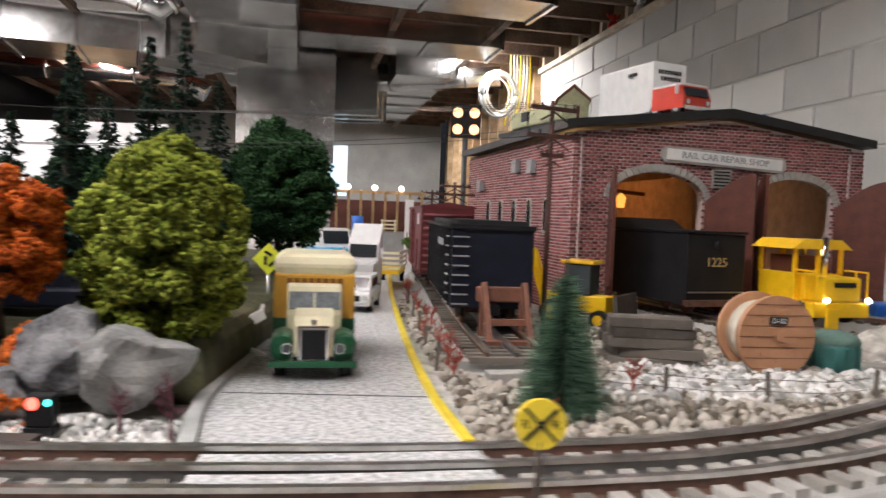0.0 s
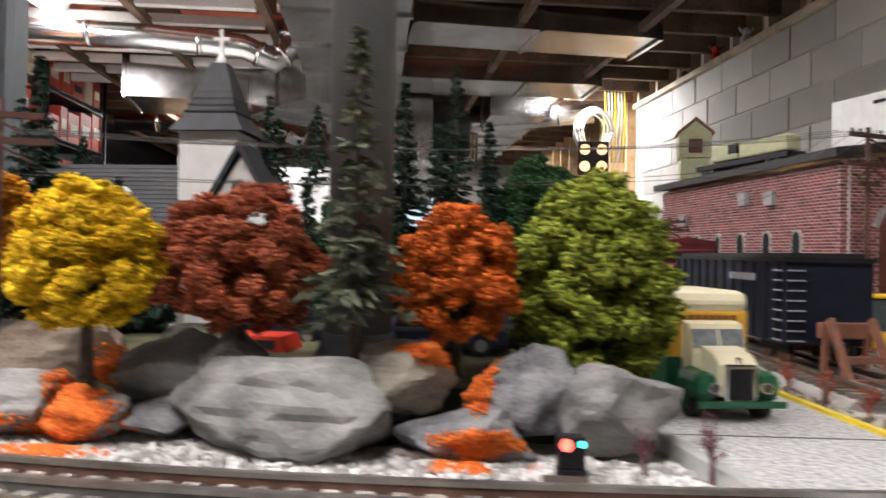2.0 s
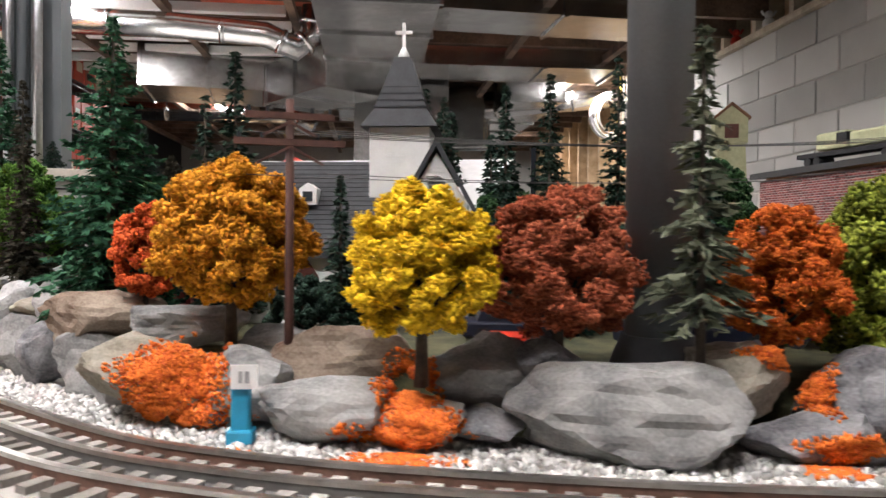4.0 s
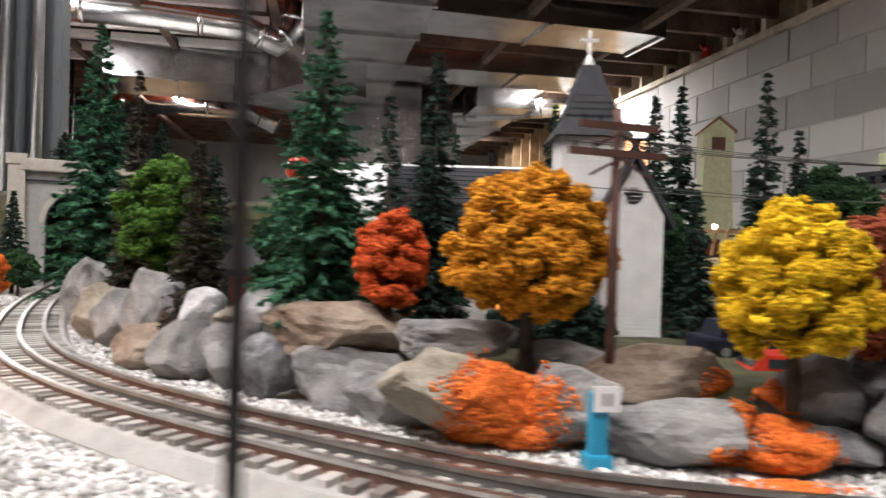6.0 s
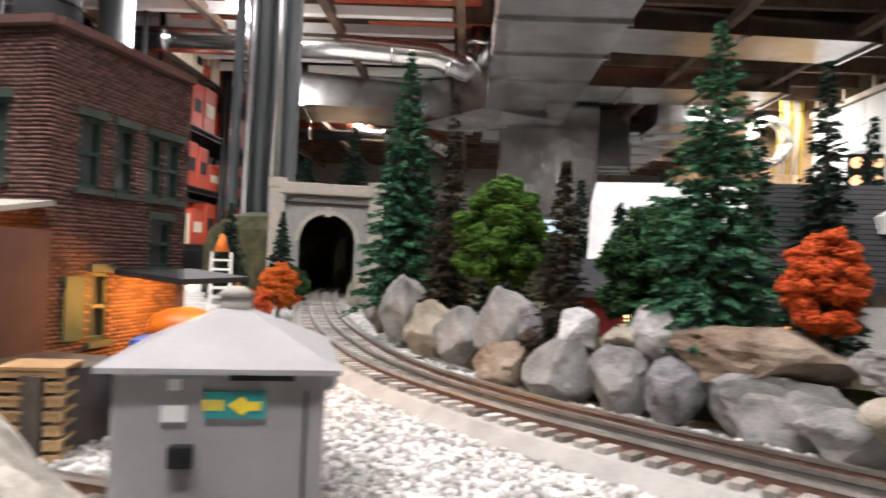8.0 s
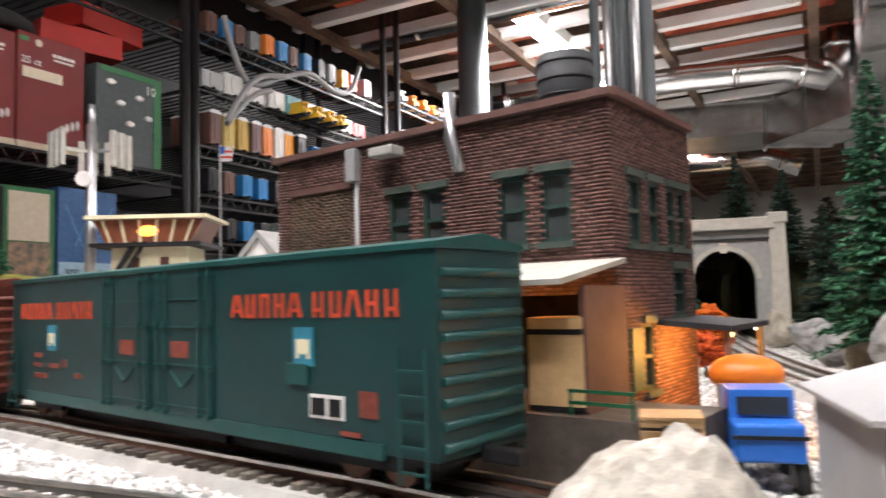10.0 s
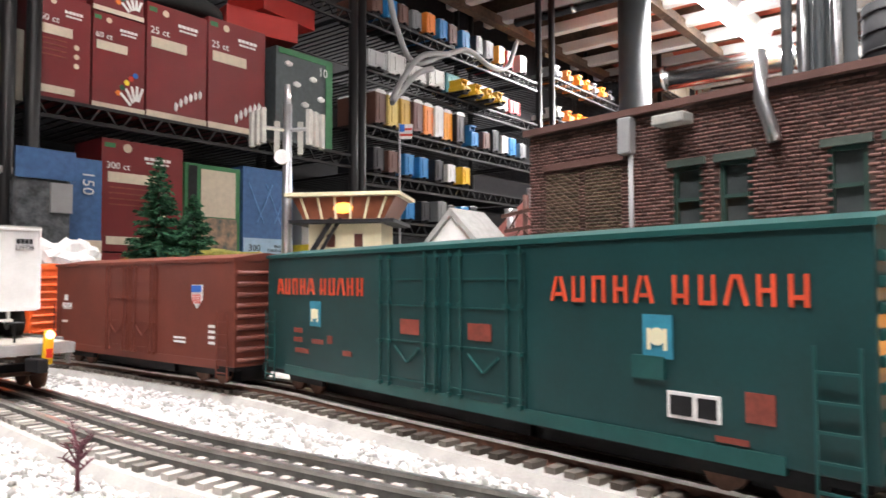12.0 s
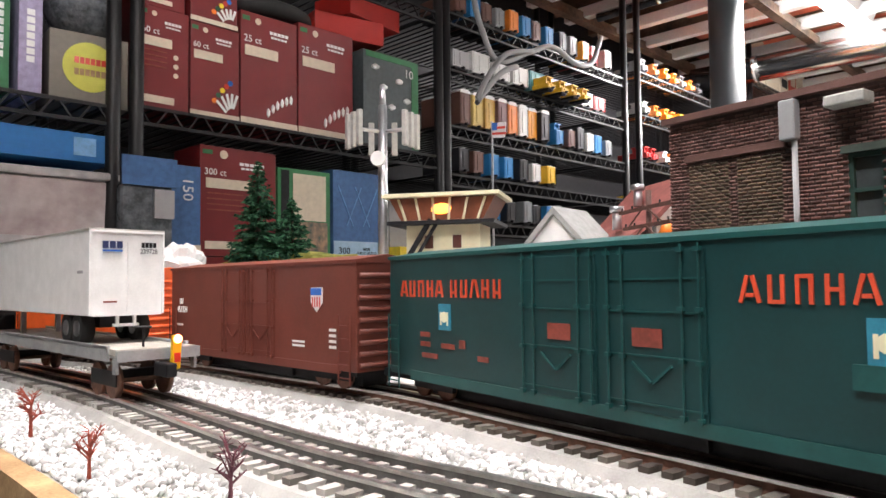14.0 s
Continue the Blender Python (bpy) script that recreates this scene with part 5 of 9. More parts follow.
part("cabin_roof", Shape().prism([(-0.046, 0.382), (0, 0.420), (0.046, 0.382), (0.046, 0.388), (0, 0.427), (-0.046, 0.388)], -0.042, 0.042), RUSTBROWN, tw)
part("window", Shape().box((0.0, -0.037, 0.352), (0.034, 0.003, 0.036)), DOORBR, tw)
pq = thing("oval_plaque", "small blue and red oval plaque on the roof", "plaque", at_shop(0.247, 0.06, 0.188, 20))
part("board", Shape().cyl((0, 0, 0.012), (0, 0.0015, 0.012), 0.0095, n=20), BLUE, pq)
part("stripe", Shape().box((0, -0.0004, 0.010), (0.011, 0.0006, 0.002)).box((0, -0.0004, 0.014), (0.011, 0.0006, 0.002)), RED, pq)
pq.scale = (0.75, 1, 1.15)

# warehouse, two storeys
WX0, WX1, WY0, WY1, WH = -1.128, -0.871, 0.286, 0.400, 0.186
wh = thing("warehouse", "dark brown brick two-storey model warehouse with green windows", "model building", pose(WX0, WY0, 0))
WL, WD = WX1 - WX0, WY1 - WY0
flat = lambda z: (lambda x: z)
fo = []
for wx in (-1.0125, -0.9845, -0.930, -0.903):
    fo.append((wx - WX0 - 0.009, wx - WX0 + 0.009, 0.114, flat(0.152)))
fo.append((0.175, 0.250, 0.036, flat(0.086)))
part("front_wall", grid_wall(WL, 0.006, WH, fo), MORTAR2, wh)
so = [(0.012, 0.030, 0.112, flat(0.148)), (0.040, 0.056, 0.112, flat(0.148)), (0.068, 0.082, 0.112, flat(0.148)), (0.086, 0.100, 0.112, flat(0.148)), (0.026, 0.040, 0.034, flat(0.070)), (0.072, 0.094, 0.072, flat(0.100))]
sw = part("side_wall", grid_wall(WD - 0.007, 0.006, WH, so), MORTAR2, wh)
sw.matrix_local = pose(WL, 0.0065, 0, 0, 0, 90)
part("back_wall", Shape().box((WL / 2, WD, WH / 2), (WL, 0.006, WH)), MORTAR2, wh)
part("left_wall", Shape().box((0.003, WD / 2, WH / 2), (0.006, WD - 0.014, WH)), MORTAR2, wh)
part("roof", Shape().box((WL / 2, WD / 2, WH - 0.008), (WL - 0.014, WD - 0.014, 0.003)), TAR, wh)
part("floor_slab", Shape().box((WL / 2, WD / 2, 0.098), (WL - 0.014, WD - 0.014, 0.003)), INNER, wh)
brick_face(wh, WL, WH, 0.0060, 0.0021, BRICK2, pose(0, 0, 0), lambda x, z: any(a < x < b and z0 < z < c(x) for a, b, z0, c in fo))
brick_face(wh, WD, WH, 0.0060, 0.0021, BRICK2, pose(WL, 0, 0, 0, 0, 90), lambda x, z: any(a < x - 0.0065 < b and z0 < z < c(x) for a, b, z0, c in so))
part("coping", Shape().box((WL / 2, 0.001, WH + 0.002), (WL + 0.006, 0.012, 0.004)).box((WL - 0.001, WD / 2, WH + 0.0021), (0.012, WD, 0.004)), BRICK2, wh)
for x_ in (0.0, 0.078, 0.168, WL - 0.0085):
    brick_face(wh, 0.0085, WH - 0.004, 0.0042, 0.0021, BRICK2, pose(x_, -0.0008, 0), name="pilaster", proud=0.0009)
SASH = mat("dark_green_sash", (0.02, 0.05, 0.04), 0.5, var=0.15)
SILLG = mat("green_stone_sill", (0.055, 0.075, 0.062), 0.7, var=0.15)


def sash_window(parent, x0, x1, z0, z1, m):
    w = part("window", Shape().box(((x0 + x1) / 2, 0.004, (z0 + z1) / 2), (x1 - x0, 0.0015, z1 - z0)), PALEGLASS, parent, "dim glazed sash window")
    w.matrix_local = m
    part("frame", Shape().box((x0 + 0.0012, 0.0022, (z0 + z1) / 2), (0.0024, 0.003, z1 - z0)).box((x1 - 0.0012, 0.0022, (z0 + z1) / 2), (0.0024, 0.003, z1 - z0))
         .box(((x0 + x1) / 2, 0.0022, z1 - 0.0012), (x1 - x0 - 0.005, 0.003, 0.0024)).box(((x0 + x1) / 2, 0.0022, z0 + 0.0012), (x1 - x0 - 0.005, 0.003, 0.0024))
         .box(((x0 + x1) / 2, 0.0020, (z0 + z1) / 2), (x1 - x0 - 0.005, 0.003, 0.002)), SASH, w)
    part("sill", Shape().box(((x0 + x1) / 2, -0.0012, z0 - 0.0015), (x1 - x0 + 0.005, 0.004, 0.003)), SILLG, w)
    part("lintel", Shape().box(((x0 + x1) / 2, -0.0008, z1 + 0.002), (x1 - x0 + 0.005, 0.003, 0.004)), SILLG, w)


for a, b, z0, c in fo[:4]:
    sash_window(wh, a, b, z0, c(0), pose(0, 0, 0))
for a, b, z0, c in so:
    sash_window(wh, a + 0.0065, b + 0.0065, z0, c(0), pose(WL, 0, 0, 0, 0, 90))
part("green_door", Shape().box((WL + 0.001, 0.020, 0.052), (0.002, 0.014, 0.032)), mat("green_door_paint", (0.03, 0.09, 0.06), 0.6), wh)
OLDPATCH = mat("olive_patch_brick", (0.085, 0.060, 0.036), 0.75, col2=(0.15, 0.10, 0.062), random_by="island")
for x0_ in (0.014, 0.046):
    brick_face(wh, 0.027, 0.052, 0.0060, 0.0021, OLDPATCH, pose(x0_, -0.0008, 0.108), name="bricked_opening", proud=0.0008)
part("bricked_lintel", Shape().box((0.044, -0.0018, 0.1625), (0.064, 0.0025, 0.004)), BRICK2, wh)
part("drain_pipe", Shape().cyl((0.081, -0.003, 0.06), (0.081, -0.003, 0.165), 0.0016, n=8).box((0.079, -0.004, 0.174), (0.009, 0.007, 0.022), bevel=0.001), GREY, wh)
part("wall_lamp", Shape().box((0.111, -0.007, 0.178), (0.020, 0.012, 0.006), bevel=0.001), STONE, wh)
part("duct_pipe", Shape().tube([(0.166, -0.004, 0.158), (0.164, -0.005, 0.168), (0.160, -0.005, 0.180), (0.160, -0.004, 0.206)], 0.0035, 8), SILVER, wh)
ac = thing("roof_vent_unit", "silver curved vent unit on the warehouse roof", "roof vent", pose(-0.995, 0.340, WH - 0.0065))
part("housing", Shape().prism([(-0.04, 0), (0.045, 0), (0.045, 0.018), (0.012, 0.018), (-0.012, 0.016), (-0.030, 0.010), (-0.038, 0.004)], -0.014, 0.014), SILVER, ac)
for k in range(4):
    part("seam", Shape().box((0.0 + k * 0.012, 0, 0.0095), (0.0008, 0.0285, 0.0185)), GREY, ac)
wt = thing("roof_tank", "dark round tank on the warehouse roof", "roof tank", pose(-0.920, 0.335, WH - 0.0065))
part("drum", Shape().cyl((0, 0, 0.006), (0, 0, 0.050), 0.017, n=20), SLATE, wt)
for k in range(4):
    part("hoop", Shape().cyl((0, 0, 0.014 + k * 0.010), (0, 0, 0.0155 + k * 0.010), 0.0176, n=20), BLACK, wt)
part("stand", Shape().box((0, 0, 0.003), (0.05, 0.05, 0.006)), BRICK2, wt)
# loading dock, canopy, crate
dk = thing("loading_dock", "dark timber loading dock beneath a corrugated canopy", "loading dock", pose(-0.885, 0.235, 0))
part("platform", Shape().box((0, 0.022, 0.017), (0.13, 0.056, 0.034)), TIE, dk)
part("canopy", Shape().box((-0.014, 0.015, 0.097), (0.070, 0.068, 0.0025), (9, 0, 0)), mat("pale_corrugated", (0.40, 0.40, 0.36), 0.6, var=0.12), dk, "pale corrugated canopy roof")
part("canopy_side", Shape().box((0.019, 0.026, 0.062), (0.003, 0.044, 0.056)), BRICK2, dk)
part("railing", Shape().box((0.03, -0.004, 0.040), (0.03, 0.001, 0.0015)).box((0.03, -0.004, 0.045), (0.03, 0.001, 0.0015)).box((0.044, -0.004, 0.039), (0.001, 0.001, 0.012)).box((0.016, -0.004, 0.039), (0.001, 0.001, 0.012)), DKGREEN, dk)
crt = thing("wooden_crate", "tall pale wooden crate with dark bands on the dock", "crate", pose(-0.880, 0.247, 0.0342, 0, 0, 6))
part("crate_body", Shape().box((0, 0, 0.021), (0.026, 0.022, 0.042), bevel=0.0005), mat("crate_wood", (0.56, 0.38, 0.19), 0.7, var=0.12), crt)
part("band", Shape().box((0, 0, 0.0355), (0.0266, 0.0226, 0.0025)), BLACK, crt)
part("band", Shape().box((0, 0, 0.0015), (0.0266, 0.0226, 0.0025)), BLACK, crt)
dl = bpy.data.lights.new("dock_bulb", "POINT")
dl.energy, dl.color, dl.shadow_soft_size = 0.07, (1.0, 0.40, 0.08), 0.004
o = new("dock_bulb", dl)
o.location = (-0.912, 0.240, 0.082)
db = thing("dock_lamp", "small glowing orange dock lamp", "lamp", pose(-0.912, 0.240, 0.089))
part("bulb", Shape().ball((0, 0, 0), 0.0018, 1), ORANGELAMP, db)
# orange-lit porch on the warehouse side
ph = thing("side_porch", "small lean-to porch lit orange from beneath", "porch", pose(WX1 + 0.002, 0.365, 0))
part("roof", Shape().box((0.018, 0.01, 0.068), (0.040, 0.075, 0.003), (0, 5, 0)), SLATE, ph)
for y_ in (-0.022, 0.042):
    part("post", Shape().box((0.034, y_, 0.033), (0.003, 0.003, 0.066)), TIE, ph)
part("bulb", Shape().ball((0.03, -0.005, 0.062), 0.002, 1), WARM, ph)
pl_ = bpy.data.lights.new("porch_bulb", "POINT")
pl_.energy, pl_.color, pl_.shadow_soft_size = 0.34, (1.0, 0.40, 0.06), 0.004
o = new("porch_bulb", pl_)
o.location = (WX1 + 0.030, 0.355, 0.056)
tk = thing("orange_tank", "orange domed fuel tank beside the warehouse", "tank", pose(-0.824, 0.332, 0.0, 0, 0, 20))
part("shell", Shape().ball((0, 0, 0.044), 0.0135, 3, (1.35, 1, 0.75)), ORANGE, tk)
part("cradle", Shape().box((0, 0, 0.020), (0.028, 0.018, 0.040)), GREY, tk)
bt = thing("blue_utility_truck", "bright blue model utility truck beside the pallets", "model truck", pose(-0.809, 0.292, 0.0, 0, 0, 113))
bt.scale = (1.3, 1.3, 1.3)
part("bed", Shape().box((-0.004, 0, 0.018), (0.036, 0.021, 0.012), bevel=0.001), BLUE, bt)
part("cab", Shape().prism([(-0.01, 0.018), (0.014, 0.018), (0.010, 0.033), (-0.008, 0.033)], -0.010, 0.010), BLUE, bt)
part("window", Shape().box((-0.0098, 0, 0.028), (0.001, 0.016, 0.006)), GLASS, bt)
part("tail_bar", Shape().box((-0.0225, 0, 0.020), (0.001, 0.0225, 0.0012)), BLACK, bt)
for wx in (-0.014, 0.013):
    for sy in (-0.0095, 0.0095):
        road_wheel(bt, wx, sy, 0.0065, 0.004)
ps = thing("pallet_stack", "stack of orange-brown wooden pallets", "pallets", pose(-0.829, 0.240, 0.0, 0, 0, 22))
for k in range(7):
    part("pallet", Shape().box((0, 0, 0.0035 + k * 0.0055), (0.024, 0.022, 0.0012)).box((0, -0.009, 0.0015 + k * 0.0055), (0.024, 0.003, 0.0028)).box((0, 0.009, 0.0015 + k * 0.0055), (0.024, 0.003, 0.0028)), WOOD, ps)

# grey hut
ht = thing("equipment_hut", "grey plastic equipment hut with hipped roof and teal sign", "equipment hut", pose(-0.735, 0.2165, 0.0, 0, 0, 23.5))
part("cabin", Shape().box((0, 0, 0.024), (0.058, 0.070, 0.052), bevel=0.0008), GREY, ht)
rb = Shape()
b_ = [(-0.033, -0.040, 0.050), (0.033, -0.040, 0.050), (0.033, 0.040, 0.050), (-0.033, 0.040, 0.050)]
rv = [rb.bm.verts.new(p) for p in b_] + [rb.bm.verts.new((x, y, 0.0516)) for x, y, _ in b_] + [rb.bm.verts.new((x, y, 0.0655)) for x, y in ((-0.004, -0.005), (0.004, -0.005), (0.004, 0.005), (-0.004, 0.005))]
for k in range(4):
    j = (k + 1) % 4
    rb.bm.faces.new((rv[k], rv[j], rv[4 + j], rv[4 + k]))
    rb.bm.faces.new((rv[4 + k], rv[4 + j], rv[8 + j], rv[8 + k]))
rb.bm.faces.new(rv[8:12])
rb.bm.faces.new(rv[3::-1])
part("roof", rb, GREY, ht)
part("roof_vent", Shape().cyl((0, 0, 0.064), (0, 0, 0.0695), 0.0055, n=10).cyl((0, 0, 0.0695), (0, 0, 0.0725), 0.0065, 0.003, 10), STONE, ht)
TEALSIGN = mat("teal_sign", (0.03, 0.33, 0.35), 0.5, var=0.08)
sp = part("sign_plate", Shape().box((0.004, -0.0358, 0.041), (0.0165, 0.001, 0.0075)), TEALSIGN, ht, "teal sign with yellow shape")
part("yellow_mark", Shape().prism([(0.002, 0.041), (0.006, 0.0435), (0.0075, 0.042), (0.011, 0.042), (0.011, 0.0395), (0.0075, 0.0395), (0.006, 0.038)], -0.0368, -0.0362), YELLOW, sp)
bars(3, 0.0014, 0.003, 0.0006, YELLOW, sp, pose(-0.002, -0.0366, 0.041, 90))
part("notice", Shape().box((-0.0125, -0.0358, 0.0385), (0.0065, 0.001, 0.0045)).box((-0.0125, -0.0358, 0.0465), (0.0032, 0.001, 0.003)), WHITE, ht)
part("meter_box", Shape().box((-0.010, -0.0372, 0.027), (0.0065, 0.004, 0.006), bevel=0.0005), BLACK, ht)
part("eave_slot", Shape().box((0.011, -0.0358, 0.0488), (0.018, 0.0012, 0.0020)), BLACK, ht)
part("door_line", Shape().box((0.0235, -0.0356, 0.022), (0.0006, 0.0008, 0.046)), BLACK, ht)
part("side_lamp", Shape().ball((0.0315, 0.012, 0.040), 0.004, 2), GREY, ht)
# sand pile
sb_ = bmesh.new()
bmesh.ops.create_grid(sb_, x_segments=46, y_segments=46, size=0.075)
for v in sb_.verts:
    d = math.hypot(v.co.x * 0.95, v.co.y * 1.2)
    v.co.z = max(-0.003, min(0.046 - d * 0.30, 0.056 - d * 0.98)) + 0.0045 * noise.noise(v.co * 160) + 0.007 * noise.noise(v.co * 50)
solid("sand_pile", sb_, SAND, "grey sand pile with pebbles beside the siding", "sand pile", at=pose(-0.800, 0.158, 0.0))

# tunnel portal
tp = thing("tunnel_portal", "cream and grey cast model tunnel portal", "tunnel portal", pose(-1.176, 1.150, 0, 0, 0, 21.5))
TWD = 0.197
part("face", Shape().prism([(0.0, 0.0)] + arch_pts(0.052, 0.150, arch(0.052, 0.150, 0.105, 0.049)) + [(TWD, 0.0), (TWD, 0.186), (0.0, 0.186)], 0.0, 0.02), PORTALG, tp)
for x_ in (0.012, TWD - 0.012):
    part("pilaster", Shape().box((x_, -0.004, 0.098), (0.026, 0.012, 0.196), top=0.94), PORTAL, tp)
    part("pilaster_cap", Shape().box((x_, -0.004, 0.205), (0.031, 0.018, 0.018), bevel=0.002), PORTAL, tp)
part("cornice", Shape().box((TWD / 2, 0.0, 0.197), (TWD - 0.034, 0.026, 0.020), bevel=0.002), PORTAL, tp)
part("string_course", Shape().box((TWD / 2, -0.002, 0.172), (TWD - 0.03, 0.006, 0.003)), BLACK, tp)
for k in range(15):
    s = Shape()
    t0, t1 = math.pi * (k + 0.03) / 15, math.pi * (k + 0.97) / 15
    cx, hw = 0.101, 0.049
    s.prism([(cx - hw * math.cos(t0), 0.105 + hw * math.sin(t0)), (cx - hw * math.cos(t1), 0.105 + hw * math.sin(t1)), (cx - (hw + 0.008) * math.cos(t1), 0.105 + (hw + 0.008) * math.sin(t1)), (cx - (hw + 0.008) * math.cos(t0), 0.105 + (hw + 0.008) * math.sin(t0))], -0.003, 0.002)
    part("voussoir", s, PORTAL, tp)
part("keystone", Shape().box((0.101, -0.004, 0.158), (0.012, 0.008, 0.018)), PORTAL, tp)
part("bore", Shape().box((0.045, 0.17, 0.08), (0.004, 0.30, 0.16)).box((0.157, 0.17, 0.08), (0.004, 0.30, 0.16)).box((0.101, 0.17, 0.162), (0.116, 0.30, 0.004)), BLACK, tp)
part("bore_lamp", Shape().ball((0.146, 0.012, 0.022), 0.0022, 1), WHITEBULB, tp)

# red ball tank on a stand beyond the rocks, and a white folding ladder with an orange cone by the portal
rbt = thing("ball_tank", "red ball-shaped model tank on a dark stand", "tank", pose(-0.855, 1.88, 0.0))
part("ball", Shape().ball((0, 0, 0.272), 0.036, 3), RED, rbt)
for k in range(4):
    a_ = 0.785 + 1.571 * k
    part("leg", Shape().cyl((0.040 * math.cos(a_), 0.040 * math.sin(a_), 0), (0.024 * math.cos(a_), 0.024 * math.sin(a_), 0.25), 0.004, n=6), BLACK, rbt)
fdl = thing("folding_ladder", "white model folding ladder with an orange top", "ladder", pose(-1.093, 0.845, 0.0, 0, 0, 25))
for sy, tilt in ((-1, 11), (1, -11)):
    for sx in (-0.012, 0.012):
        part("rail", Shape().box((sx, sy * 0.0085, 0.040), (0.003, 0.003, 0.082), (-tilt, 0, 0)), WHITE, fdl)
    for k in range(6):
        part("rung", Shape().box((0, sy * (0.0155 - 0.0024 * k), 0.010 + k * 0.012), (0.024, 0.002, 0.0025)), WHITE, fdl)
part("cone", Shape().cyl((0, 0, 0.081), (0, 0, 0.104), 0.010, 0.002, 12), ORANGE, fdl, "bright orange cone")

# church
ch = thing("church", "white clapboard model church with dark slate roof and steeple", "model building", pose(-0.378, 0.512, 0.028))
part("tower", Shape().box((0, 0, 0.070), (0.042, 0.042, 0.14)), WHITE, ch)
for k in range(20):
    part("clapboard", Shape().box((0, -0.0212, 0.092 + k * 0.0024), (0.0425, 0.0008, 0.0017)), WHITE, ch)
sp_ = Shape()
base = [(-0.027, -0.027, 0.139), (0.027, -0.027, 0.139), (0.027, 0.027, 0.139), (-0.027, 0.027, 0.139)]
bv = [sp_.bm.verts.new(p) for p in base]
mv = [sp_.bm.verts.new((x * 0.70, y * 0.70, 0.152)) for x, y, _ in base]
tv_ = [sp_.bm.verts.new((x * 0.22, y * 0.22, 0.192)) for x, y, _ in base]
for k in range(4):
    j = (k + 1) % 4
    sp_.bm.faces.new((bv[k], bv[j], mv[j], mv[k]))
    sp_.bm.faces.new((mv[k], mv[j], tv_[j], tv_[k]))
sp_.bm.faces.new(tv_)
sp_.bm.faces.new(bv[::-1])
stp = part("spire", sp_, SLATE, ch, "dark shingled spire")
for k in range(7):
    f_ = k / 7
    part("shingle_course", Shape().box((0, 0, 0.154 + f_ * 0.034), (0.0385 * (1 - f_ * 0.69), 0.0385 * (1 - f_ * 0.69), 0.0012)), SLATE, stp)
cr = part("cross", Shape().cyl((0, 0, 0.190), (0, 0, 0.200), 0.006, 0.0015, 8).box((0, 0, 0.208), (0.0022, 0.0022, 0.020)).box((0, 0, 0.211), (0.012, 0.0022, 0.0022)), WHITE, ch, "white cross")
nv = part("nave", Shape().prism([(0.046, 0.0), (0.046, 0.058), (0.0, 0.112), (-0.040, 0.058), (-0.040, 0.0)], -0.135, -0.015, "x"), WHITE, ch)
part("nave_roof", Shape().prism([(0.052, 0.052), (0.0, 0.117), (-0.047, 0.052), (-0.047, 0.047), (0.0, 0.112), (0.052, 0.047)], -0.140, 0.0, "x"), SLATE, ch, "grey slate roof")
part("porch", Shape().prism([(0.006, 0.0), (0.048, 0.0), (0.048, 0.085), (0.027, 0.120), (0.006, 0.085)], -0.030, 0.020), WHITE, ch, "white gabled porch")
part("porch_roof", Shape().prism([(0.000, 0.076), (0.027, 0.124), (0.054, 0.076), (0.054, 0.082), (0.027, 0.130), (0.000, 0.082)], -0.035, 0.022), SLATE, ch)
for k in range(40):
    z_ = 0.004 + k * 0.0028
    hw = 0.0205 if z_ < 0.083 else 0.0205 - (z_ - 0.083) * 0.6
    if hw > 0.002:
        part("clapboard", Shape().box((0.027, -0.0304, z_), (2 * hw, 0.0008, 0.0020)), WHITE, ch)
for k in range(18):
    for x0_, x1_ in ((-0.1345, -0.129), (-0.111, -0.069), (-0.051, -0.024)):
        part("clapboard", Shape().box(((x0_ + x1_) / 2, -0.0404, 0.003 + k * 0.0028), (x1_ - x0_, 0.0008, 0.0020)), WHITE, ch)
for k in range(19):
    f_ = (k + 0.6) / 19.4
    part("slate_course", Shape().box((-0.070, -0.047 + 0.047 * f_, 0.0528 + 0.065 * f_), (0.1385, 0.0036, 0.0008), (54, 0, 0)), SLATE, ch)
part("round_window", Shape().cyl((0.027, -0.0308, 0.098), (0.027, -0.029, 0.098), 0.006, n=16), STONE, ch)
dm = part("dormer", Shape().prism([(-0.069, 0.084), (-0.057, 0.084), (-0.057, 0.095), (-0.063, 0.099), (-0.069, 0.095)], -0.030, -0.006), WHITE, ch, "white dormer window")
part("pane", Shape().box((-0.063, -0.0302, 0.0895), (0.007, 0.0008, 0.007)), GLASS, dm)
for x_ in (-0.120, -0.060):
    gw = part("gothic_window", Shape().prism([(x_ - 0.008, 0.012), (x_ + 0.008, 0.012), (x_ + 0.008, 0.034), (x_, 0.046), (x_ - 0.008, 0.034)], -0.0418, -0.0395), DOORBR, ch)
    for dx in (-0.004, 0.0, 0.004):
        part("lit_pane", Shape().box((x_ + dx, -0.0422, 0.024), (0.0017, 0.0008, 0.015)), ORANGELAMP, gw)

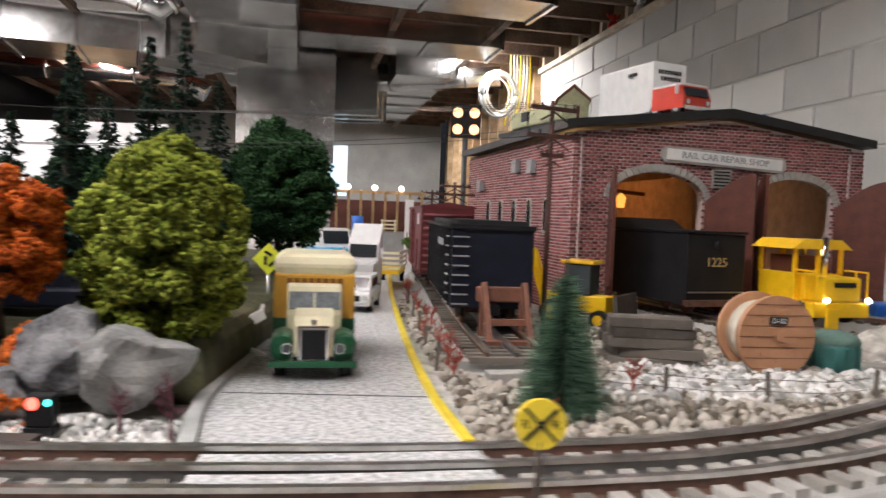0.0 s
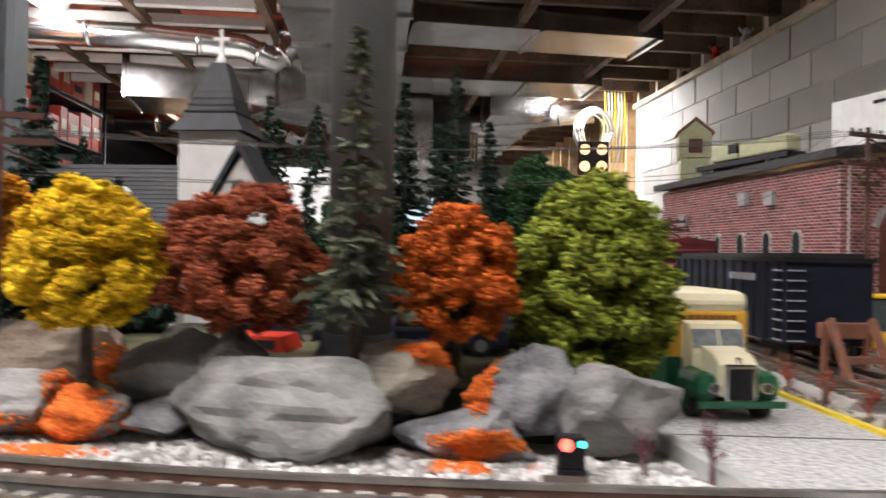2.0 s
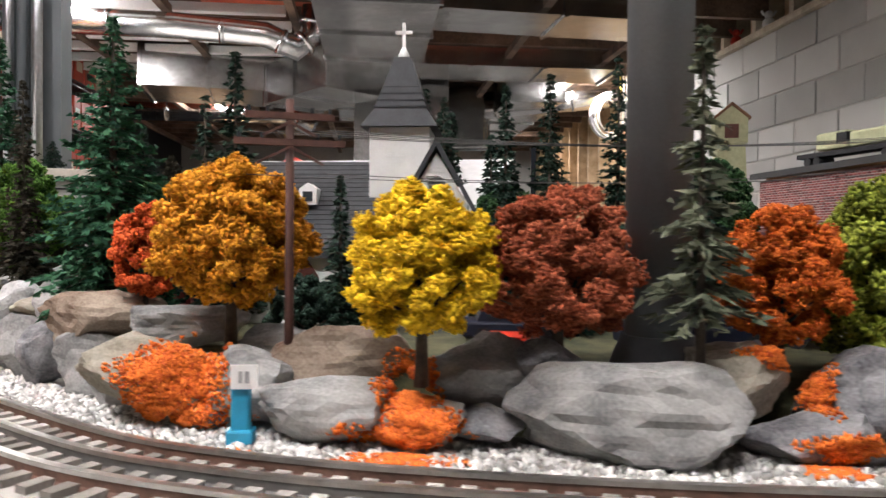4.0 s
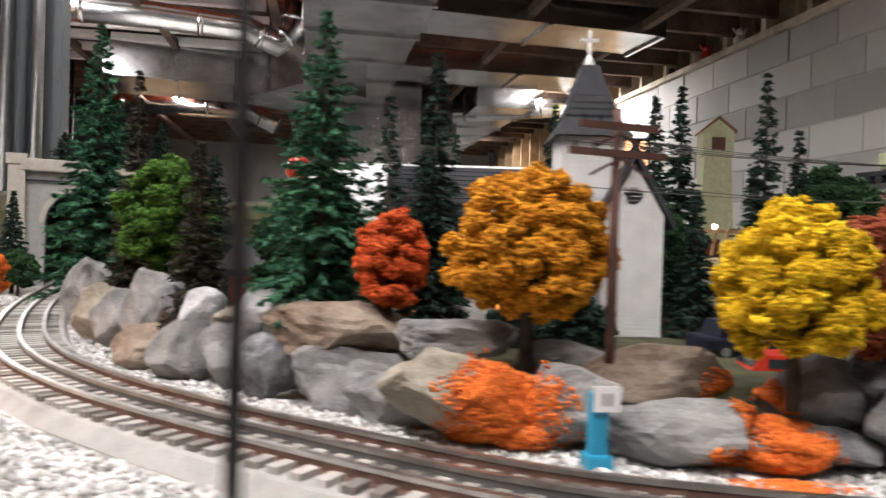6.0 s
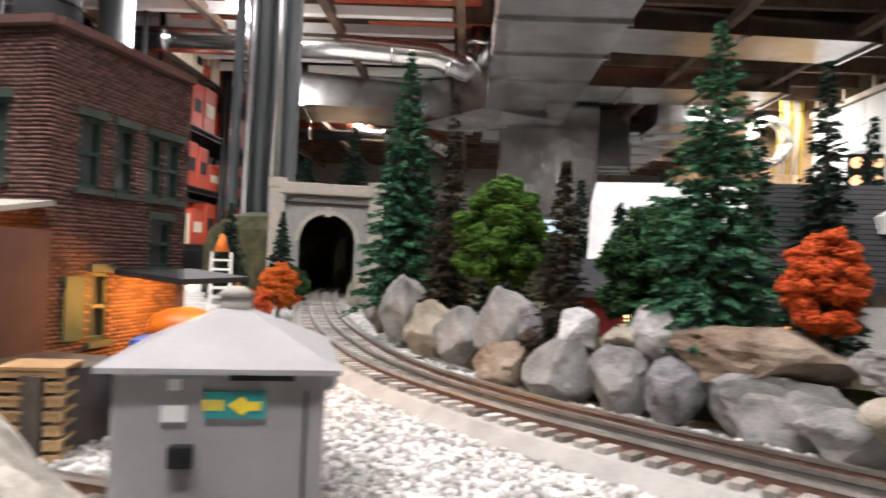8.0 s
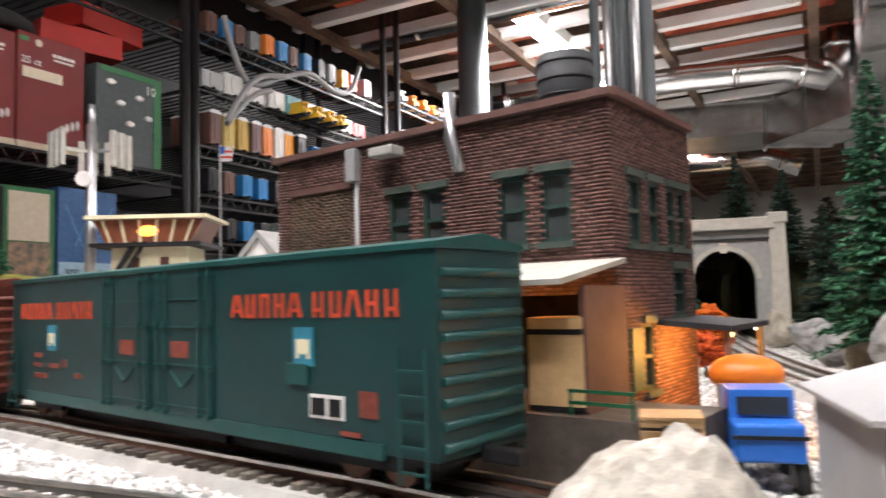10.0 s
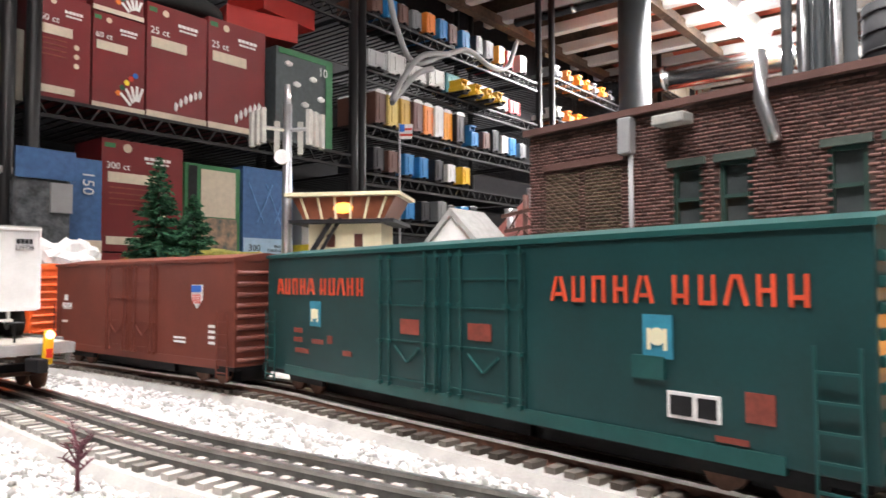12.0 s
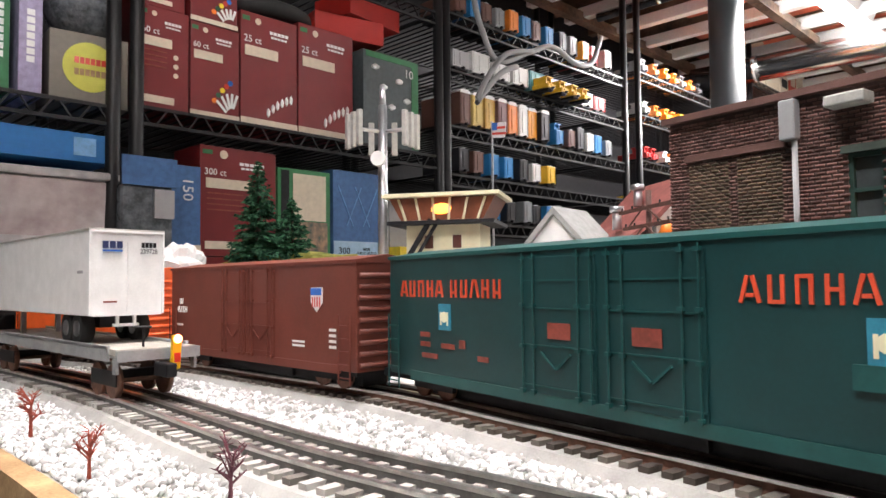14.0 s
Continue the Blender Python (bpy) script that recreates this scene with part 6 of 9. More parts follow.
# barn
bn = thing("barn", "red model barn with white gambrel roof", "model building", pose(-0.455, 0.80, 0.0, 0, 0, -4))
gam = [(-0.085, 0.085), (-0.062, 0.142), (0.0, 0.172), (0.062, 0.142), (0.085, 0.085)]
part("body", Shape().prism([(-0.080, 0.0)] + [(y * 0.94, z - 0.004) for y, z in gam] + [(0.080, 0.0)], -0.15, 0.15, "x"), BARNRED, bn)
part("roof", Shape().prism(gam + [(y * 1.06, z + 0.006) for y, z in gam[::-1]], -0.165, 0.165, "x"), mat("dull_white_roof", (0.74, 0.75, 0.76), 0.7, var=0.08), bn, "white roof")
for sx in (-1, 1):
    part("door_trim", Shape().box((sx * 0.1512, -0.03, 0.10), (0.002, 0.004, 0.10)).box((sx * 0.1512, 0.0, 0.10), (0.002, 0.004, 0.10)).box((sx * 0.1512, -0.015, 0.148), (0.002, 0.034, 0.004)), WHITE, bn)
for x_ in (-0.13, -0.05, 0.06):
    wb = part("window", Shape().box((x_, -0.0755, 0.055), (0.022, 0.003, 0.022)), WHITE, bn)
    part("lit_pane", Shape().box((x_, -0.0775, 0.055), (0.016, 0.001, 0.016)), mat("lit_barn_pane", (1, 0.8, 0.5), 0.5, var=0, bump=0, emit=0.9, ecol=(1, 0.75, 0.45)), wb)
# shed in front of the barn's left end
shd = thing("red_shed", "small red model shed behind the spruces", "model building", pose(-0.60, 0.60, 0.028, 0, 0, -4))
part("cabin", Shape().prism([(-0.04, 0), (0.04, 0), (0.04, 0.035), (0, 0.055), (-0.04, 0.035)], -0.045, 0.045, "x"), BARNRED, shd)
part("roof", Shape().prism([(-0.046, 0.032), (0, 0.056), (0.046, 0.032), (0.046, 0.037), (0, 0.062), (-0.046, 0.037)], -0.052, 0.052, "x"), SLATE, shd)
part("window", Shape().box((0.015, -0.0405, 0.02), (0.014, 0.001, 0.012)), WARM, shd)


# ---- road vehicles ----
dv = thing("delivery_van", "cream, mustard and green vintage model delivery van on the road", "model van", pose(-0.0605, 0.374, 0.0052, 0, 0, -81))
# own axes: x forward
part("box_body", Shape().box((-0.036, 0, 0.033), (0.062, 0.043, 0.036), bevel=0.002), MUSTARD, dv, "mustard van body")
part("lower_body", Shape().box((-0.036, 0, 0.0185), (0.0625, 0.0435, 0.0165), bevel=0.001), DKGREEN, dv)
part("roof", Shape().box((-0.036, 0, 0.0545), (0.064, 0.0440, 0.012), bevel=0.005), CREAM, dv, "rounded cream roof")
bars(8, 0.0030, 0.0048, 0.0008, mat("brown_lettering", (0.20, 0.08, 0.01), 0.6), dv, pose(-0.0046, 0.0, 0.0455, 90, 0, 90))
part("cab", Shape().prism([(-0.008, 0.012), (0.008, 0.012), (0.008, 0.030), (0.002, 0.044), (-0.008, 0.046)], -0.0140, 0.0140), CREAM, dv)
ws = part("windscreen", Shape().box((0.0057, 0, 0.0372), (0.0012, 0.0262, 0.0092), (0, -23, 0)), SCREEN, dv)
part("divider", Shape().box((0.0066, 0, 0.0372), (0.001, 0.0008, 0.0085), (0, -23, 0)), CREAM, ws)
part("bonnet", Shape().prism([(0.006, 0.012), (0.027, 0.012), (0.027, 0.027), (0.022, 0.031), (0.006, 0.034)], -0.0095, 0.0095), CREAM, dv, "cream bonnet")
gr = part("grille", Shape().box((0.0285, 0, 0.0185), (0.0030, 0.0155, 0.0180), bevel=0.0008), CHROME, dv, "chrome radiator grille")
part("mesh", Shape().box((0.0301, 0, 0.0183), (0.0008, 0.0122, 0.0145)), BLACK, gr)
part("emblem", Shape().ball((0.027, 0, 0.0292), 0.0016, 1), CHROME, dv)
for sy in (-1, 1):
    fd = Shape().box((0.0160, sy * 0.0153, 0.0162), (0.0270, 0.0116, 0.0150), bevel=0.0052)
    part("wing", fd, DKGREEN, dv, "dark green front wing")
    hl = part("headlight", Shape().cyl((0.026, sy * 0.0128, 0.0165), (0.0306, sy * 0.0128, 0.0165), 0.0027, n=14), CHROME, dv)
    part("lens", Shape().cyl((0.0305, sy * 0.0128, 0.0165), (0.0310, sy * 0.0128, 0.0165), 0.0022, n=14), PALEGLASS, hl)
    for wx in (0.0145, -0.045):
        road_wheel(dv, wx, sy * 0.0165, 0.0072, 0.006, DKGREEN)
part("bumper", Shape().box((0.0312, 0, 0.0090), (0.0018, 0.0430, 0.0032), bevel=0.0004), DKGREEN, dv)
part("chassis", Shape().box((-0.02, 0, 0.0085), (0.088, 0.02, 0.005)), BLACK, dv)


def car(label, at, body, L_, W_, H_, nose=0.28, tail=0.2, category="model car", roof=None, glass=GLASS):
    c = thing("model_car", label, category, at)
    r = H_ * 0.22
    part("lower_body", Shape().box((0, 0, H_ * 0.38), (L_, W_, H_ * 0.42), bevel=H_ * 0.08), body, c)
    x0, x1 = -L_ / 2 + L_ * tail, L_ / 2 - L_ * nose
    part("cabin", Shape().prism([(x0 - 0.06 * L_, H_ * 0.58), (x1 + 0.10 * L_, H_ * 0.58), (x1, H_), (x0, H_)], -W_ * 0.44, W_ * 0.44), roof or body, c)
    part("windscreen", Shape().box((x1 + 0.052 * L_, 0, H_ * 0.80), (0.0008, W_ * 0.78, H_ * 0.30), (0, -math.degrees(math.atan2(0.10 * L_, H_ * 0.42)), 0)), glass, c)
    for sy in (-1, 1):
        part("side_window", Shape().box(((x0 + x1) / 2, sy * W_ * 0.442, H_ * 0.79), ((x1 - x0) * 0.85, 0.0006, H_ * 0.24)), glass, c)
        part("headlight", Shape().box((L_ / 2, sy * W_ * 0.36, H_ * 0.44), (0.0012, W_ * 0.16, H_ * 0.09)), CHROME, c)
        for wx in (L_ * 0.30, -L_ * 0.30):
            road_wheel(c, wx, sy * W_ * 0.43, r, W_ * 0.14)
    part("grille", Shape().box((L_ / 2, 0, H_ * 0.40), (0.001, W_ * 0.45, H_ * 0.16)), BLACK, c)
    part("bumper", Shape().box((L_ / 2 + 0.0005, 0, H_ * 0.24), (0.0015, W_ * 0.95, H_ * 0.10)), CHROME, c)
    return c


car("white model sport utility vehicle on the road", pose(-0.061, 0.625, 0.0052, 0, 0, -94), WHITE, 0.070, 0.032, 0.030)
car("turquoise vintage model truck with white roof", pose(-0.135, 1.0, 0.004, 0, 0, -60), TURQ, 0.095, 0.048, 0.062, 0.4, 0.35, "model truck", WHITE)
car("dark navy model pickup behind the rocks", pose(-0.205, 0.375, 0.03, 0, 0, 10), NAVY, 0.08, 0.032, 0.026, 0.35, 0.3, "model truck")
car("dark blue model sedan near the olive tree", pose(-0.165, 0.41, 0.03, 0, 0, -8), NAVY, 0.07, 0.03, 0.024)
car("red model car parked behind the trees", pose(-0.300, 0.374, 0.018, 0, 0, 175), RED, 0.062, 0.028, 0.020)
car("dark model car behind the russet tree", pose(-0.30, 0.42, 0.028, 0, 0, 5), NAVY, 0.06, 0.028, 0.022)
car("grey model car between the conifers", pose(-0.62, 0.72, 0.03, 0, 0, 30), BLUE, 0.06, 0.028, 0.024)
sm = thing("semi_tractor", "white model semi tractor on the road", "model truck", pose(-0.069, 0.755, 0.0052, 0, 0, -94))
part("bonnet", Shape().prism([(0.0, 0.008), (0.033, 0.008), (0.033, 0.024), (0.028, 0.030), (0.0, 0.034)], -0.0155, 0.0155), WHITE, sm)
part("cab", Shape().prism([(-0.032, 0.008), (0.002, 0.008), (0.002, 0.034), (-0.005, 0.052), (-0.032, 0.072)], -0.0165, 0.0165), WHITE, sm, "tall white cab with sloped fairing")
part("windscreen", Shape().box((-0.0007, 0, 0.0435), (0.001, 0.029, 0.014), (0, -21, 0)), GLASS, sm)
part("grille", Shape().box((0.0334, 0, 0.018), (0.001, 0.018, 0.010)), BLACK, sm)
part("bumper", Shape().box((0.0334, 0, 0.009), (0.002, 0.034, 0.006)), GREY, sm)
for sy in (-1, 1):
    part("mirror", Shape().box((0.001, sy * 0.020, 0.042), (0.002, 0.003, 0.010)), WHITE, sm)
    part("headlight", Shape().box((0.0334, sy * 0.0125, 0.018), (0.0012, 0.005, 0.004)), CHROME, sm)
    for wx in (0.022, -0.025):
        road_wheel(sm, wx, sy * 0.0135, 0.0075, 0.006)
# timber shed with bulbs at the far end
ts = thing("timber_shed", "open timber frame shed with lit bulbs and pallets", "model building", pose(-0.085, 1.15, 0.06, 0, 0, 4))
part("deck", Shape().box((0, 0, -0.03), (0.16, 0.12, 0.06)), PORTALG, ts)
for k in range(8):
    part("rafter", Shape().box((-0.062 + k * 0.019, -0.035, 0.03), (0.004, 0.004, 0.072), (20, 0, 0)), WOOD, ts)
part("beam", Shape().box((0.004, -0.022, 0.062), (0.15, 0.006, 0.005)), WOOD, ts)
part("back_board", Shape().box((0, 0.03, 0.025), (0.15, 0.004, 0.05)), DOORBR, ts)
for k in range(3):
    part("bulb", Shape().ball((-0.045 + k * 0.042, -0.028, 0.069), 0.0045, 2), WHITEBULB, ts)
for k in range(2):
    part("pallet", Shape().box((0.02 + k * 0.042, -0.052, 0.006), (0.024, 0.018, 0.002)).box((0.02 + k * 0.042, -0.052, 0.012), (0.024, 0.018, 0.002)).box((0.02 + k * 0.042, -0.052, 0.018), (0.024, 0.018, 0.002)).box((0.01 + k * 0.042, -0.052, 0.01), (0.002, 0.018, 0.02)).box((0.03 + k * 0.042, -0.052, 0.01), (0.002, 0.018, 0.02)), CREAM, ts)
part("blue_barrel", Shape().cyl((-0.028, -0.05, 0), (-0.028, -0.05, 0.024), 0.009, n=14), BLUE, ts)
solid("white_post", Shape().box((0, 0, 0.055), (0.012, 0.012, 0.11)), WHITE, "white square post beyond the maroon car", "post", at=pose(-0.028, 1.02, 0))
yt = thing("yellow_flatbed", "yellow slatted flatbed trailer behind the semi", "model trailer", pose(-0.045, 0.87, 0.004, 0, 0, -94))
part("bed", Shape().box((0, 0, 0.016), (0.08, 0.03, 0.004)), SAFETY, yt)
for k in range(4):
    part("slat", Shape().box((0, 0.015, 0.021 + k * 0.006), (0.08, 0.001, 0.003)).box((0.04, 0, 0.021 + k * 0.006), (0.001, 0.03, 0.003)), CREAM, yt)
for sy in (-0.012, 0.012):
    road_wheel(yt, -0.025, sy, 0.007, 0.005)

# ---- rail cars ----
def bogie(parent, x, half=0.017, r=0.0088, z0=0.014):
    b = part("bogie", Shape().box((x, -half - 0.001, z0 + r + 0.002), (0.044, 0.003, 0.010)).box((x, half + 0.001, z0 + r + 0.002), (0.044, 0.003, 0.010)).box((x, 0, z0 + r + 0.003), (0.008, 0.034, 0.006)), BLACK, parent)
    for dx in (-0.013, 0.013):
        s = Shape()
        for sy in (-half, half):
            s.cyl((x + dx, sy - 0.0018, z0 + r), (x + dx, sy + 0.0018, z0 + r), r, n=18)
        s.cyl((x + dx, -half, z0 + r), (x + dx, half, z0 + r), 0.0015, n=8)
        part("wheelset", s, RUST, b)


def boxcar(label, at, L_, paint, rib, z0, z1, W_=0.055, doors=2, end_ribs=9, group="freight cars"):
    c = thing("boxcar", label, "freight car", at, group)
    H_ = z1 - z0
    part("body", Shape().box((0, 0, (z0 + z1) / 2), (L_, W_, H_), bevel=0.0007), paint, c)
    part("roof", Shape().prism([(-W_ / 2 - 0.001, z1), (0, z1 + 0.0042), (W_ / 2 + 0.001, z1), (W_ / 2 + 0.001, z1 - 0.0022), (-W_ / 2 - 0.001, z1 - 0.0022)], -L_ / 2 - 0.001, L_ / 2 + 0.001, "x"), rib, c, "low peaked metal roof")
    part("side_sill", Shape().box((0, 0, z0 + 0.001), (L_ * 0.86, W_ + 0.0016, 0.006)), rib, c)
    dw = L_ * 0.135
    for k in range(doors):
        x_ = (k - (doors - 1) / 2) * (dw * 1.12)
        for sy in (-1, 1):
            d = part("door", Shape().box((x_, sy * (W_ / 2 + 0.0006), z0 + H_ * 0.49), (dw, 0.0012, H_ * 0.88), bevel=0.0002), paint, c)
            for zz in (0.10, 0.36, 0.60, 0.78):
                part("door_rib", Shape().box((x_, sy * (W_ / 2 + 0.0014), z0 + H_ * zz), (dw * 0.98, 0.0008, 0.0008)), rib, d)
            for xx in (-0.46, -0.30, 0.30, 0.46):
                part("lock_rod", Shape().cyl((x_ + xx * dw, sy * (W_ / 2 + 0.0022), z0 + 0.003), (x_ + xx * dw, sy * (W_ / 2 + 0.0022), z1 - 0.003), 0.0006, n=6), rib, d)
                for zz in (0.06, 0.35, 0.62, 0.93):
                    part("bracket", Shape().box((x_ + xx * dw, sy * (W_ / 2 + 0.0024), z0 + H_ * zz), (0.0026, 0.0022, 0.0018)), rib, d)
            part("door_brace", Shape().box((x_ - 0.0055, sy * (W_ / 2 + 0.0022), z0 + H_ * 0.27), (0.0125, 0.0010, 0.0011), (0, 38, 0)).box((x_ + 0.0055, sy * (W_ / 2 + 0.0022), z0 + H_ * 0.27), (0.0125, 0.0010, 0.0011), (0, -38, 0)), rib, d)
    for sx in (-1, 1):
        for k in range(end_ribs):
            part("end_rib", Shape().cyl((sx * (L_ / 2 + 0.0002), -W_ * 0.46, z0 + H_ * (0.06 + 0.9 * k / end_ribs)), (sx * (L_ / 2 + 0.0002), W_ * 0.46, z0 + H_ * (0.06 + 0.9 * k / end_ribs)), 0.0018, n=8), rib, c)
        for sy in (-1, 1):
            ld = Shape()
            x0 = sx * (L_ / 2 - 0.010)
            for k in range(5):
                ld.box((x0, sy * (W_ / 2 + 0.0032), z0 - 0.004 + k * H_ * 0.115), (0.013, 0.0008, 0.0009))
            for dx in (-0.0065, 0.0065):
                ld.box((x0 + dx, sy * (W_ / 2 + 0.0032), z0 + H_ * 0.20), (0.0009, 0.0008, H_ * 0.62))
            part("ladder", ld, rib, c)
        part("coupler", Shape().box((sx * (L_ / 2 + 0.008), 0, z0 - 0.001), (0.018, 0.006, 0.006), bevel=0.001), BLACK, c)
        bogie(c, sx * (L_ / 2 - 0.040))
    part("underframe", Shape().box((0, 0, z0 - 0.006), (L_ * 0.9, 0.022, 0.013)).box((0, 0, z0 - 0.0015), (L_ * 0.985, W_ * 0.94, 0.003)).box((0.02, -0.008, z0 - 0.008), (0.05, 0.012, 0.007)), BLACK, c)
    return c


def on_side(c, x, z, W_=0.055):
    return pose(x, -W_ / 2 - 0.0016, z, 90)


al = boxcar("dark green model boxcar with orange-red lettering on the siding", pose(-1.073, 0.1855, 0, 0, 0, -1.6), 0.390, TEAL, TEALHI, 0.028, 0.1065)
for x_ in (-0.126, 0.124):
    for dx in (-0.0285, 0.0285):
        for i in range(5):
            lx, bar = x_ + dx + (i - 2) * 0.0104, (-0.0022, -0.0046, 0.0046, 0.0, -0.0022)[i]
            lean = 15 if i in (0, 4) and dx < 0 or i == 2 and dx > 0 else 0
            part("letter_block", Shape().box((lx - 0.0024, -0.0279, 0.0848), (0.0015, 0.0008, 0.0106), (0, lean, 0)).box((lx + 0.0024, -0.0279, 0.0848), (0.0015, 0.0008, 0.0106), (0, -lean, 0)).box((lx, -0.0279, 0.0848 + bar), (0.0034, 0.0008, 0.0015)), REDLET, al)
    bdg = part("badge", Shape().box((x_ - 0.002, -0.0279, 0.0675), (0.0125, 0.0008, 0.0160)), mat("badge_blue", (0.03, 0.22, 0.32), 0.5, var=0.2), al, "blue square badge with pale mark")
    part("badge_mark", Shape().cyl((x_ - 0.002, -0.0280, 0.0675), (x_ - 0.002, -0.0286, 0.0675), 0.0034, n=10).box((x_ - 0.0055, -0.0284, 0.0665), (0.0016, 0.0004, 0.008)).box((x_ + 0.0015, -0.0284, 0.0665), (0.0016, 0.0004, 0.008)), CREAM, bdg)
DULLRED = mat("dull_red_stencil", (0.22, 0.045, 0.03), 0.6, var=0.3)
for x_, z_, w_, h_ in ((-0.027, 0.064, 0.016, 0.008), (0.027, 0.064, 0.016, 0.008), (-0.150, 0.056, 0.011, 0.003), (-0.150, 0.050, 0.011, 0.003), (-0.125, 0.050, 0.014, 0.003), (-0.110, 0.052, 0.006, 0.005), (-0.09, 0.045, 0.010, 0.003), (-0.145, 0.043, 0.018, 0.003), (0.16, 0.046, 0.010, 0.010), (0.15, 0.034, 0.012, 0.002)):
    part("stencil", Shape().box((x_, -0.0292 if abs(x_) < 0.05 else -0.0279, z_), (w_, 0.0004, h_)), DULLRED, al)
pan = part("data_panel", Shape().box((0.136, -0.0279, 0.0435), (0.0205, 0.0008, 0.0095)), WHITE, al)
part("data_field", Shape().box((0.1315, -0.0285, 0.0435), (0.0085, 0.0004, 0.0070)).box((0.1415, -0.0285, 0.0435), (0.007, 0.0004, 0.0070)), BLACK, pan)
part("route_card", Shape().box((0.118, -0.0282, 0.0560), (0.014, 0.0014, 0.0085)), TEALHI, al)

up = boxcar("oxide red model boxcar with white lettering on the siding", pose(-1.424, 0.146, 0, 0, 0, 9), 0.290, OXIDE, OXIDE, 0.028, 0.1050)
lettering("451324", 0.0085, WHITE, up, on_side(up, -0.118, 0.066), name="car_number", sx=0.8)
bars(2, 0.003, 0.0055, 0.001, WHITE, up, on_side(up, -0.120, 0.074))
sh = part("shield", Shape().prism([(0.092, 0.086), (0.106, 0.086), (0.106, 0.075), (0.099, 0.0685), (0.092, 0.075)], -0.0284, -0.0276), WHITE, up, "white and blue shield emblem")
part("shield_band", Shape().box((0.099, -0.0287, 0.083), (0.013, 0.0004, 0.005)), BLUE, sh)
for k in range(4):
    part("shield_stripe", Shape().box((0.0945 + k * 0.003, -0.0287, 0.0755), (0.0012, 0.0004, 0.007)), RED, sh)
for x_, z_, w_, h_ in ((-0.125, 0.052, 0.012, 0.002), (0.075, 0.046, 0.016, 0.0015), (0.075, 0.043, 0.016, 0.0015), (0.118, 0.056, 0.008, 0.002), (0.118, 0.052, 0.008, 0.002), (0.118, 0.048, 0.008, 0.002), (0.118, 0.044, 0.008, 0.002)):
    part("stencil", Shape().box((x_, -0.0279, z_), (w_, 0.0004, h_)), WHITE, up)
boxcar("bright orange ribbed model boxcar behind the trailer", pose(-1.715, 0.060, 0, 0, 0, 22), 0.24, ORANGECAR, ORANGECAR, 0.028, 0.103, doors=1)
# black hopper and maroon car on the spur
hp_ = thing("hopper_car", "black model hopper car with ribs and ladders on the spur", "freight car", pose(0.036, 0.592, 0, 0, 0, 93.5), "freight cars")
part("body", Shape().box((0, 0, 0.055), (0.230, 0.056, 0.056), bevel=0.0006), NAVY, hp_)
part("load", Shape().box((0, 0, 0.0855), (0.222, 0.048, 0.003)), TAR, hp_)
part("top_rim", Shape().box((0, -0.0285, 0.0825), (0.234, 0.002, 0.003)).box((0, 0.0285, 0.0825), (0.234, 0.002, 0.003)).box((-0.116, 0, 0.0825), (0.002, 0.055, 0.003)).box((0.116, 0, 0.0825), (0.002, 0.055, 0.003)), BLACK, hp_)
for k in range(12):
    for sy in (-1, 1):
        part("side_rib", Shape().box((-0.105 + k * 0.019, sy * 0.0290, 0.055), (0.0022, 0.002, 0.054)), BLACK, hp_)
for k in range(8):
    part("rung", Shape().box((-0.1165, 0.022, 0.030 + k * 0.0065), (0.0012, 0.011, 0.0009)), GREY, hp_)
for k in range(8):
    part("rung", Shape().box((-0.108, 0.0305, 0.030 + k * 0.0065), (0.011, 0.0012, 0.0009)), GREY, hp_)
bars(6, 0.005, 0.005, 0.003, GREY, hp_, pose(-0.05, 0.0305, 0.070, 90, 0, 180))
for sx in (-1, 1):
    bogie(hp_, sx * 0.080)
part("coupler", Shape().box((-0.124, 0, 0.028), (0.018, 0.006, 0.006)), BLACK, hp_)
mb = boxcar("maroon model boxcar behind the hopper on the spur", pose(0.010, 0.865, 0, 0, 0, 94), 0.27, OXIDE2, OXIDE2, 0.028, 0.099, doors=1)
bars(3, 0.006, 0.012, 0.003, WHITE, mb, pose(-0.1, 0.0287, 0.085, 90, 0, 180))
# tender in the left shop door
td = thing("locomotive_tender", "black model locomotive tender with gold number", "tender", pose(0.220, 0.662, 0, 0, 0, 108), "freight cars")
part("body", Shape().box((0, 0, 0.052), (0.150, 0.060, 0.060), bevel=0.001), BLACK, td)
part("deck_rim", Shape().box((0, 0, 0.0835), (0.153, 0.062, 0.002)), BLACK, td)
part("coal_bunker", Shape().prism([(0.0, 0.084), (0.07, 0.084), (0.07, 0.094), (0.02, 0.094)], -0.026, 0.026), TAR, td)
part("rear_beam", Shape().box((-0.078, 0, 0.024), (0.006, 0.064, 0.005)), RUST, td)
part("hand_rail", Shape().cyl((-0.0765, -0.029, 0.033), (-0.0765, 0.029, 0.033), 0.0007, n=6), SILVER, td)
part("rear_lamp", Shape().cyl((-0.075, 0.0, 0.073), (-0.079, 0.0, 0.073), 0.003, n=12), BLACK, td)
GOLD = mat("gold_lettering", (0.55, 0.38, 0.16), 0.5, var=0.1)
lettering("1225", 0.011, GOLD, td, pose(-0.0757, 0.0, 0.058, 90, 0, -90), name="tender_number", depth=0.0002)
part("marker_lamp", Shape().ball((-0.080, -0.020, 0.018), 0.0026, 2), REDLAMP, td, "lit red marker lamp")
for sx in (-1, 1):
    bogie(td, sx * 0.048)
rb2 = thing("small_red_bumper", "dark striped track bumper beside the tender", "track bumper", pose(0.285, 0.545, 0, 0, 0, 110))
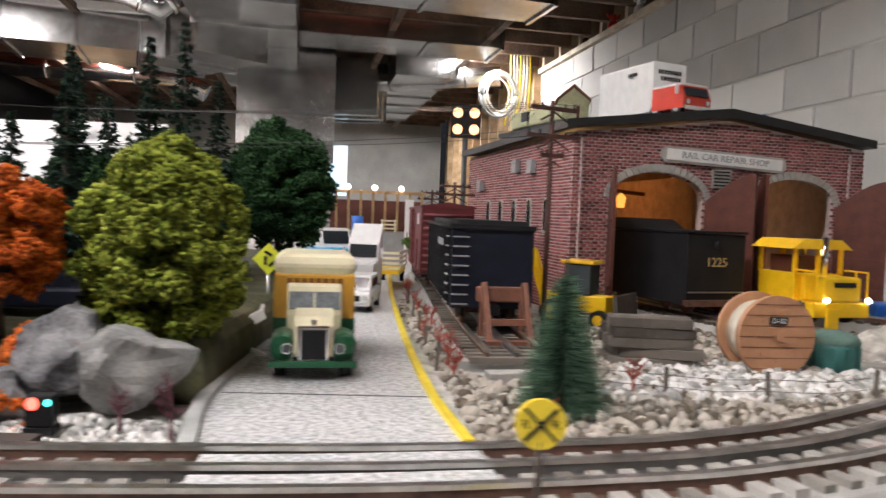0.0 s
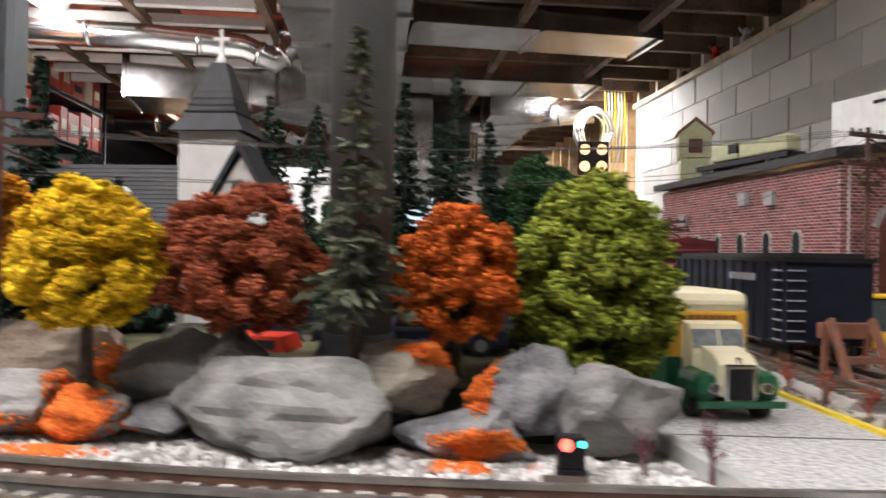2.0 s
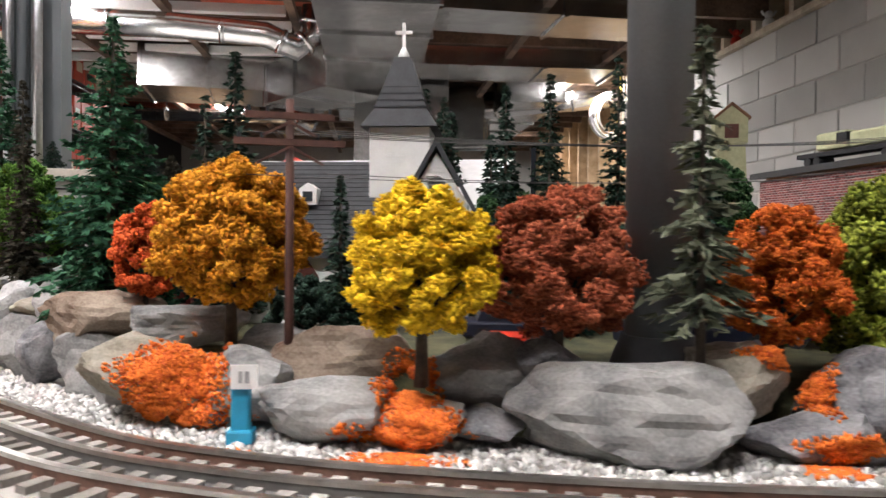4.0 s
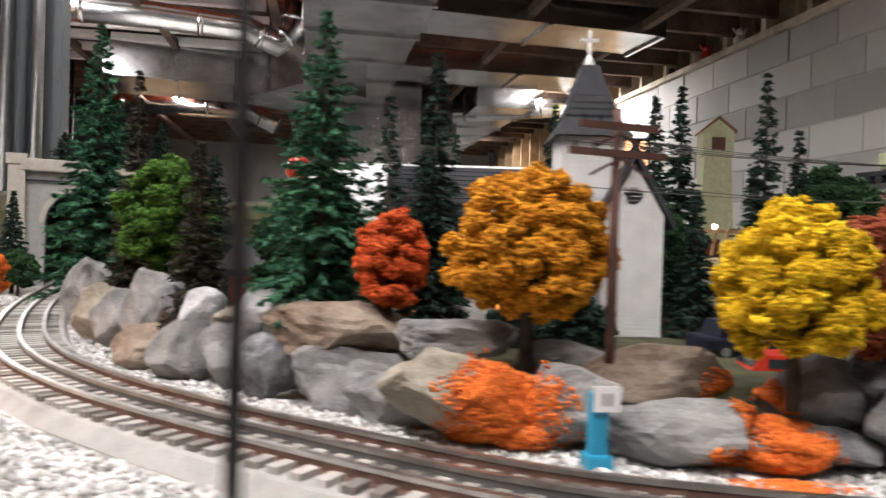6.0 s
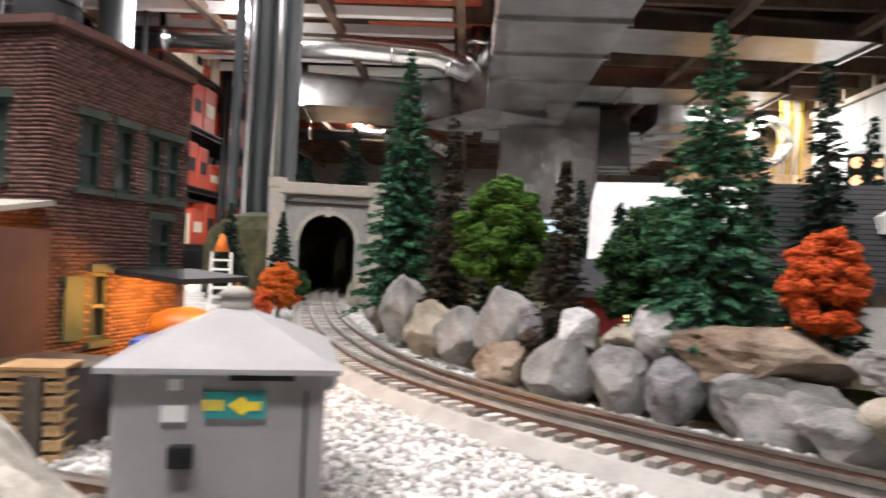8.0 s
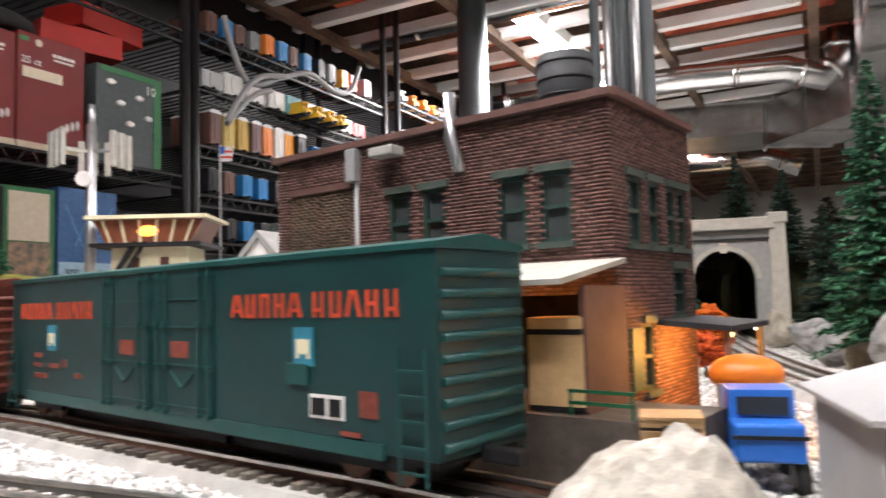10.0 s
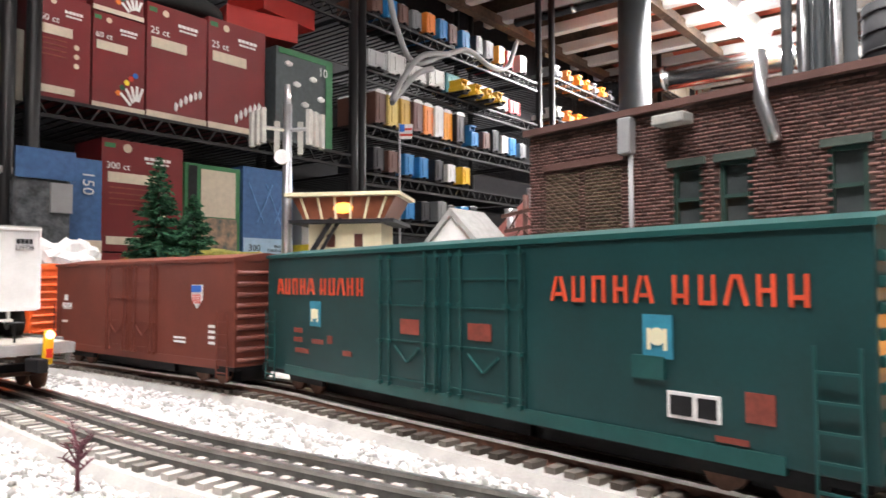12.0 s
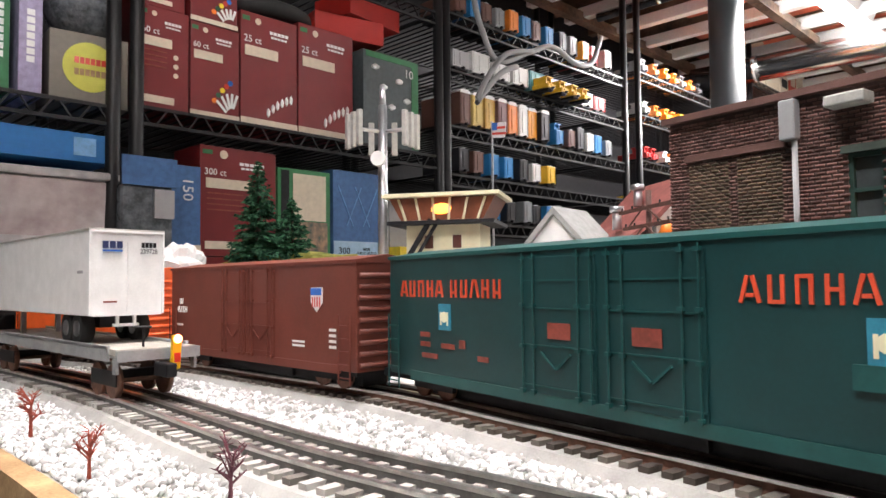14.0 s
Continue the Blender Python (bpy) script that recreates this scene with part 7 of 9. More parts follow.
part("frame", Shape().box((0, -0.014, 0.02), (0.003, 0.003, 0.026), (0, 25, 0)).box((0, 0.014, 0.02), (0.003, 0.003, 0.026), (0, 25, 0)).box((0.004, 0, 0.028), (0.004, 0.040, 0.006)), TIE, rb2)
# yellow switcher
ys = thing("yellow_switcher", "yellow model rail tractor with lit lamps and railings", "rail tractor", pose(0.320, 0.585, 0, 0, 0, -78))
part("frame", Shape().box((0, 0, 0.026), (0.075, 0.052, 0.012), bevel=0.001), SAFETY, ys)
part("cab_base", Shape().box((-0.012, 0, 0.042), (0.044, 0.046, 0.022), bevel=0.001), SAFETY, ys)
for sx in (-0.033, 0.009):
    for sy in (-0.022, 0.0, 0.022):
        part("cab_post", Shape().box((sx, sy, 0.063), (0.003, 0.003, 0.022)), SAFETY, ys)
part("cab_roof", Shape().prism([(-0.029, 0.073), (0.029, 0.073), (0.018, 0.081), (-0.018, 0.081)], -0.038, 0.014, "x"), SAFETY, ys)
part("cab_inside", Shape().box((-0.012, 0, 0.058), (0.030, 0.034, 0.018)), DOORBR, ys)
part("cab_glow", Shape().ball((0.006, 0.006, 0.070), 0.0022, 1), WARM, ys)
part("hood", Shape().box((0.024, 0, 0.042), (0.026, 0.036, 0.020), bevel=0.002), SAFETY, ys)
part("stack", Shape().cyl((0.020, -0.003, 0.05), (0.020, -0.003, 0.083), 0.0022, n=10), CHROME, ys)
for sy in (-0.017, 0.022):
    part("headlamp", Shape().ball((0.040, sy, 0.034), 0.0026, 1), WHITEBULB, ys)
for sy in (-0.024, 0.024):
    part("hand_rail", Shape().cyl((0.036, sy, 0.032), (0.036, sy, 0.056), 0.0008, n=6).cyl((0.012, sy, 0.056), (0.036, sy, 0.056), 0.0008, n=6).cyl((0.024, sy, 0.032), (0.024, sy, 0.056), 0.0008, n=6), SAFETY, ys)
part("end_ladder", Shape().box((0.0385, -0.010, 0.018), (0.003, 0.010, 0.018)), SAFETY, ys)
part("louvres", Shape().box((0.0372, 0.002, 0.046), (0.001, 0.020, 0.004)), BLACK, ys)
for wx in (-0.022, 0.022):
    for sy in (-0.017, 0.017):
        s = Shape()
        wheelset(s, wx, sy, 0.023, 0.009, 0.004)
        part("wheel", s, BLACK, ys)
# backhoe loader
bh_ = thing("backhoe_loader", "yellow model backhoe loader with dark bucket", "backhoe loader", pose(0.128, 0.60, 0.0, 0, 0, -35))
part("chassis", Shape().box((0, 0, 0.020), (0.060, 0.020, 0.014), bevel=0.001), SAFETY, bh_)
part("cab", Shape().box((0.004, 0, 0.040), (0.024, 0.022, 0.026), bevel=0.001), PALEGLASS, bh_)
part("cab_roof", Shape().box((0.004, 0, 0.0545), (0.030, 0.026, 0.003), bevel=0.001), SAFETY, bh_)
part("hoe_boom", Shape().box((-0.036, 0, 0.040), (0.007, 0.006, 0.046), (0, -18, 0)).box((-0.052, 0, 0.050), (0.006, 0.006, 0.034), (0, 30, 0)), SAFETY, bh_)
part("front_bucket", Shape().prism([(0.042, 0.006), (0.060, 0.006), (0.058, 0.010), (0.046, 0.012), (0.044, 0.030), (0.041, 0.030)], -0.024, 0.024), TIE, bh_, "dark worn loader bucket")
for wx, r_ in ((-0.016, 0.011), (0.026, 0.008)):
    for sy in (-0.014, 0.014):
        road_wheel(bh_, wx, sy, r_, 0.006, SAFETY)
# buffer stop
bs = thing("buffer_stop", "rusty brown model buffer stop at the spur end", "buffer stop", pose(0.051, 0.458, 0.0, 0, 0, 98))
RUSTB = mat("rusty_brown_plastic", (0.20, 0.085, 0.055), 0.65, var=0.25)
for sy in (-0.0135, 0.0135):
    part("rail_leg", Shape().box((-0.006, sy, 0.024), (0.005, 0.0035, 0.050), (0, 30, 0)).box((0.012, sy, 0.020), (0.004, 0.003, 0.038), (0, -8, 0)), RUSTB, bs)
part("buffer_beam", Shape().box((0.012, 0, 0.038), (0.007, 0.034, 0.010), bevel=0.001), RUSTB, bs)
part("cross_bar", Shape().box((-0.006, 0, 0.022), (0.004, 0.027, 0.004)), RUSTB, bs)
part("foot_plate", Shape().box((-0.018, 0, 0.008), (0.006, 0.034, 0.008)), RUSTB, bs)
# spool
spo = thing("cable_spool", "wooden model cable spool with pale cable and black number plate", "cable spool", pose(0.206, 0.424, 0.0248, 0, 0, 6))
spo.scale = (0.91, 0.91, 0.91)
for y_ in (-0.0125, 0.0125):
    fl = part("flange", Shape().cyl((0, y_ - 0.0022, 0), (0, y_ + 0.0022, 0), 0.0268, n=40), SPOOLW, spo, "tan planked flange")
    for k in range(7):
        part("plank_joint", Shape().box((0, y_ - (0.0023 if y_ < 0 else -0.0023), -0.021 + k * 0.007), (2 * math.sqrt(0.0265 ** 2 - (0.021 - k * 0.007) ** 2), 0.0005, 0.0005)), RUSTB, fl)
part("cable", Shape().cyl((0, -0.0103, 0), (0, 0.0103, 0), 0.0215, n=32), CABLE, spo, "pale wound cable")
part("hub", Shape().cyl((0, -0.0185, 0), (0, -0.0145, 0), 0.0024, n=8).box((0, -0.0165, 0), (0.008, 0.0012, 0.0012), (0, 45, 0)), SPOOLW, spo)
for k in range(8):
    a_ = math.pi * 2 * k / 8
    part("bolt", Shape().cyl((0.016 * math.cos(a_), -0.0155, 0.016 * math.sin(a_)), (0.016 * math.cos(a_), -0.0145, 0.016 * math.sin(a_)), 0.0009, n=6), SPOOLW, spo)
pt_ = part("number_plate", Shape().box((0.0, -0.0152, 0.0105), (0.0125, 0.0008, 0.0046)), BLACK, spo)
lettering("D-02", 0.0048, WHITE, pt_, pose(0.0, -0.0158, 0.0105, 90), name="plate_text", depth=0.0001)
# bin
bi = thing("plastic_bin", "teal model bin with a dusty domed lid", "bin", pose(0.252, 0.430, 0.0, 0, 0, 10))
part("tub", Shape().cyl((0, 0, 0), (0, 0, 0.021), 0.0142, 0.0155, 16), BINGREEN, bi)
part("lid", Shape().ball((0, 0, 0.021), 0.0158, 3, (1, 1, 0.42)), mat("dusty_teal", (0.10, 0.17, 0.14), 0.8, var=0.25), bi, "dusty teal lid")
for k in range(8):
    a_ = 2 * math.pi * k / 8
    part("panel_rib", Shape().box((0.0152 * math.cos(a_), 0.0152 * math.sin(a_), 0.011), (0.0012, 0.006, 0.014), (0, 0, math.degrees(a_))), BINGREEN, bi)
# stacked ties
tg = random.Random(8)
for k in range(5):
    for j in range(3 if k < 4 else 2):
        solid("wooden_tie", Shape().box((0, 0, 0.0030), (0.050, 0.0095, 0.0060), bevel=0.0005), TIE, "black weathered model railway tie in a stack", "tie", "stack of ties",
              at=pose(0.139 + tg.uniform(-0.004, 0.004), 0.425 + j * 0.0105, 0.001 + k * 0.0062, 0, 0, -6 + tg.uniform(-4, 4)))
gp = bmesh.new()
bmesh.ops.create_grid(gp, x_segments=26, y_segments=26, size=0.04)
for v in gp.verts:
    v.co.z = max(-0.003, 0.026 - math.hypot(v.co.x * 0.7, v.co.y) * 0.75) + 0.004 * noise.noise(v.co * 120)
solid("gravel_pile", gp, SAND, "grey gravel pile beside the bin", "gravel pile", at=pose(0.315, 0.475, 0))
solid("concrete_slab", Shape().box((0, 0, 0.0035), (0.05, 0.012, 0.007), bevel=0.0006), STONE, "grey concrete slab on the gravel", "slab", at=pose(0.290, 0.43, 0.0, 0, 0, 8))
solid("concrete_slab", Shape().box((0, 0, 0.0035), (0.03, 0.010, 0.007), bevel=0.0006), STONE, "pale concrete slab before the spur", "slab", at=pose(0.047, 0.375, 0.0, 0, 0, 12))
solid("blue_tarp_crate", Shape().box((0, 0, 0.012), (0.05, 0.03, 0.024), bevel=0.002), BLUE, "blue crate beyond the yellow tractor", "crate", at=pose(0.43, 0.64, 0))
rs = thing("round_sign", "small brown round sign on a post", "sign", pose(0.258, 0.368, 0, 0, 0, 0))
part("post", Shape().cyl((0, 0, 0), (0, 0, 0.016), 0.0008, n=6), TIE, rs)
part("disc", Shape().cyl((0, -0.0006, 0.018), (0, 0.0006, 0.018), 0.0048, n=18), RUSTB, rs)
# railroad crossing sign
xs = thing("crossing_sign", "yellow round crossing sign with black cross", "sign", pose(0.0285, 0.178, 0.0))
part("post", Shape().cyl((0, 0, 0), (0, 0, 0.032), 0.0009, n=8), TIE, xs)
dsc = part("disc", Shape().cyl((0, -0.0008, 0.0365), (0, 0.0008, 0.0365), 0.0066, n=28), YELLOW, xs)
part("black_cross", Shape().box((0, -0.0011, 0.0365), (0.0118, 0.0005, 0.0008), (0, 45, 0)).box((0, -0.0011, 0.0365), (0.0118, 0.0005, 0.0008), (0, -45, 0)), BLACK, dsc)
for sx in (-1, 1):
    lettering("R", 0.0034, BLACK, dsc, pose(sx * 0.0040, -0.0010, 0.0365, 90), name="letter_r", depth=0.0001)
# diamond sign by the van
ds = thing("diamond_sign", "yellow diamond warning sign with black marks", "sign", pose(-0.113, 0.50, 0.0))
part("post", Shape().cyl((0, 0.001, 0), (0, 0.001, 0.046), 0.001, n=8), SILVER, ds)
part("plate", Shape().box((0, 0, 0.054), (0.016, 0.001, 0.016), (0, 45, 0)), mat("fluorescent_yellow", (0.72, 0.78, 0.05), 0.5, var=0.05), ds)
part("marks", Shape().box((0, -0.0008, 0.058), (0.006, 0.0006, 0.002), (0, 30, 0)).box((-0.002, -0.0008, 0.053), (0.002, 0.0006, 0.006)).box((0.003, -0.0008, 0.051), (0.006, 0.0006, 0.002), (0, -40, 0)), BLACK, ds)
# white timber barrier
ba = thing("white_barrier", "white wooden barrier boards beside the road", "barrier", pose(-0.118, 0.43, 0.0, 0, 0, 15))
part("board", Shape().box((0.0, -0.02, 0.018), (0.040, 0.002, 0.006), (0, -28, 10)).box((0.002, -0.03, 0.010), (0.034, 0.002, 0.006), (0, 22, -10)), WHITE, ba)
part("trestle", Shape().box((0.014, 0, 0.015), (0.002, 0.002, 0.032), (0, 12, 0)).box((0.004, 0, 0.015), (0.002, 0.002, 0.032), (0, -12, 0)).box((0.009, 0, 0.006), (0.014, 0.002, 0.002)), WHITE, ba)

# ground signals
def dwarf(x, y, turn, label, cyan):
    d = thing("dwarf_signal", label, "signal", pose(x, y, 0.003, 0, 0, turn))
    d.scale = (0.82, 0.82, 0.86)
    part("housing", Shape().box((0, 0, 0.010), (0.012, 0.008, 0.014), bevel=0.001), BLACK, d)
    part("base", Shape().box((0, 0, 0.0015), (0.013, 0.010, 0.003)), BLACK, d)
    part("red_lens", Shape().cyl((-0.0025, -0.0044, 0.0135), (-0.0025, -0.0036, 0.0135), 0.0027, n=14), REDLAMP, d)
    part("cyan_lens", Shape().cyl((0.0042, -0.0044, 0.0140), (0.0042, -0.0036, 0.0140), 0.0015, n=12), CYANLAMP, d)


dwarf(-0.143, 0.262, 4, "black dwarf signal with lit red lens before the rocks", True)
solid("signal_lead", Shape().box((0, -0.012, 0.003), (0.016, 0.03, 0.003)), TIE, "dark tie plates below the dwarf signal", "tie plate", at=pose(-0.146, 0.25, 0.001))
bg = thing("blue_switch_stand", "bright blue switch stand with white plate by the rocks", "switch stand", pose(-0.4165, 0.286, 0.002, 0, 0, 8))
SW = mat("cyan_blue_paint", (0.02, 0.28, 0.46), 0.45, var=0.1)
part("stand", Shape().box((0, 0, 0.016), (0.0075, 0.006, 0.030), bevel=0.001).box((0, 0, 0.003), (0.011, 0.010, 0.006), bevel=0.001), SW, bg)
part("plate", Shape().box((0.002, -0.0042, 0.0285), (0.011, 0.001, 0.010)), WHITE, bg)
bars(2, 0.0016, 0.005, 0.001, GREY, bg, pose(0.002, -0.0049, 0.0285, 90))

# ---- poles ----
POLE = mat("brown_pole_wood", (0.075, 0.030, 0.022), 0.8, var=0.3)


def utility_pole(x, y, h, arms, label, turn=0, r=0.0021, z=0.0):
    p = thing("utility_pole", label, "utility pole", pose(x, y, z, 0, 0, turn), "utility poles")
    part("mast", Shape().cyl((0, 0, -0.004), (0, 0, h), r, r * 0.8, 10), POLE, p)
    for zz, w in arms:
        a = part("crossarm", Shape().box((0, -r, zz), (w, 0.0022, 0.003)), POLE, p)
        for k in (-0.45, -0.25, 0.25, 0.45):
            part("insulator", Shape().cyl((k * w, -r, zz + 0.0015), (k * w, -r, zz + 0.0042), 0.0008, n=6), GLASS, a)
        part("brace", Shape().box((w * 0.15, -r - 0.001, zz - 0.006), (w * 0.34, 0.0008, 0.0012), (0, 28, 0)).box((-w * 0.15, -r - 0.001, zz - 0.006), (w * 0.34, 0.0008, 0.0012), (0, -28, 0)), POLE, a)
    return p


utility_pole(0.0865, 0.520, 0.176, ((0.150, 0.046), (0.170, 0.040), (0.136, 0.020)), "brown wooden utility pole before the repair shop", 25)
utility_pole(-0.405, 0.316, 0.142, ((0.122, 0.050), (0.134, 0.040)), "brown wooden utility pole behind the rocks", 20, 0.0023, 0.01)
utility_pole(0.03, 0.86, 0.13, ((0.115, 0.05), (0.125, 0.04)), "dark utility pole beside the shop wall", 15)
utility_pole(0.005, 1.15, 0.13, ((0.115, 0.05), (0.125, 0.04)), "dark utility pole far along the spur", 15)
utility_pole(-1.235, 0.40, 0.165, ((0.150, 0.10), (0.135, 0.085)), "brown utility pole with long crossarms by the warehouse", -25, 0.003)
for k, dz in ((-0.02, 0.174), (-0.007, 0.174), (0.008, 0.174), (0.02, 0.174), (-0.02, 0.154), (0.02, 0.154)):
    a_, b_ = Vector((-0.408 + k, 0.318, dz - 0.036)), Vector((0.0865 + k, 0.520, dz))
    c_ = Vector((0.03 + k, 0.86, dz - 0.05))
    pts = [a_.lerp(b_, u) - Vector((0, 0, 0.012 * 4 * u * (1 - u))) for u in np.linspace(0, 1, 12)] + [b_.lerp(c_, u) - Vector((0, 0, 0.008 * 4 * u * (1 - u))) for u in np.linspace(0.12, 1, 8)]
    solid("pole_wire", Shape().tube(pts, 0.00022, 4), WIRE, "thin dark wire strung between the utility poles", "wire", "wires of the utility poles")
np_ = thing("signal_mast", "black thin signal mast with a short arm", "signal mast", pose(-0.5105, 0.101, 0.0))
part("mast", Shape().cyl((0, 0, 0), (0, 0, 0.22), 0.00145, 0.0012, 8), BLACK, np_)
part("arm", Shape().box((0.008, 0, 0.036), (0.018, 0.001, 0.0012)), BLACK, np_)
part("foot", Shape().cyl((0, 0, 0), (0, 0, 0.030), 0.0021, n=8), BLACK, np_)
# four-lamp flood light far behind
fl4 = thing("flood_light", "black flood light mast with four lit lamps", "flood light", pose(0.105, 2.16, 0.0))
part("mast", Shape().cyl((0, 0, 0), (0, 0, 0.40), 0.008, n=8), DARKSTEEL, fl4)
part("frame", Shape().box((0, -0.01, 0.375), (0.09, 0.01, 0.10)), BLACK, fl4)
for sx in (-0.025, 0.025):
    for z_ in (0.35, 0.40):
        part("lamp", Shape().cyl((sx, -0.022, z_), (sx, -0.016, z_), 0.015, n=16), mat("flood_glow", (1, 0.7, 0.5), 0.5, var=0, bump=0, emit=2.2, ecol=(1.0, 0.50, 0.24)), fl4)


# ---- flat car with trailer ----
ft = thing("flat_car", "grey model flat car with red end light on the yard track", "freight car", pose(-1.340, 0.0292, 0, 0, 0, 10), "freight cars")
# own axes: x 0 at the rear end, the car reaches to -x
FG = mat("flat_car_grey", (0.27, 0.28, 0.28), 0.6, var=0.15)
part("deck", Shape().box((-0.16, 0, 0.0375), (0.32, 0.052, 0.004)), mat("worn_deck", (0.34, 0.32, 0.28), 0.8, var=0.15), ft)
part("side_sill", Shape().box((-0.165, -0.0265, 0.0365), (0.30, 0.002, 0.010)).box((-0.165, 0.0265, 0.0365), (0.30, 0.002, 0.010)), FG, ft)
part("end_sill", Shape().box((0.001, 0, 0.0355), (0.003, 0.055, 0.007)), FG, ft)
part("rub_rail", Shape().box((-0.165, -0.0272, 0.0405), (0.30, 0.0012, 0.0016)), SILVER, ft)
for sy in (-0.026, 0.026):
    part("step", Shape().box((-0.004, sy, 0.029), (0.005, 0.002, 0.010)), FG, ft)
part("brake_wheel", Shape().cyl((-0.010, -0.006, 0.040), (-0.010, -0.006, 0.052), 0.0008, n=6).cyl((-0.010, -0.006, 0.052), (-0.010, -0.006, 0.0535), 0.0055, n=16), BLACK, ft)
part("coupler", Shape().box((0.010, 0, 0.026), (0.020, 0.007, 0.009), bevel=0.001), BLACK, ft)
et = part("end_light", Shape().box((0.012, 0.006, 0.037), (0.004, 0.006, 0.022), (0, 6, 0), bevel=0.0008), SAFETY, ft, "yellow end-of-train unit")
part("lens", Shape().ball((0.0145, 0.006, 0.0455), 0.0030, 2), mat("red_orange_lens", (1, 0.3, 0.15), 0.5, var=0, bump=0, emit=10.0, ecol=(1.0, 0.22, 0.10)), et)
part("reflector", Shape().box((0.0143, 0.006, 0.0335), (0.0006, 0.004, 0.006)), RED, et)
for p_ in ft.children:
    p_.location.z += 0.0085
for x_ in (-0.042, -0.27):
    bogie(ft, x_, r=0.0112)
rl_ = bpy.data.lights.new("end_light_glow", "POINT")
rl_.energy, rl_.color, rl_.shadow_soft_size = 0.006, (1.0, 0.15, 0.08), 0.003
o = new("end_light_glow", rl_)
o.matrix_world = ft.matrix_world @ pose(0.022, 0.006, 0.0545)
tl = thing("semi_trailer", "white model semi trailer carried on the flat car", "model trailer", ft.matrix_world @ pose(-0.052, 0, 0.0482))
part("body", Shape().box((-0.125, 0, 0.0425), (0.25, 0.052, 0.060), bevel=0.0008), WHITE, tl)
part("roof_rim", Shape().box((-0.125, 0, 0.0725), (0.251, 0.053, 0.0015)), STONE, tl)
part("door_frame", Shape().box((0.0006, 0.0255, 0.0425), (0.0014, 0.0014, 0.059)).box((0.0006, -0.0255, 0.0425), (0.0014, 0.0014, 0.059)).box((0.0006, 0, 0.0712), (0.0014, 0.050, 0.0016)).box((0.0006, 0, 0.0135), (0.0014, 0.048, 0.003)).box((0.0004, 0, 0.039), (0.0008, 0.0006, 0.05)), WHITE, tl)
part("rear_guard", Shape().box((-0.002, 0, 0.0055), (0.002, 0.018, 0.002)).box((-0.002, -0.006, 0.009), (0.002, 0.002, 0.007)).box((-0.002, 0.006, 0.009), (0.002, 0.002, 0.007)), WHITE, tl)
NAVYL = mat("navy_lettering", (0.02, 0.03, 0.10), 0.5, var=0.1)
for k in range(3):
    part("letter_block", Shape().box((0.0010, -0.0155 + k * 0.0048, 0.0620), (0.0006, 0.0038, 0.0050), (0, 0, 0)), NAVYL, tl)
part("letter_bar", Shape().box((0.0010, -0.0107, 0.0578), (0.0006, 0.0135, 0.0012)), BLUE, tl)
lettering("239728", 0.0050, BLACK, tl, pose(0.0011, 0.0148, 0.0575, 90, 0, 90), name="trailer_number", depth=0.0001, sx=0.85)
bars(4, 0.0022, 0.0036, 0.0006, BLACK, tl, pose(0.0011, 0.0148, 0.0622, 90, 0, 90))
part("side_stencil", Shape().box((-0.016, -0.0262, 0.043), (0.010, 0.0006, 0.002)), GREY, tl)
part("red_stencil", Shape().box((0.0010, -0.012, 0.022), (0.0006, 0.009, 0.0012)), DULLRED, tl)
for p_ in tl.children:
    p_.location.z += 0.0075
for x_ in (-0.028, -0.050):
    for sy in (-0.0195, 0.0195):
        road_wheel(tl, x_, sy, 0.0105, 0.009)
part("suspension", Shape().box((-0.039, 0, 0.0155), (0.048, 0.026, 0.009)), BLACK, tl)
part("landing_gear", Shape().box((-0.19, -0.014, 0.010), (0.004, 0.004, 0.020)).box((-0.19, 0.014, 0.010), (0.004, 0.004, 0.020)), GREY, tl)

# ---- things behind the cars ----
cell = thing("cell_tower", "silver model cell tower mast with antennas", "cell tower", pose(-1.755, 0.45, -0.045))
part("mast", Shape().cyl((0, 0, 0.045), (0, 0, 0.40), 0.0085, 0.0065, 14), SILVER, cell)
for k in range(3):
    a_ = 2.09 * k + 0.5
    arm = part("antenna_arm", Shape().cyl((0, 0, 0.36), (0.045 * math.cos(a_), 0.045 * math.sin(a_), 0.36), 0.003, n=6), SILVER, cell)
    for dz, w in ((0, 0.0), (0, 0.018), (0, -0.018)):
        part("panel", Shape().box((0.048 * math.cos(a_) - w * math.sin(a_), 0.048 * math.sin(a_) + w * math.cos(a_), 0.358), (0.007, 0.009, 0.052), (0, 0, math.degrees(a_)), bevel=0.001), STONE, arm)
part("dish", Shape().cyl((0.016, -0.016, 0.315), (0.022, -0.022, 0.315), 0.011, n=16), WHITE, cell)
part("upper_mast", Shape().cyl((0, 0, 0.39), (0, 0, 0.43), 0.006, 0.004, 8), SILVER, cell)
cy = thing("control_tower", "cream model switch tower with lit wide window band", "model building", pose(-1.667, 0.507, 0.0, 0, 0, 40))
part("body", Shape().box((0, 0, 0.085), (0.105, 0.075, 0.17)), CREAM, cy)
part("balcony", Shape().box((0, 0, 0.171), (0.150, 0.115, 0.005)), BLACK, cy)
part("window_band", Shape().prism([(-0.058, 0.175), (0.058, 0.175), (0.075, 0.206), (-0.075, 0.206)], -0.045, 0.045), mat("red_glazed_band", (0.22, 0.07, 0.035), 0.3, var=0.2), cy)
for k in range(6):
    part("mullion", Shape().box((-0.056 + k * 0.0225, -0.0465, 0.19), (0.003, 0.003, 0.032), (0, (k - 2.5) * 8, 0)), CREAM, cy)
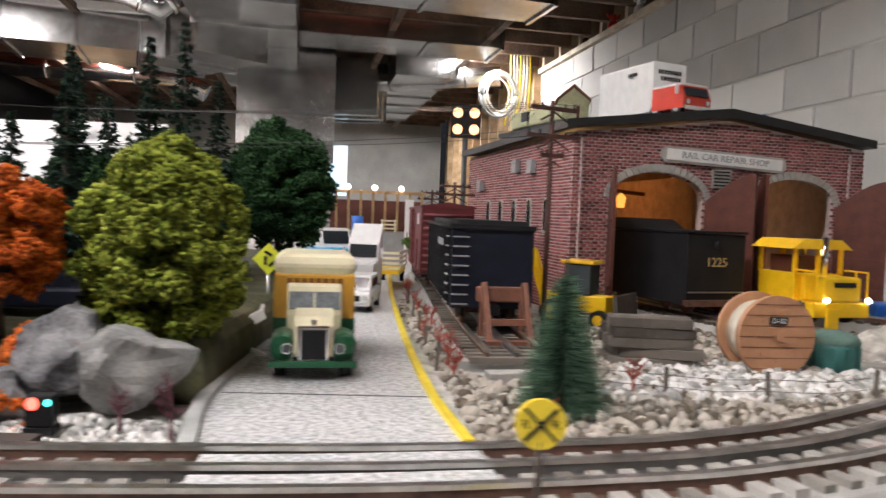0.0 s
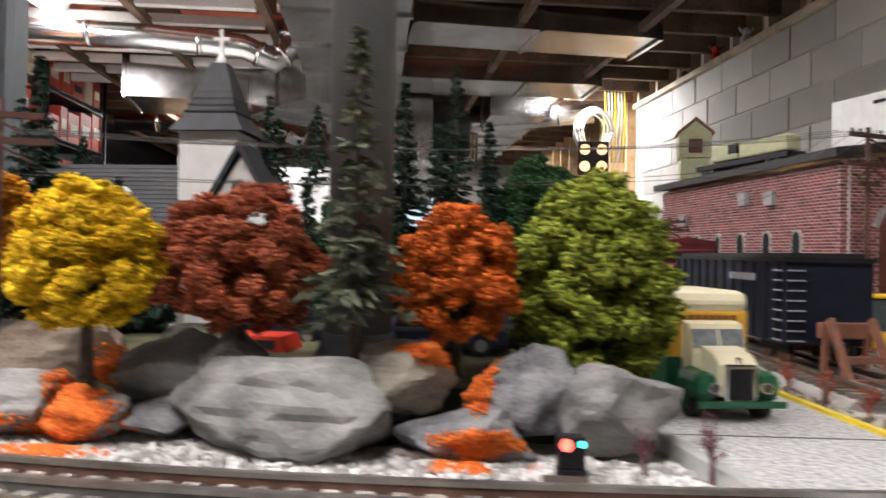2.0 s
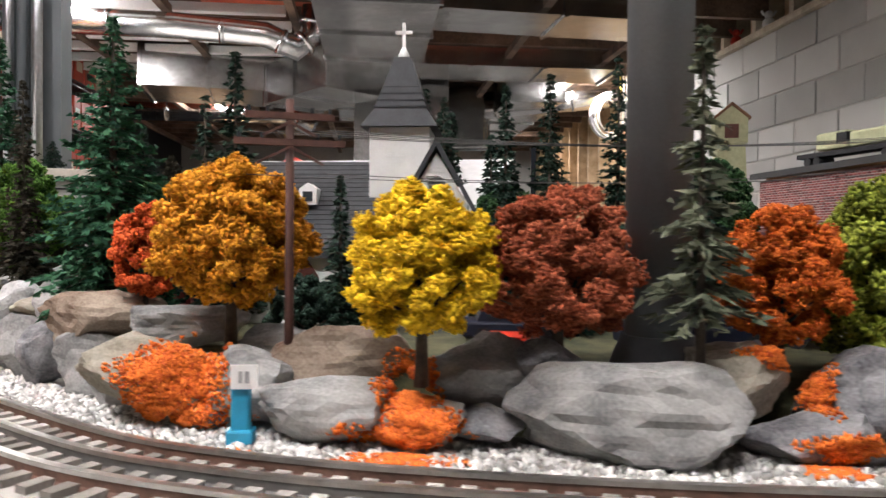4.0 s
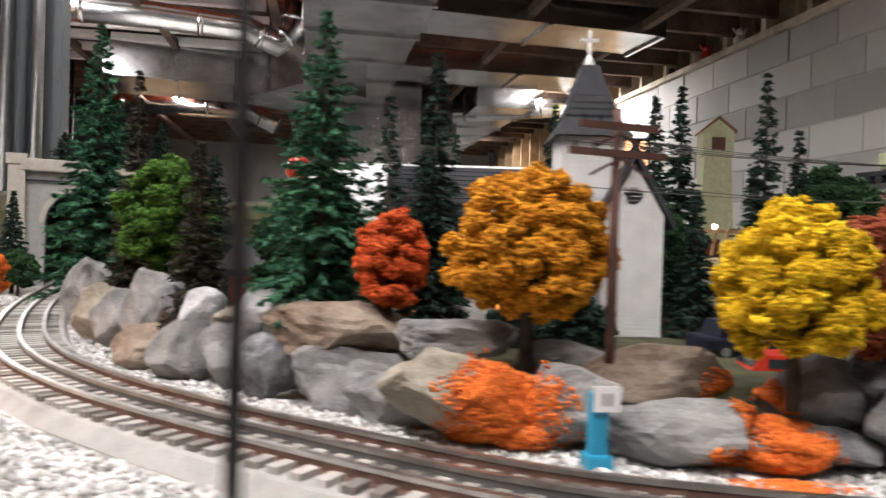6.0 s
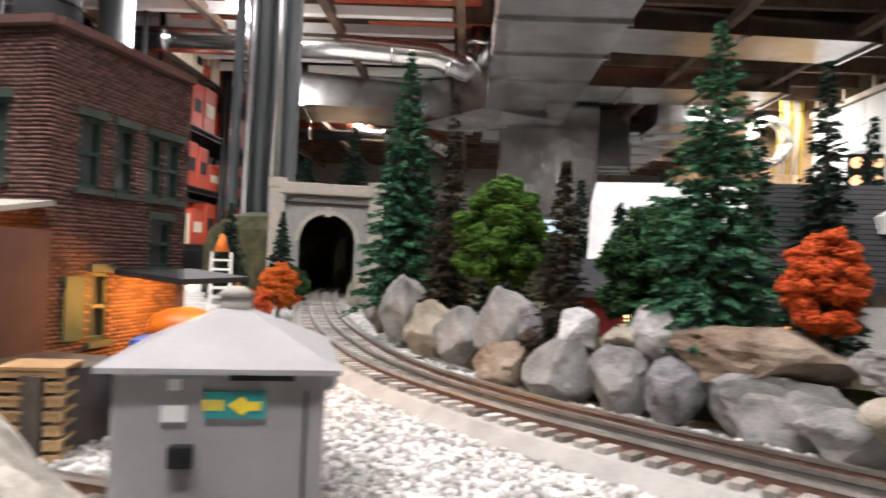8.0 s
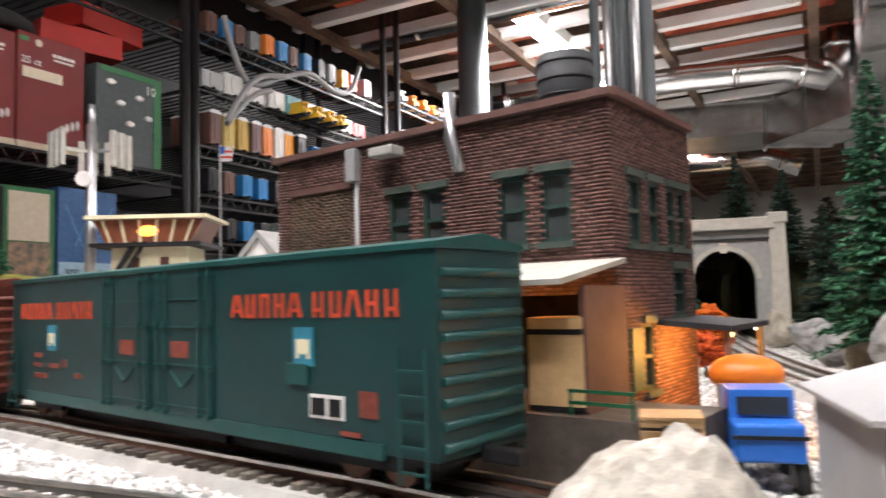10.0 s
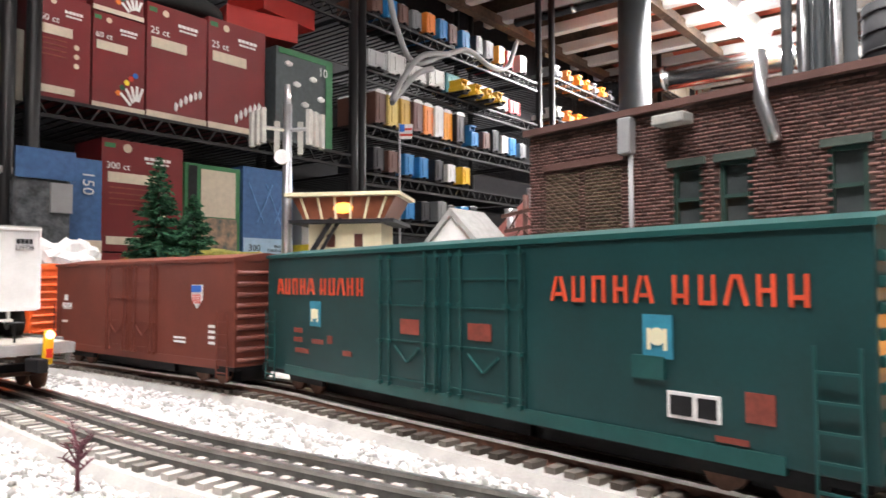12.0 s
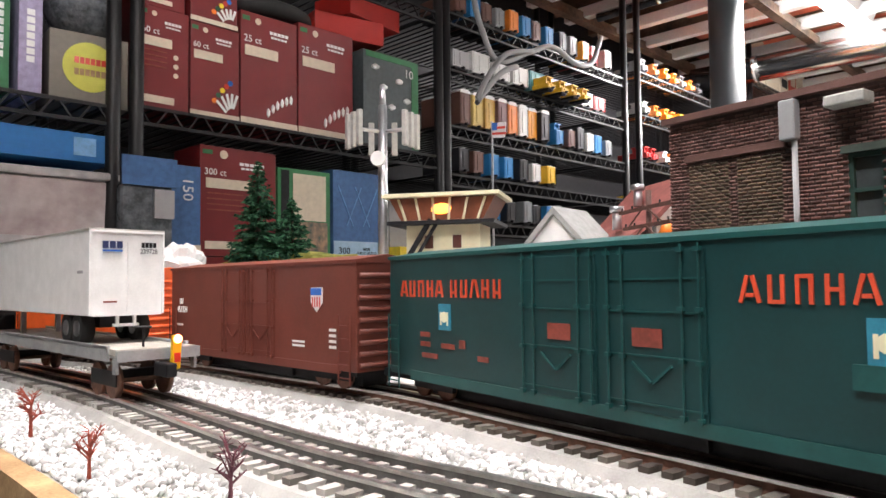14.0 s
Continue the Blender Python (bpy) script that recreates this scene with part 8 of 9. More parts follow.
part("glow", Shape().ball((0.0, -0.046, 0.190), 0.010, 2, (1.5, 0.3, 0.8)), mat("tower_glow", (1, 0.4, 0.1), 0.5, var=0, bump=0, emit=3.0, ecol=(1.0, 0.36, 0.06)), cy)
part("roof", Shape().box((0, 0, 0.209), (0.165, 0.115, 0.005)), CREAM, cy)
part("stair", Shape().box((-0.03, -0.050, 0.15), (0.006, 0.006, 0.06), (0, 32, 0)).box((-0.018, -0.050, 0.15), (0.004, 0.004, 0.06), (0, 32, 0)), BLACK, cy)
for x_ in (-0.02, 0.02):
    part("window", Shape().box((x_, -0.0378, 0.145), (0.012, 0.001, 0.018)), DOORBR, cy)
gs = thing("white_farm_house", "white model house with red shingle roofs and silver vents", "model building", pose(-1.49, 0.74, 0.0, 0, 0, -25))
RSH = mat("red_shingle", (0.22, 0.07, 0.06), 0.8, var=0.2)
part("body", Shape().prism([(-0.05, 0.0), (0.05, 0.0), (0.05, 0.165), (0.0, 0.215), (-0.05, 0.165)], -0.06, 0.10, "x"), WHITE, gs)
part("roof", Shape().prism([(-0.062, 0.155), (0.0, 0.217), (0.062, 0.155), (0.062, 0.163), (0.0, 0.226), (-0.062, 0.163)], -0.07, 0.11, "x"), RSH, gs)
part("annex_roof", Shape().prism([(-0.11, 0.125), (-0.05, 0.165), (-0.05, 0.172), (-0.115, 0.13)], -0.03, 0.11, "x"), RSH, gs)
part("annex", Shape().box((0.04, -0.08, 0.062), (0.12, 0.05, 0.124)), WHITE, gs)
for x_, y_, z_ in ((0.03, -0.04, 0.19), (0.07, -0.09, 0.155)):
    part("roof_vent", Shape().cyl((x_, y_, z_), (x_, y_, z_ + 0.022), 0.006, n=10).cyl((x_, y_, z_ + 0.022), (x_, y_, z_ + 0.03), 0.009, n=10), SILVER, gs)
gr_ = thing("grey_roof_house", "grey roofed white model building with red frames", "model building", pose(-1.52, 0.60, 0.0, 0, 0, 15))
part("body", Shape().prism([(-0.05, 0.0), (0.05, 0.0), (0.05, 0.125), (0.0, 0.175), (-0.05, 0.125)], -0.04, 0.04), WHITE, gr_)
part("roof", Shape().prism([(-0.06, 0.115), (0.0, 0.176), (0.06, 0.115), (0.06, 0.123), (0.0, 0.186), (-0.06, 0.123)], -0.046, 0.046), PORTALG, gr_)
for x_ in (-0.018, 0.0, 0.018):
    part("red_frame", Shape().box((x_, -0.0415, 0.12), (0.003, 0.003, 0.026)), RED, gr_)
part("red_bar", Shape().box((0.0, -0.0415, 0.12), (0.045, 0.003, 0.003)), RED, gr_)
tkk = thing("silver_tank", "silver model tank with orange cap", "tank", pose(-1.41, 0.66, 0.0))
part("drum", Shape().cyl((0, 0, 0), (0, 0, 0.145), 0.016, n=16), SILVER, tkk)
part("cap", Shape().cyl((0, 0, 0.145), (0, 0, 0.162), 0.012, 0.006, 12), ORANGE, tkk)
# little hill with two pines on a board
gb = bmesh.new()
bmesh.ops.create_icosphere(gb, subdivisions=4, radius=1)
for v in gb.verts:
    v.co = Vector((v.co.x * 0.13, v.co.y * 0.06, max(-0.01, v.co.z * 0.035))) * (1 + 0.2 * noise.noise(v.co * 3))
solid("grassy_mound", gb, mat("moss_green", (0.12, 0.13, 0.02), 0.9, col2=(0.32, 0.30, 0.06), scale=60, fine=500, bump=0.5), "yellow-green mossy mound with foam edge", "mound", at=pose(-1.86, 0.36, 0.102, 0, 0, 55))
solid("mound_stand", Shape().box((0, 0, 0.05), (0.28, 0.16, 0.10)), PORTALG, "grey stand beneath the mossy mound", "stand", at=pose(-1.88, 0.36, 0.0, 0, 0, 55))
conifer(-1.865, 0.300, 0.115, 0.155, 0.050, 81, N_GREEN, "green model pine on the mossy mound", 0.05, 16, 0.3, 0.016)
conifer(-1.845, 0.345, 0.115, 0.10, 0.042, 82, N_GREEN, "small green model pine on the mossy mound", 0.05, 12, 0.3, 0.016)
sn = bmesh.new()
bmesh.ops.create_icosphere(sn, subdivisions=4, radius=1)
for v in sn.verts:
    v.co = Vector((v.co.x * 0.075, v.co.y * 0.05, v.co.z * 0.04)) * (1 + 0.5 * noise.noise(v.co * 3.5))
solid("plaster_rock", sn, WHITE, "lumpy white plaster rock behind the trailer", "plaster rock", at=pose(-1.83, 0.16, 0.10))
solid("plaster_stand", Shape().box((0, 0, 0.045), (0.12, 0.1, 0.07)), PORTALG, "grey stand beneath the plaster rock", "stand", at=pose(-1.83, 0.16, 0.0))
flg = thing("toy_flag", "small striped flag on a pole", "flag", pose(-1.80, 0.70, 0.0))
part("pole", Shape().cyl((0, 0, 0), (0, 0, 0.37), 0.002, n=6), SILVER, flg)
part("cloth", Shape().box((0.018, 0, 0.352), (0.036, 0.001, 0.026), (0, 8, 0)), WHITE, flg)
part("stripes", Shape().box((0.018, 0, 0.346), (0.0364, 0.0016, 0.004), (0, 8, 0)).box((0.018, 0, 0.356), (0.0364, 0.0016, 0.004), (0, 8, 0)), RED, flg)
part("canton", Shape().box((0.007, 0, 0.360), (0.016, 0.002, 0.013), (0, 8, 0)), BLUE, flg)

# ---- wire shelving along the west side ----
# own axes of each unit: x along the shelf, y away from the table
def wire_unit(label, x, y, length, depth, levels, top=1.3, turn=100, floor=-0.95):
    u = thing("wire_shelving", label, "shelving unit", pose(x, y, 0, 0, 0, turn), "wire shelving units")
    for px_ in (0.0, length):
        for py_ in (0.0, depth):
            part("post", Shape().cyl((px_, py_, floor), (px_, py_, top), 0.0125, n=10), BLACKWIRE, u)
    for z in levels:
        sh_ = part("shelf", Shape().box((length / 2, 0.0, z), (length, 0.006, 0.006)).box((length / 2, depth, z), (length, 0.006, 0.006))
                   .box((0.0, depth / 2, z), (0.006, depth, 0.006)).box((length, depth / 2, z), (0.006, depth, 0.006)), BLACKWIRE, u)
        part("front_rail", Shape().box((length / 2, 0.0, z - 0.03), (length, 0.006, 0.006)), BLACKWIRE, sh_)
        w = Shape()
        n = int(length / 0.03)
        for k in range(n):
            w.box((length * (k + 0.5) / n, 0.0, z - 0.015), (0.003, 0.003, 0.032), (0, 35 if k % 2 else -35, 0))
        for k in range(int(length / 0.025)):
            w.box(((k + 0.5) * 0.025, depth / 2, z + 0.001), (0.003, depth, 0.003))
        part("wire_lattice", w, BLACKWIRE, sh_, kind="stuff")
    return u


U2 = wire_unit("black wire shelving filled with red light boxes", -2.175, 0.195, 0.765, 0.38, (0.035, 0.408, 0.78))
U3 = wire_unit("black wire shelving lined with small model rail cars", -2.345, 1.00, 0.92, 0.38, (0.25, 0.375, 0.505, 0.655, 0.81))
U4 = wire_unit("black wire shelving with toy vehicles farther along", -2.52, 2.0, 0.9, 0.38, (0.375, 0.53, 0.70, 0.86))
U1 = wire_unit("black wire shelving with games and plastic totes", -2.027, -0.585, 0.75, 0.38, (0.05, 0.395, 0.80))


def in_unit(u, x, y, z, turn=0):
    return u.matrix_world @ pose(x, y, z, 0, 0, turn)


BOXRED = mat("red_carton", (0.155, 0.009, 0.011), 0.45, var=0.1, scale=20, bump=0.03)
BOXRED2 = mat("bright_red_carton", (0.36, 0.02, 0.015), 0.45, var=0.1, scale=20, bump=0.03)
CARDW = mat("carton_cream", (0.62, 0.54, 0.42), 0.6, var=0.08)
BOXGREEN = mat("dark_green_carton", (0.03, 0.16, 0.06), 0.5, var=0.15)
BOXBLUE = mat("mid_blue_carton", (0.05, 0.13, 0.30), 0.45, var=0.2)
BOXGREY = mat("dark_grey_carton", (0.055, 0.07, 0.075), 0.5, var=0.2)


def light_box(u, x0, x1, z, h, material, count="", style=0, y=0.02, lean=0.0):
    w = x1 - x0
    b = thing("light_box", "dark red carton of string lights with white labels" if material in (BOXRED, BOXRED2) else "carton of string lights with a pictured front", "carton", in_unit(u, (x0 + x1) / 2, y, z), "boxes on the shelves")
    part("carton", Shape().box((0, 0.055, h / 2), (w - 0.004, 0.11, h), bevel=0.001), material, b)
    lb = part("white_label", Shape().box((-w * 0.14, -0.0012, h * 0.66), (w * 0.56, 0.0012, h * 0.09)), CARDW, b)
    if count:
        lettering(count, h * 0.085, WHITE, b, pose(-w * 0.44, -0.0012, h * 0.76, 90), name="count_text", align="LEFT", depth=0.0004)
        bars(5, w * 0.055, h * 0.028, w * 0.012, WHITE, b, pose(w * 0.16, -0.0012, h * 0.86, 90))
        bars(5, w * 0.045, h * 0.018, w * 0.014, WHITE, b, pose(w * 0.16, -0.0012, h * 0.82, 90))
        part("corner_mark", Shape().box((-w * 0.40, -0.0012, h * 0.94), (w * 0.12, 0.0008, h * 0.04)), BOXGREEN, b)
        part("ring_mark", Shape().cyl((-w * 0.2, -0.0014, h * 0.93), (-w * 0.2, -0.0008, h * 0.93), w * 0.05, n=14), CARDW, b)
    if style == 1:
        for k in range(5):
            part("bulb_print", Shape().box((w * (0.12 + 0.07 * k), -0.0012, h * (0.15 + 0.05 * k - 0.008 * k * k)), (w * 0.05, 0.0008, h * 0.16), (0, -45 + k * 16, 0)), WHITE, b)
        for k, c in enumerate((ORANGE, DKGREEN, YELLOW, RED, BLUE)):
            part("flower_print", Shape().cyl((w * (-0.02 + 0.08 * k), -0.0014, h * (0.20 + 0.07 * k - 0.004 * k * k)), (w * (-0.02 + 0.08 * k), -0.0006, h * (0.20 + 0.07 * k - 0.004 * k * k)), w * 0.055, n=6), c, b)
    if style == 2:
        for k in range(6):
            part("bulb_print", Shape().ball((w * (-0.02 + 0.08 * k), 0.0, h * (0.14 + 0.045 * k - 0.003 * k * k)), w * 0.045, 1, (0.8, 0.15, 1.7)), WHITE, b)
    if style in (1, 2):
        part("base_strip", Shape().box((0, -0.0012, h * 0.035), (w * 0.98, 0.001, h * 0.07)), CARDW, b)
    if style == 0:
        part("base_label", Shape().box((-w * 0.12, -0.0012, h * 0.10), (w * 0.62, 0.001, h * 0.07)), CARDW, b)
        for k in range(3):
            part("round_print", Shape().cyl((w * 0.22, -0.0014, h * (0.36 + 0.09 * k)), (w * 0.22, -0.0008, h * (0.36 + 0.09 * k)), w * 0.05, n=12), CARDW, b)
        for k in range(4):
            part("text_bar", Shape().box((-w * 0.18, -0.0012, h * (0.42 + 0.05 * k)), (w * 0.45, 0.0008, h * 0.012)), DULLRED, b)
    return b


z1_, z2_ = 0.412, 0.055
light_box(U2, 0.010, 0.108, z1_, 0.192, BOXRED, "60 ct", 0)
light_box(U2, 0.108, 0.214, z1_, 0.185, BOXRED, "60 ct", 1)
light_box(U2, 0.214, 0.352, z1_, 0.235, BOXRED, "25 ct", 2)
light_box(U2, 0.352, 0.505, z1_, 0.245, BOXRED, "25 ct", 2)
gb_ = thing("bulb_carton", "dark grey and green carton with pictured bulbs", "carton", in_unit(U2, 0.605, 0.0, z1_, 0))
part("carton", Shape().box((0, 0.055, 0.11), (0.175, 0.11, 0.22), bevel=0.001), BOXGREY, gb_)
part("green_band", Shape().box((0.075, -0.0012, 0.11), (0.022, 0.001, 0.216)).box((0.0, -0.0012, 0.212), (0.16, 0.001, 0.014)), BOXGREEN, gb_)
for k in range(5):
    part("bulb_print", Shape().ball((-0.05 + 0.025 * k, 0.0, 0.185 - 0.022 * ((k * 2) % 5)), 0.011, 1, (1.3, 0.12, 0.7)), WHITE, gb_)
lettering("10", 0.030, WHITE, gb_, pose(0.055, -0.0014, 0.185, 90, 0, 0), name="count_text", depth=0.0004)
light_box(U2, 0.012, 0.10, z1_ + 0.192, 0.12, BOXRED, "", 0)
light_box(U2, 0.108, 0.21, z1_ + 0.187, 0.13, BOXRED, "", 1)
for k, (x_, t_) in enumerate(((0.52, -12), (0.60, 8))):
    solid("red_carton_top", Shape().box((0, 0.06, 0.03), (0.18, 0.12, 0.055), bevel=0.001), BOXRED2, "bright red open carton lying on top", "carton", "boxes on the shelves", at=in_unit(U2, x_, 0.05, z1_ + 0.25 + k * 0.06, t_))
solid("black_tyre_ring", Shape().tube([(0.085 * math.cos(a), 0.05 + 0.05 * math.sin(a), 0.02) for a in np.linspace(0, 6.28, 24)], 0.02, 10), TYRE, "black rubber ring lying on the cartons", "ring", at=in_unit(U2, 0.33, 0.05, z1_ + 0.25))
light_box(U2, 0.128, 0.30, z2_ + 0.09, 0.215, BOXRED, "300 ct", 0)
light_box(U2, 0.128, 0.30, z2_, 0.088, BOXRED, "", 0)
ib = thing("icicle_carton", "blue carton of clear icicle lights", "carton", in_unit(U2, 0.085, 0.02, z2_))
part("carton", Shape().box((0, 0.05, 0.13), (0.095, 0.1, 0.26), bevel=0.001), BOXBLUE, ib)
part("white_panel", Shape().box((0, -0.0012, 0.085), (0.094, 0.001, 0.05)), CARDW, ib)
lettering("CLEAR\nICICLE LIGHTS", 0.012, BLACK, ib, pose(0.0, -0.0024, 0.09, 90), name="carton_text", depth=0.0003)
lettering("150", 0.03, WHITE, ib, pose(0.02, -0.0014, 0.215, 90, 90, 0), name="count_text", depth=0.0004)
bg2 = thing("clear_bag", "clear plastic bag of ornaments with a blue header card", "bag", in_unit(U2, 0.004, -0.05, z2_ + 0.04))
CLEARP = mat("clear_plastic", (0.10, 0.11, 0.12), 0.12, var=0.5, scale=60, fine=200, bump=0.6)
part("bag", Shape().box((0, 0.02, 0.085), (0.09, 0.03, 0.17), bevel=0.008), CLEARP, bg2)
part("header_card", Shape().box((0, 0.0, 0.19), (0.095, 0.004, 0.05)), BOXBLUE, bg2)
part("picture", Shape().box((0.025, 0.0, 0.135), (0.035, 0.006, 0.05)), GREY, bg2)
gc = thing("candle_carton", "green carton with pictured icicle lights", "carton", in_unit(U2, 0.37, 0.02, z2_ + 0.07))
part("carton", Shape().box((0, 0.05, 0.105), (0.135, 0.1, 0.21), bevel=0.001), BOXGREEN, gc)
part("cream_panel", Shape().box((0.012, -0.0012, 0.150), (0.085, 0.001, 0.10)), CARDW, gc)
part("photo_panel", Shape().box((0.014, -0.0018, 0.055), (0.088, 0.001, 0.085)), mat("dark_photo", (0.06, 0.10, 0.10), 0.5, col2=(0.42, 0.26, 0.16), scale=50, fine=120), gc)
part("dark_spine", Shape().box((-0.050, -0.0012, 0.105), (0.02, 0.001, 0.2)), BLACK, gc)
bc = thing("icicle_carton", "pale blue carton of blue icicle lights", "carton", in_unit(U2, 0.515, 0.02, z2_ + 0.05))
part("carton", Shape().box((0, 0.05, 0.12), (0.14, 0.1, 0.24), bevel=0.001), BOXBLUE, bc)
part("pale_panel", Shape().box((0, -0.0012, 0.055), (0.138, 0.001, 0.05)), mat("pale_blue_card", (0.35, 0.52, 0.66), 0.5, var=0.1), bc)
lettering("300", 0.022, BLACK, bc, pose(-0.04, -0.0022, 0.057, 90), name="count_text", depth=0.0003)
lettering("BLUE\nICICLE LIGHTS", 0.009, BLACK, bc, pose(0.025, -0.0022, 0.058, 90), name="carton_text", depth=0.0003)
for k in range(4):
    part("print_line", Shape().box((-0.035 + 0.024 * k, -0.0012, 0.16), (0.003, 0.001, 0.10), (0, 25 if k % 2 else -25, 0)), mat("print_blue", (0.12, 0.28, 0.55), 0.5), bc)
solid("yellow_carton", Shape().box((0, 0.04, 0.045), (0.10, 0.08, 0.09), bevel=0.001), YELLOW, "yellow and red printed carton low on the shelf", "carton", at=in_unit(U2, 0.66, -0.02, z2_ + 0.03))
solid("red_strip_carton", Shape().box((0, 0.04, 0.02), (0.20, 0.08, 0.04), bevel=0.001), BOXRED2, "flat red carton low on the shelf", "carton", at=in_unit(U2, 0.52, -0.02, z2_))
solid("grey_carton", Shape().box((0, 0.04, 0.10), (0.10, 0.10, 0.2), bevel=0.001), GREY, "grey carton at the end of the shelf", "carton", at=in_unit(U2, 0.68, 0.05, z2_ + 0.05))
# unit 1: games, a gift box, totes
mg = thing("gift_box", "grey gift box with a yellow-green round label", "carton", in_unit(U1, 0.722, 0.03, 0.399, -6))
part("box", Shape().box((0, 0.055, 0.062), (0.125, 0.11, 0.124), bevel=0.001), mat("taupe_carton", (0.20, 0.18, 0.15), 0.6, var=0.08), mg)
part("round_label", Shape().cyl((0, -0.0016, 0.066), (0, -0.0004, 0.066), 0.043, n=32), mat("lime_label", (0.62, 0.62, 0.10), 0.5, var=0.05), mg)
for dz in (0.010, -0.010):
    b5 = bars(6, 0.007, 0.011, 0.0015, RED if dz > 0 else WOOD, mg, pose(0, -0.0024, 0.066 + dz, 90))
solid("clear_ornament", Shape().ball((0, 0, 0.06), 0.065, 3), CLEARP, "clear plastic ball packed above the gift box", "ornament", at=in_unit(U1, 0.728, 0.09, 0.524))
for k, (m_, w_) in enumerate(((mat("lilac_spine", (0.34, 0.30, 0.46), 0.5), 0.035), (BOXGREEN, 0.03), (WHITE, 0.03), (BOXRED, 0.04))):
    gsp = thing("game_carton", "upright boxed game seen from its spine", "carton", in_unit(U1, 0.630 - k * 0.045, 0.03, 0.399), "boxes on the shelves")
    part("box", Shape().box((0, 0.08, 0.10), (w_, 0.16, 0.20), bevel=0.001), m_, gsp)
    ob = bars(7, 0.010, 0.012, 0.003, WHITE if k != 2 else BLUE, gsp, pose(0.0, -0.0006, 0.10, 90, 90, 0))
tb = thing("blue_flat_carton", "bright blue flat carton on top of the totes", "carton", in_unit(U1, 0.585, 0.0, 0.295))
part("box", Shape().box((0, 0.08, 0.025), (0.33, 0.16, 0.048), bevel=0.001), mat("bright_blue_carton", (0.015, 0.15, 0.42), 0.4, var=0.08), tb)
part("shield_mark", Shape().box((0.12, -0.0012, 0.026), (0.035, 0.001, 0.03)), mat("pale_blue_print", (0.2, 0.42, 0.7), 0.5), tb)
TOTE = mat("clear_tote_plastic", (0.42, 0.40, 0.40), 0.3, col2=(0.62, 0.60, 0.60), scale=14, fine=60, bump=0.3)
for zt, col in ((0.165, mat("pink_contents_tote", (0.40, 0.30, 0.29), 0.35, col2=(0.58, 0.52, 0.51), scale=10, fine=50, bump=0.3)), (0.055, TOTE)):
    to = thing("plastic_tote", "translucent plastic storage tote on the shelf", "tote", in_unit(U1, 0.585, 0.0, zt))
    part("tub", Shape().box((0, 0.15, 0.05), (0.33, 0.30, 0.10), top=1.03, bevel=0.004), col, to)
    part("lid", Shape().box((0, 0.15, 0.108), (0.35, 0.32, 0.014), bevel=0.003), TOTE, to)
# unit 3: rows of small rail cars end-on
TOYC = [mat("toy_" + n, c, 0.45, var=0.08, bump=0.02) for n, c in (("brown", (0.13, 0.06, 0.045)), ("ochre", (0.58, 0.38, 0.08)), ("tan", (0.62, 0.47, 0.14)), ("plum", (0.16, 0.08, 0.08)), ("orange", (0.75, 0.22, 0.03)),
        ("white", (0.72, 0.72, 0.70)), ("amber", (0.80, 0.33, 0.03)), ("black", (0.02, 0.02, 0.025)), ("blue", (0.02, 0.20, 0.48)), ("silver", (0.45, 0.46, 0.47)), ("aqua", (0.12, 0.35, 0.40)), ("grey", (0.22, 0.23, 0.24)), ("red", (0.45, 0.03, 0.03)), ("yellow", (0.75, 0.45, 0.02)))]
car_parts = {}


def shelf_car(u, x, z, m, h, style, y):
    """Style 0: tall car end-on with white rounded roof; 1: box car end-on; 2: open low car; 3: longer car set side-on."""
    w, d = ((0.043, 0.15), (0.042, 0.14), (0.040, 0.12), (0.074, 0.05))[style]
    c = thing("toy_rail_car", "small model rail car parked upon the wire shelf", "toy rail car", in_unit(u, x, y, z + 0.004), "toy rail cars on shelves")
    key = (m.name, h, style)
    if key not in car_parts:
        body = Shape().box((0, d / 2, 0.010 + h / 2), (w, d, h), bevel=0.0012)
        under = Shape().box((0, d / 2, 0.0065), (w * 0.72, d * 0.94, 0.007), bevel=0.0015).cyl((-w * 0.3, 0.012, 0.0045), (w * 0.3, 0.012, 0.0045), 0.0045, n=8).box((0, -0.004, 0.009), (0.006, 0.010, 0.005))
        door = Shape().box((0, -0.0008, 0.012 + h * 0.46), (w * (0.30 if style < 3 else 0.26), 0.0016, h * 0.72)).box((-w * 0.42, -0.0008, 0.010 + h * 0.5), (0.0016, 0.0016, h * 0.9)).box((w * 0.42, -0.0008, 0.010 + h * 0.5), (0.0016, 0.0016, h * 0.9))
        meshes = [mesh_of("body", body.bm, m), mesh_of("underframe", under.bm, BLACK), mesh_of("end_door", door.bm, m)]
        if style == 0:
            meshes.append(mesh_of("roof", Shape().prism([(-w / 2, h + 0.008), (w / 2, h + 0.008), (w * 0.42, h + 0.015), (w * 0.22, h + 0.0185), (-w * 0.22, h + 0.0185), (-w * 0.42, h + 0.015)], -0.001, d).bm, WHITE))
        if style == 1:
            meshes.append(mesh_of("roof_walk", Shape().box((0, d / 2, h + 0.0115), (w * 0.3, d, 0.002)).bm, GREY))
        if style == 2:
            meshes.append(mesh_of("load_frame", Shape().box((-w * 0.3, d * 0.3, h + 0.020), (0.004, 0.05, 0.022)).box((w * 0.3, d * 0.3, h + 0.020), (0.004, 0.05, 0.022)).box((0, d * 0.3, h + 0.031), (w * 0.8, 0.06, 0.003)).box((0, d * 0.3, h + 0.016), (w * 0.5, 0.04, 0.012)).bm, m))
        car_parts[key] = meshes
    for me in car_parts[key]:
        o_ = new(me.name, me)
        o_.parent = c


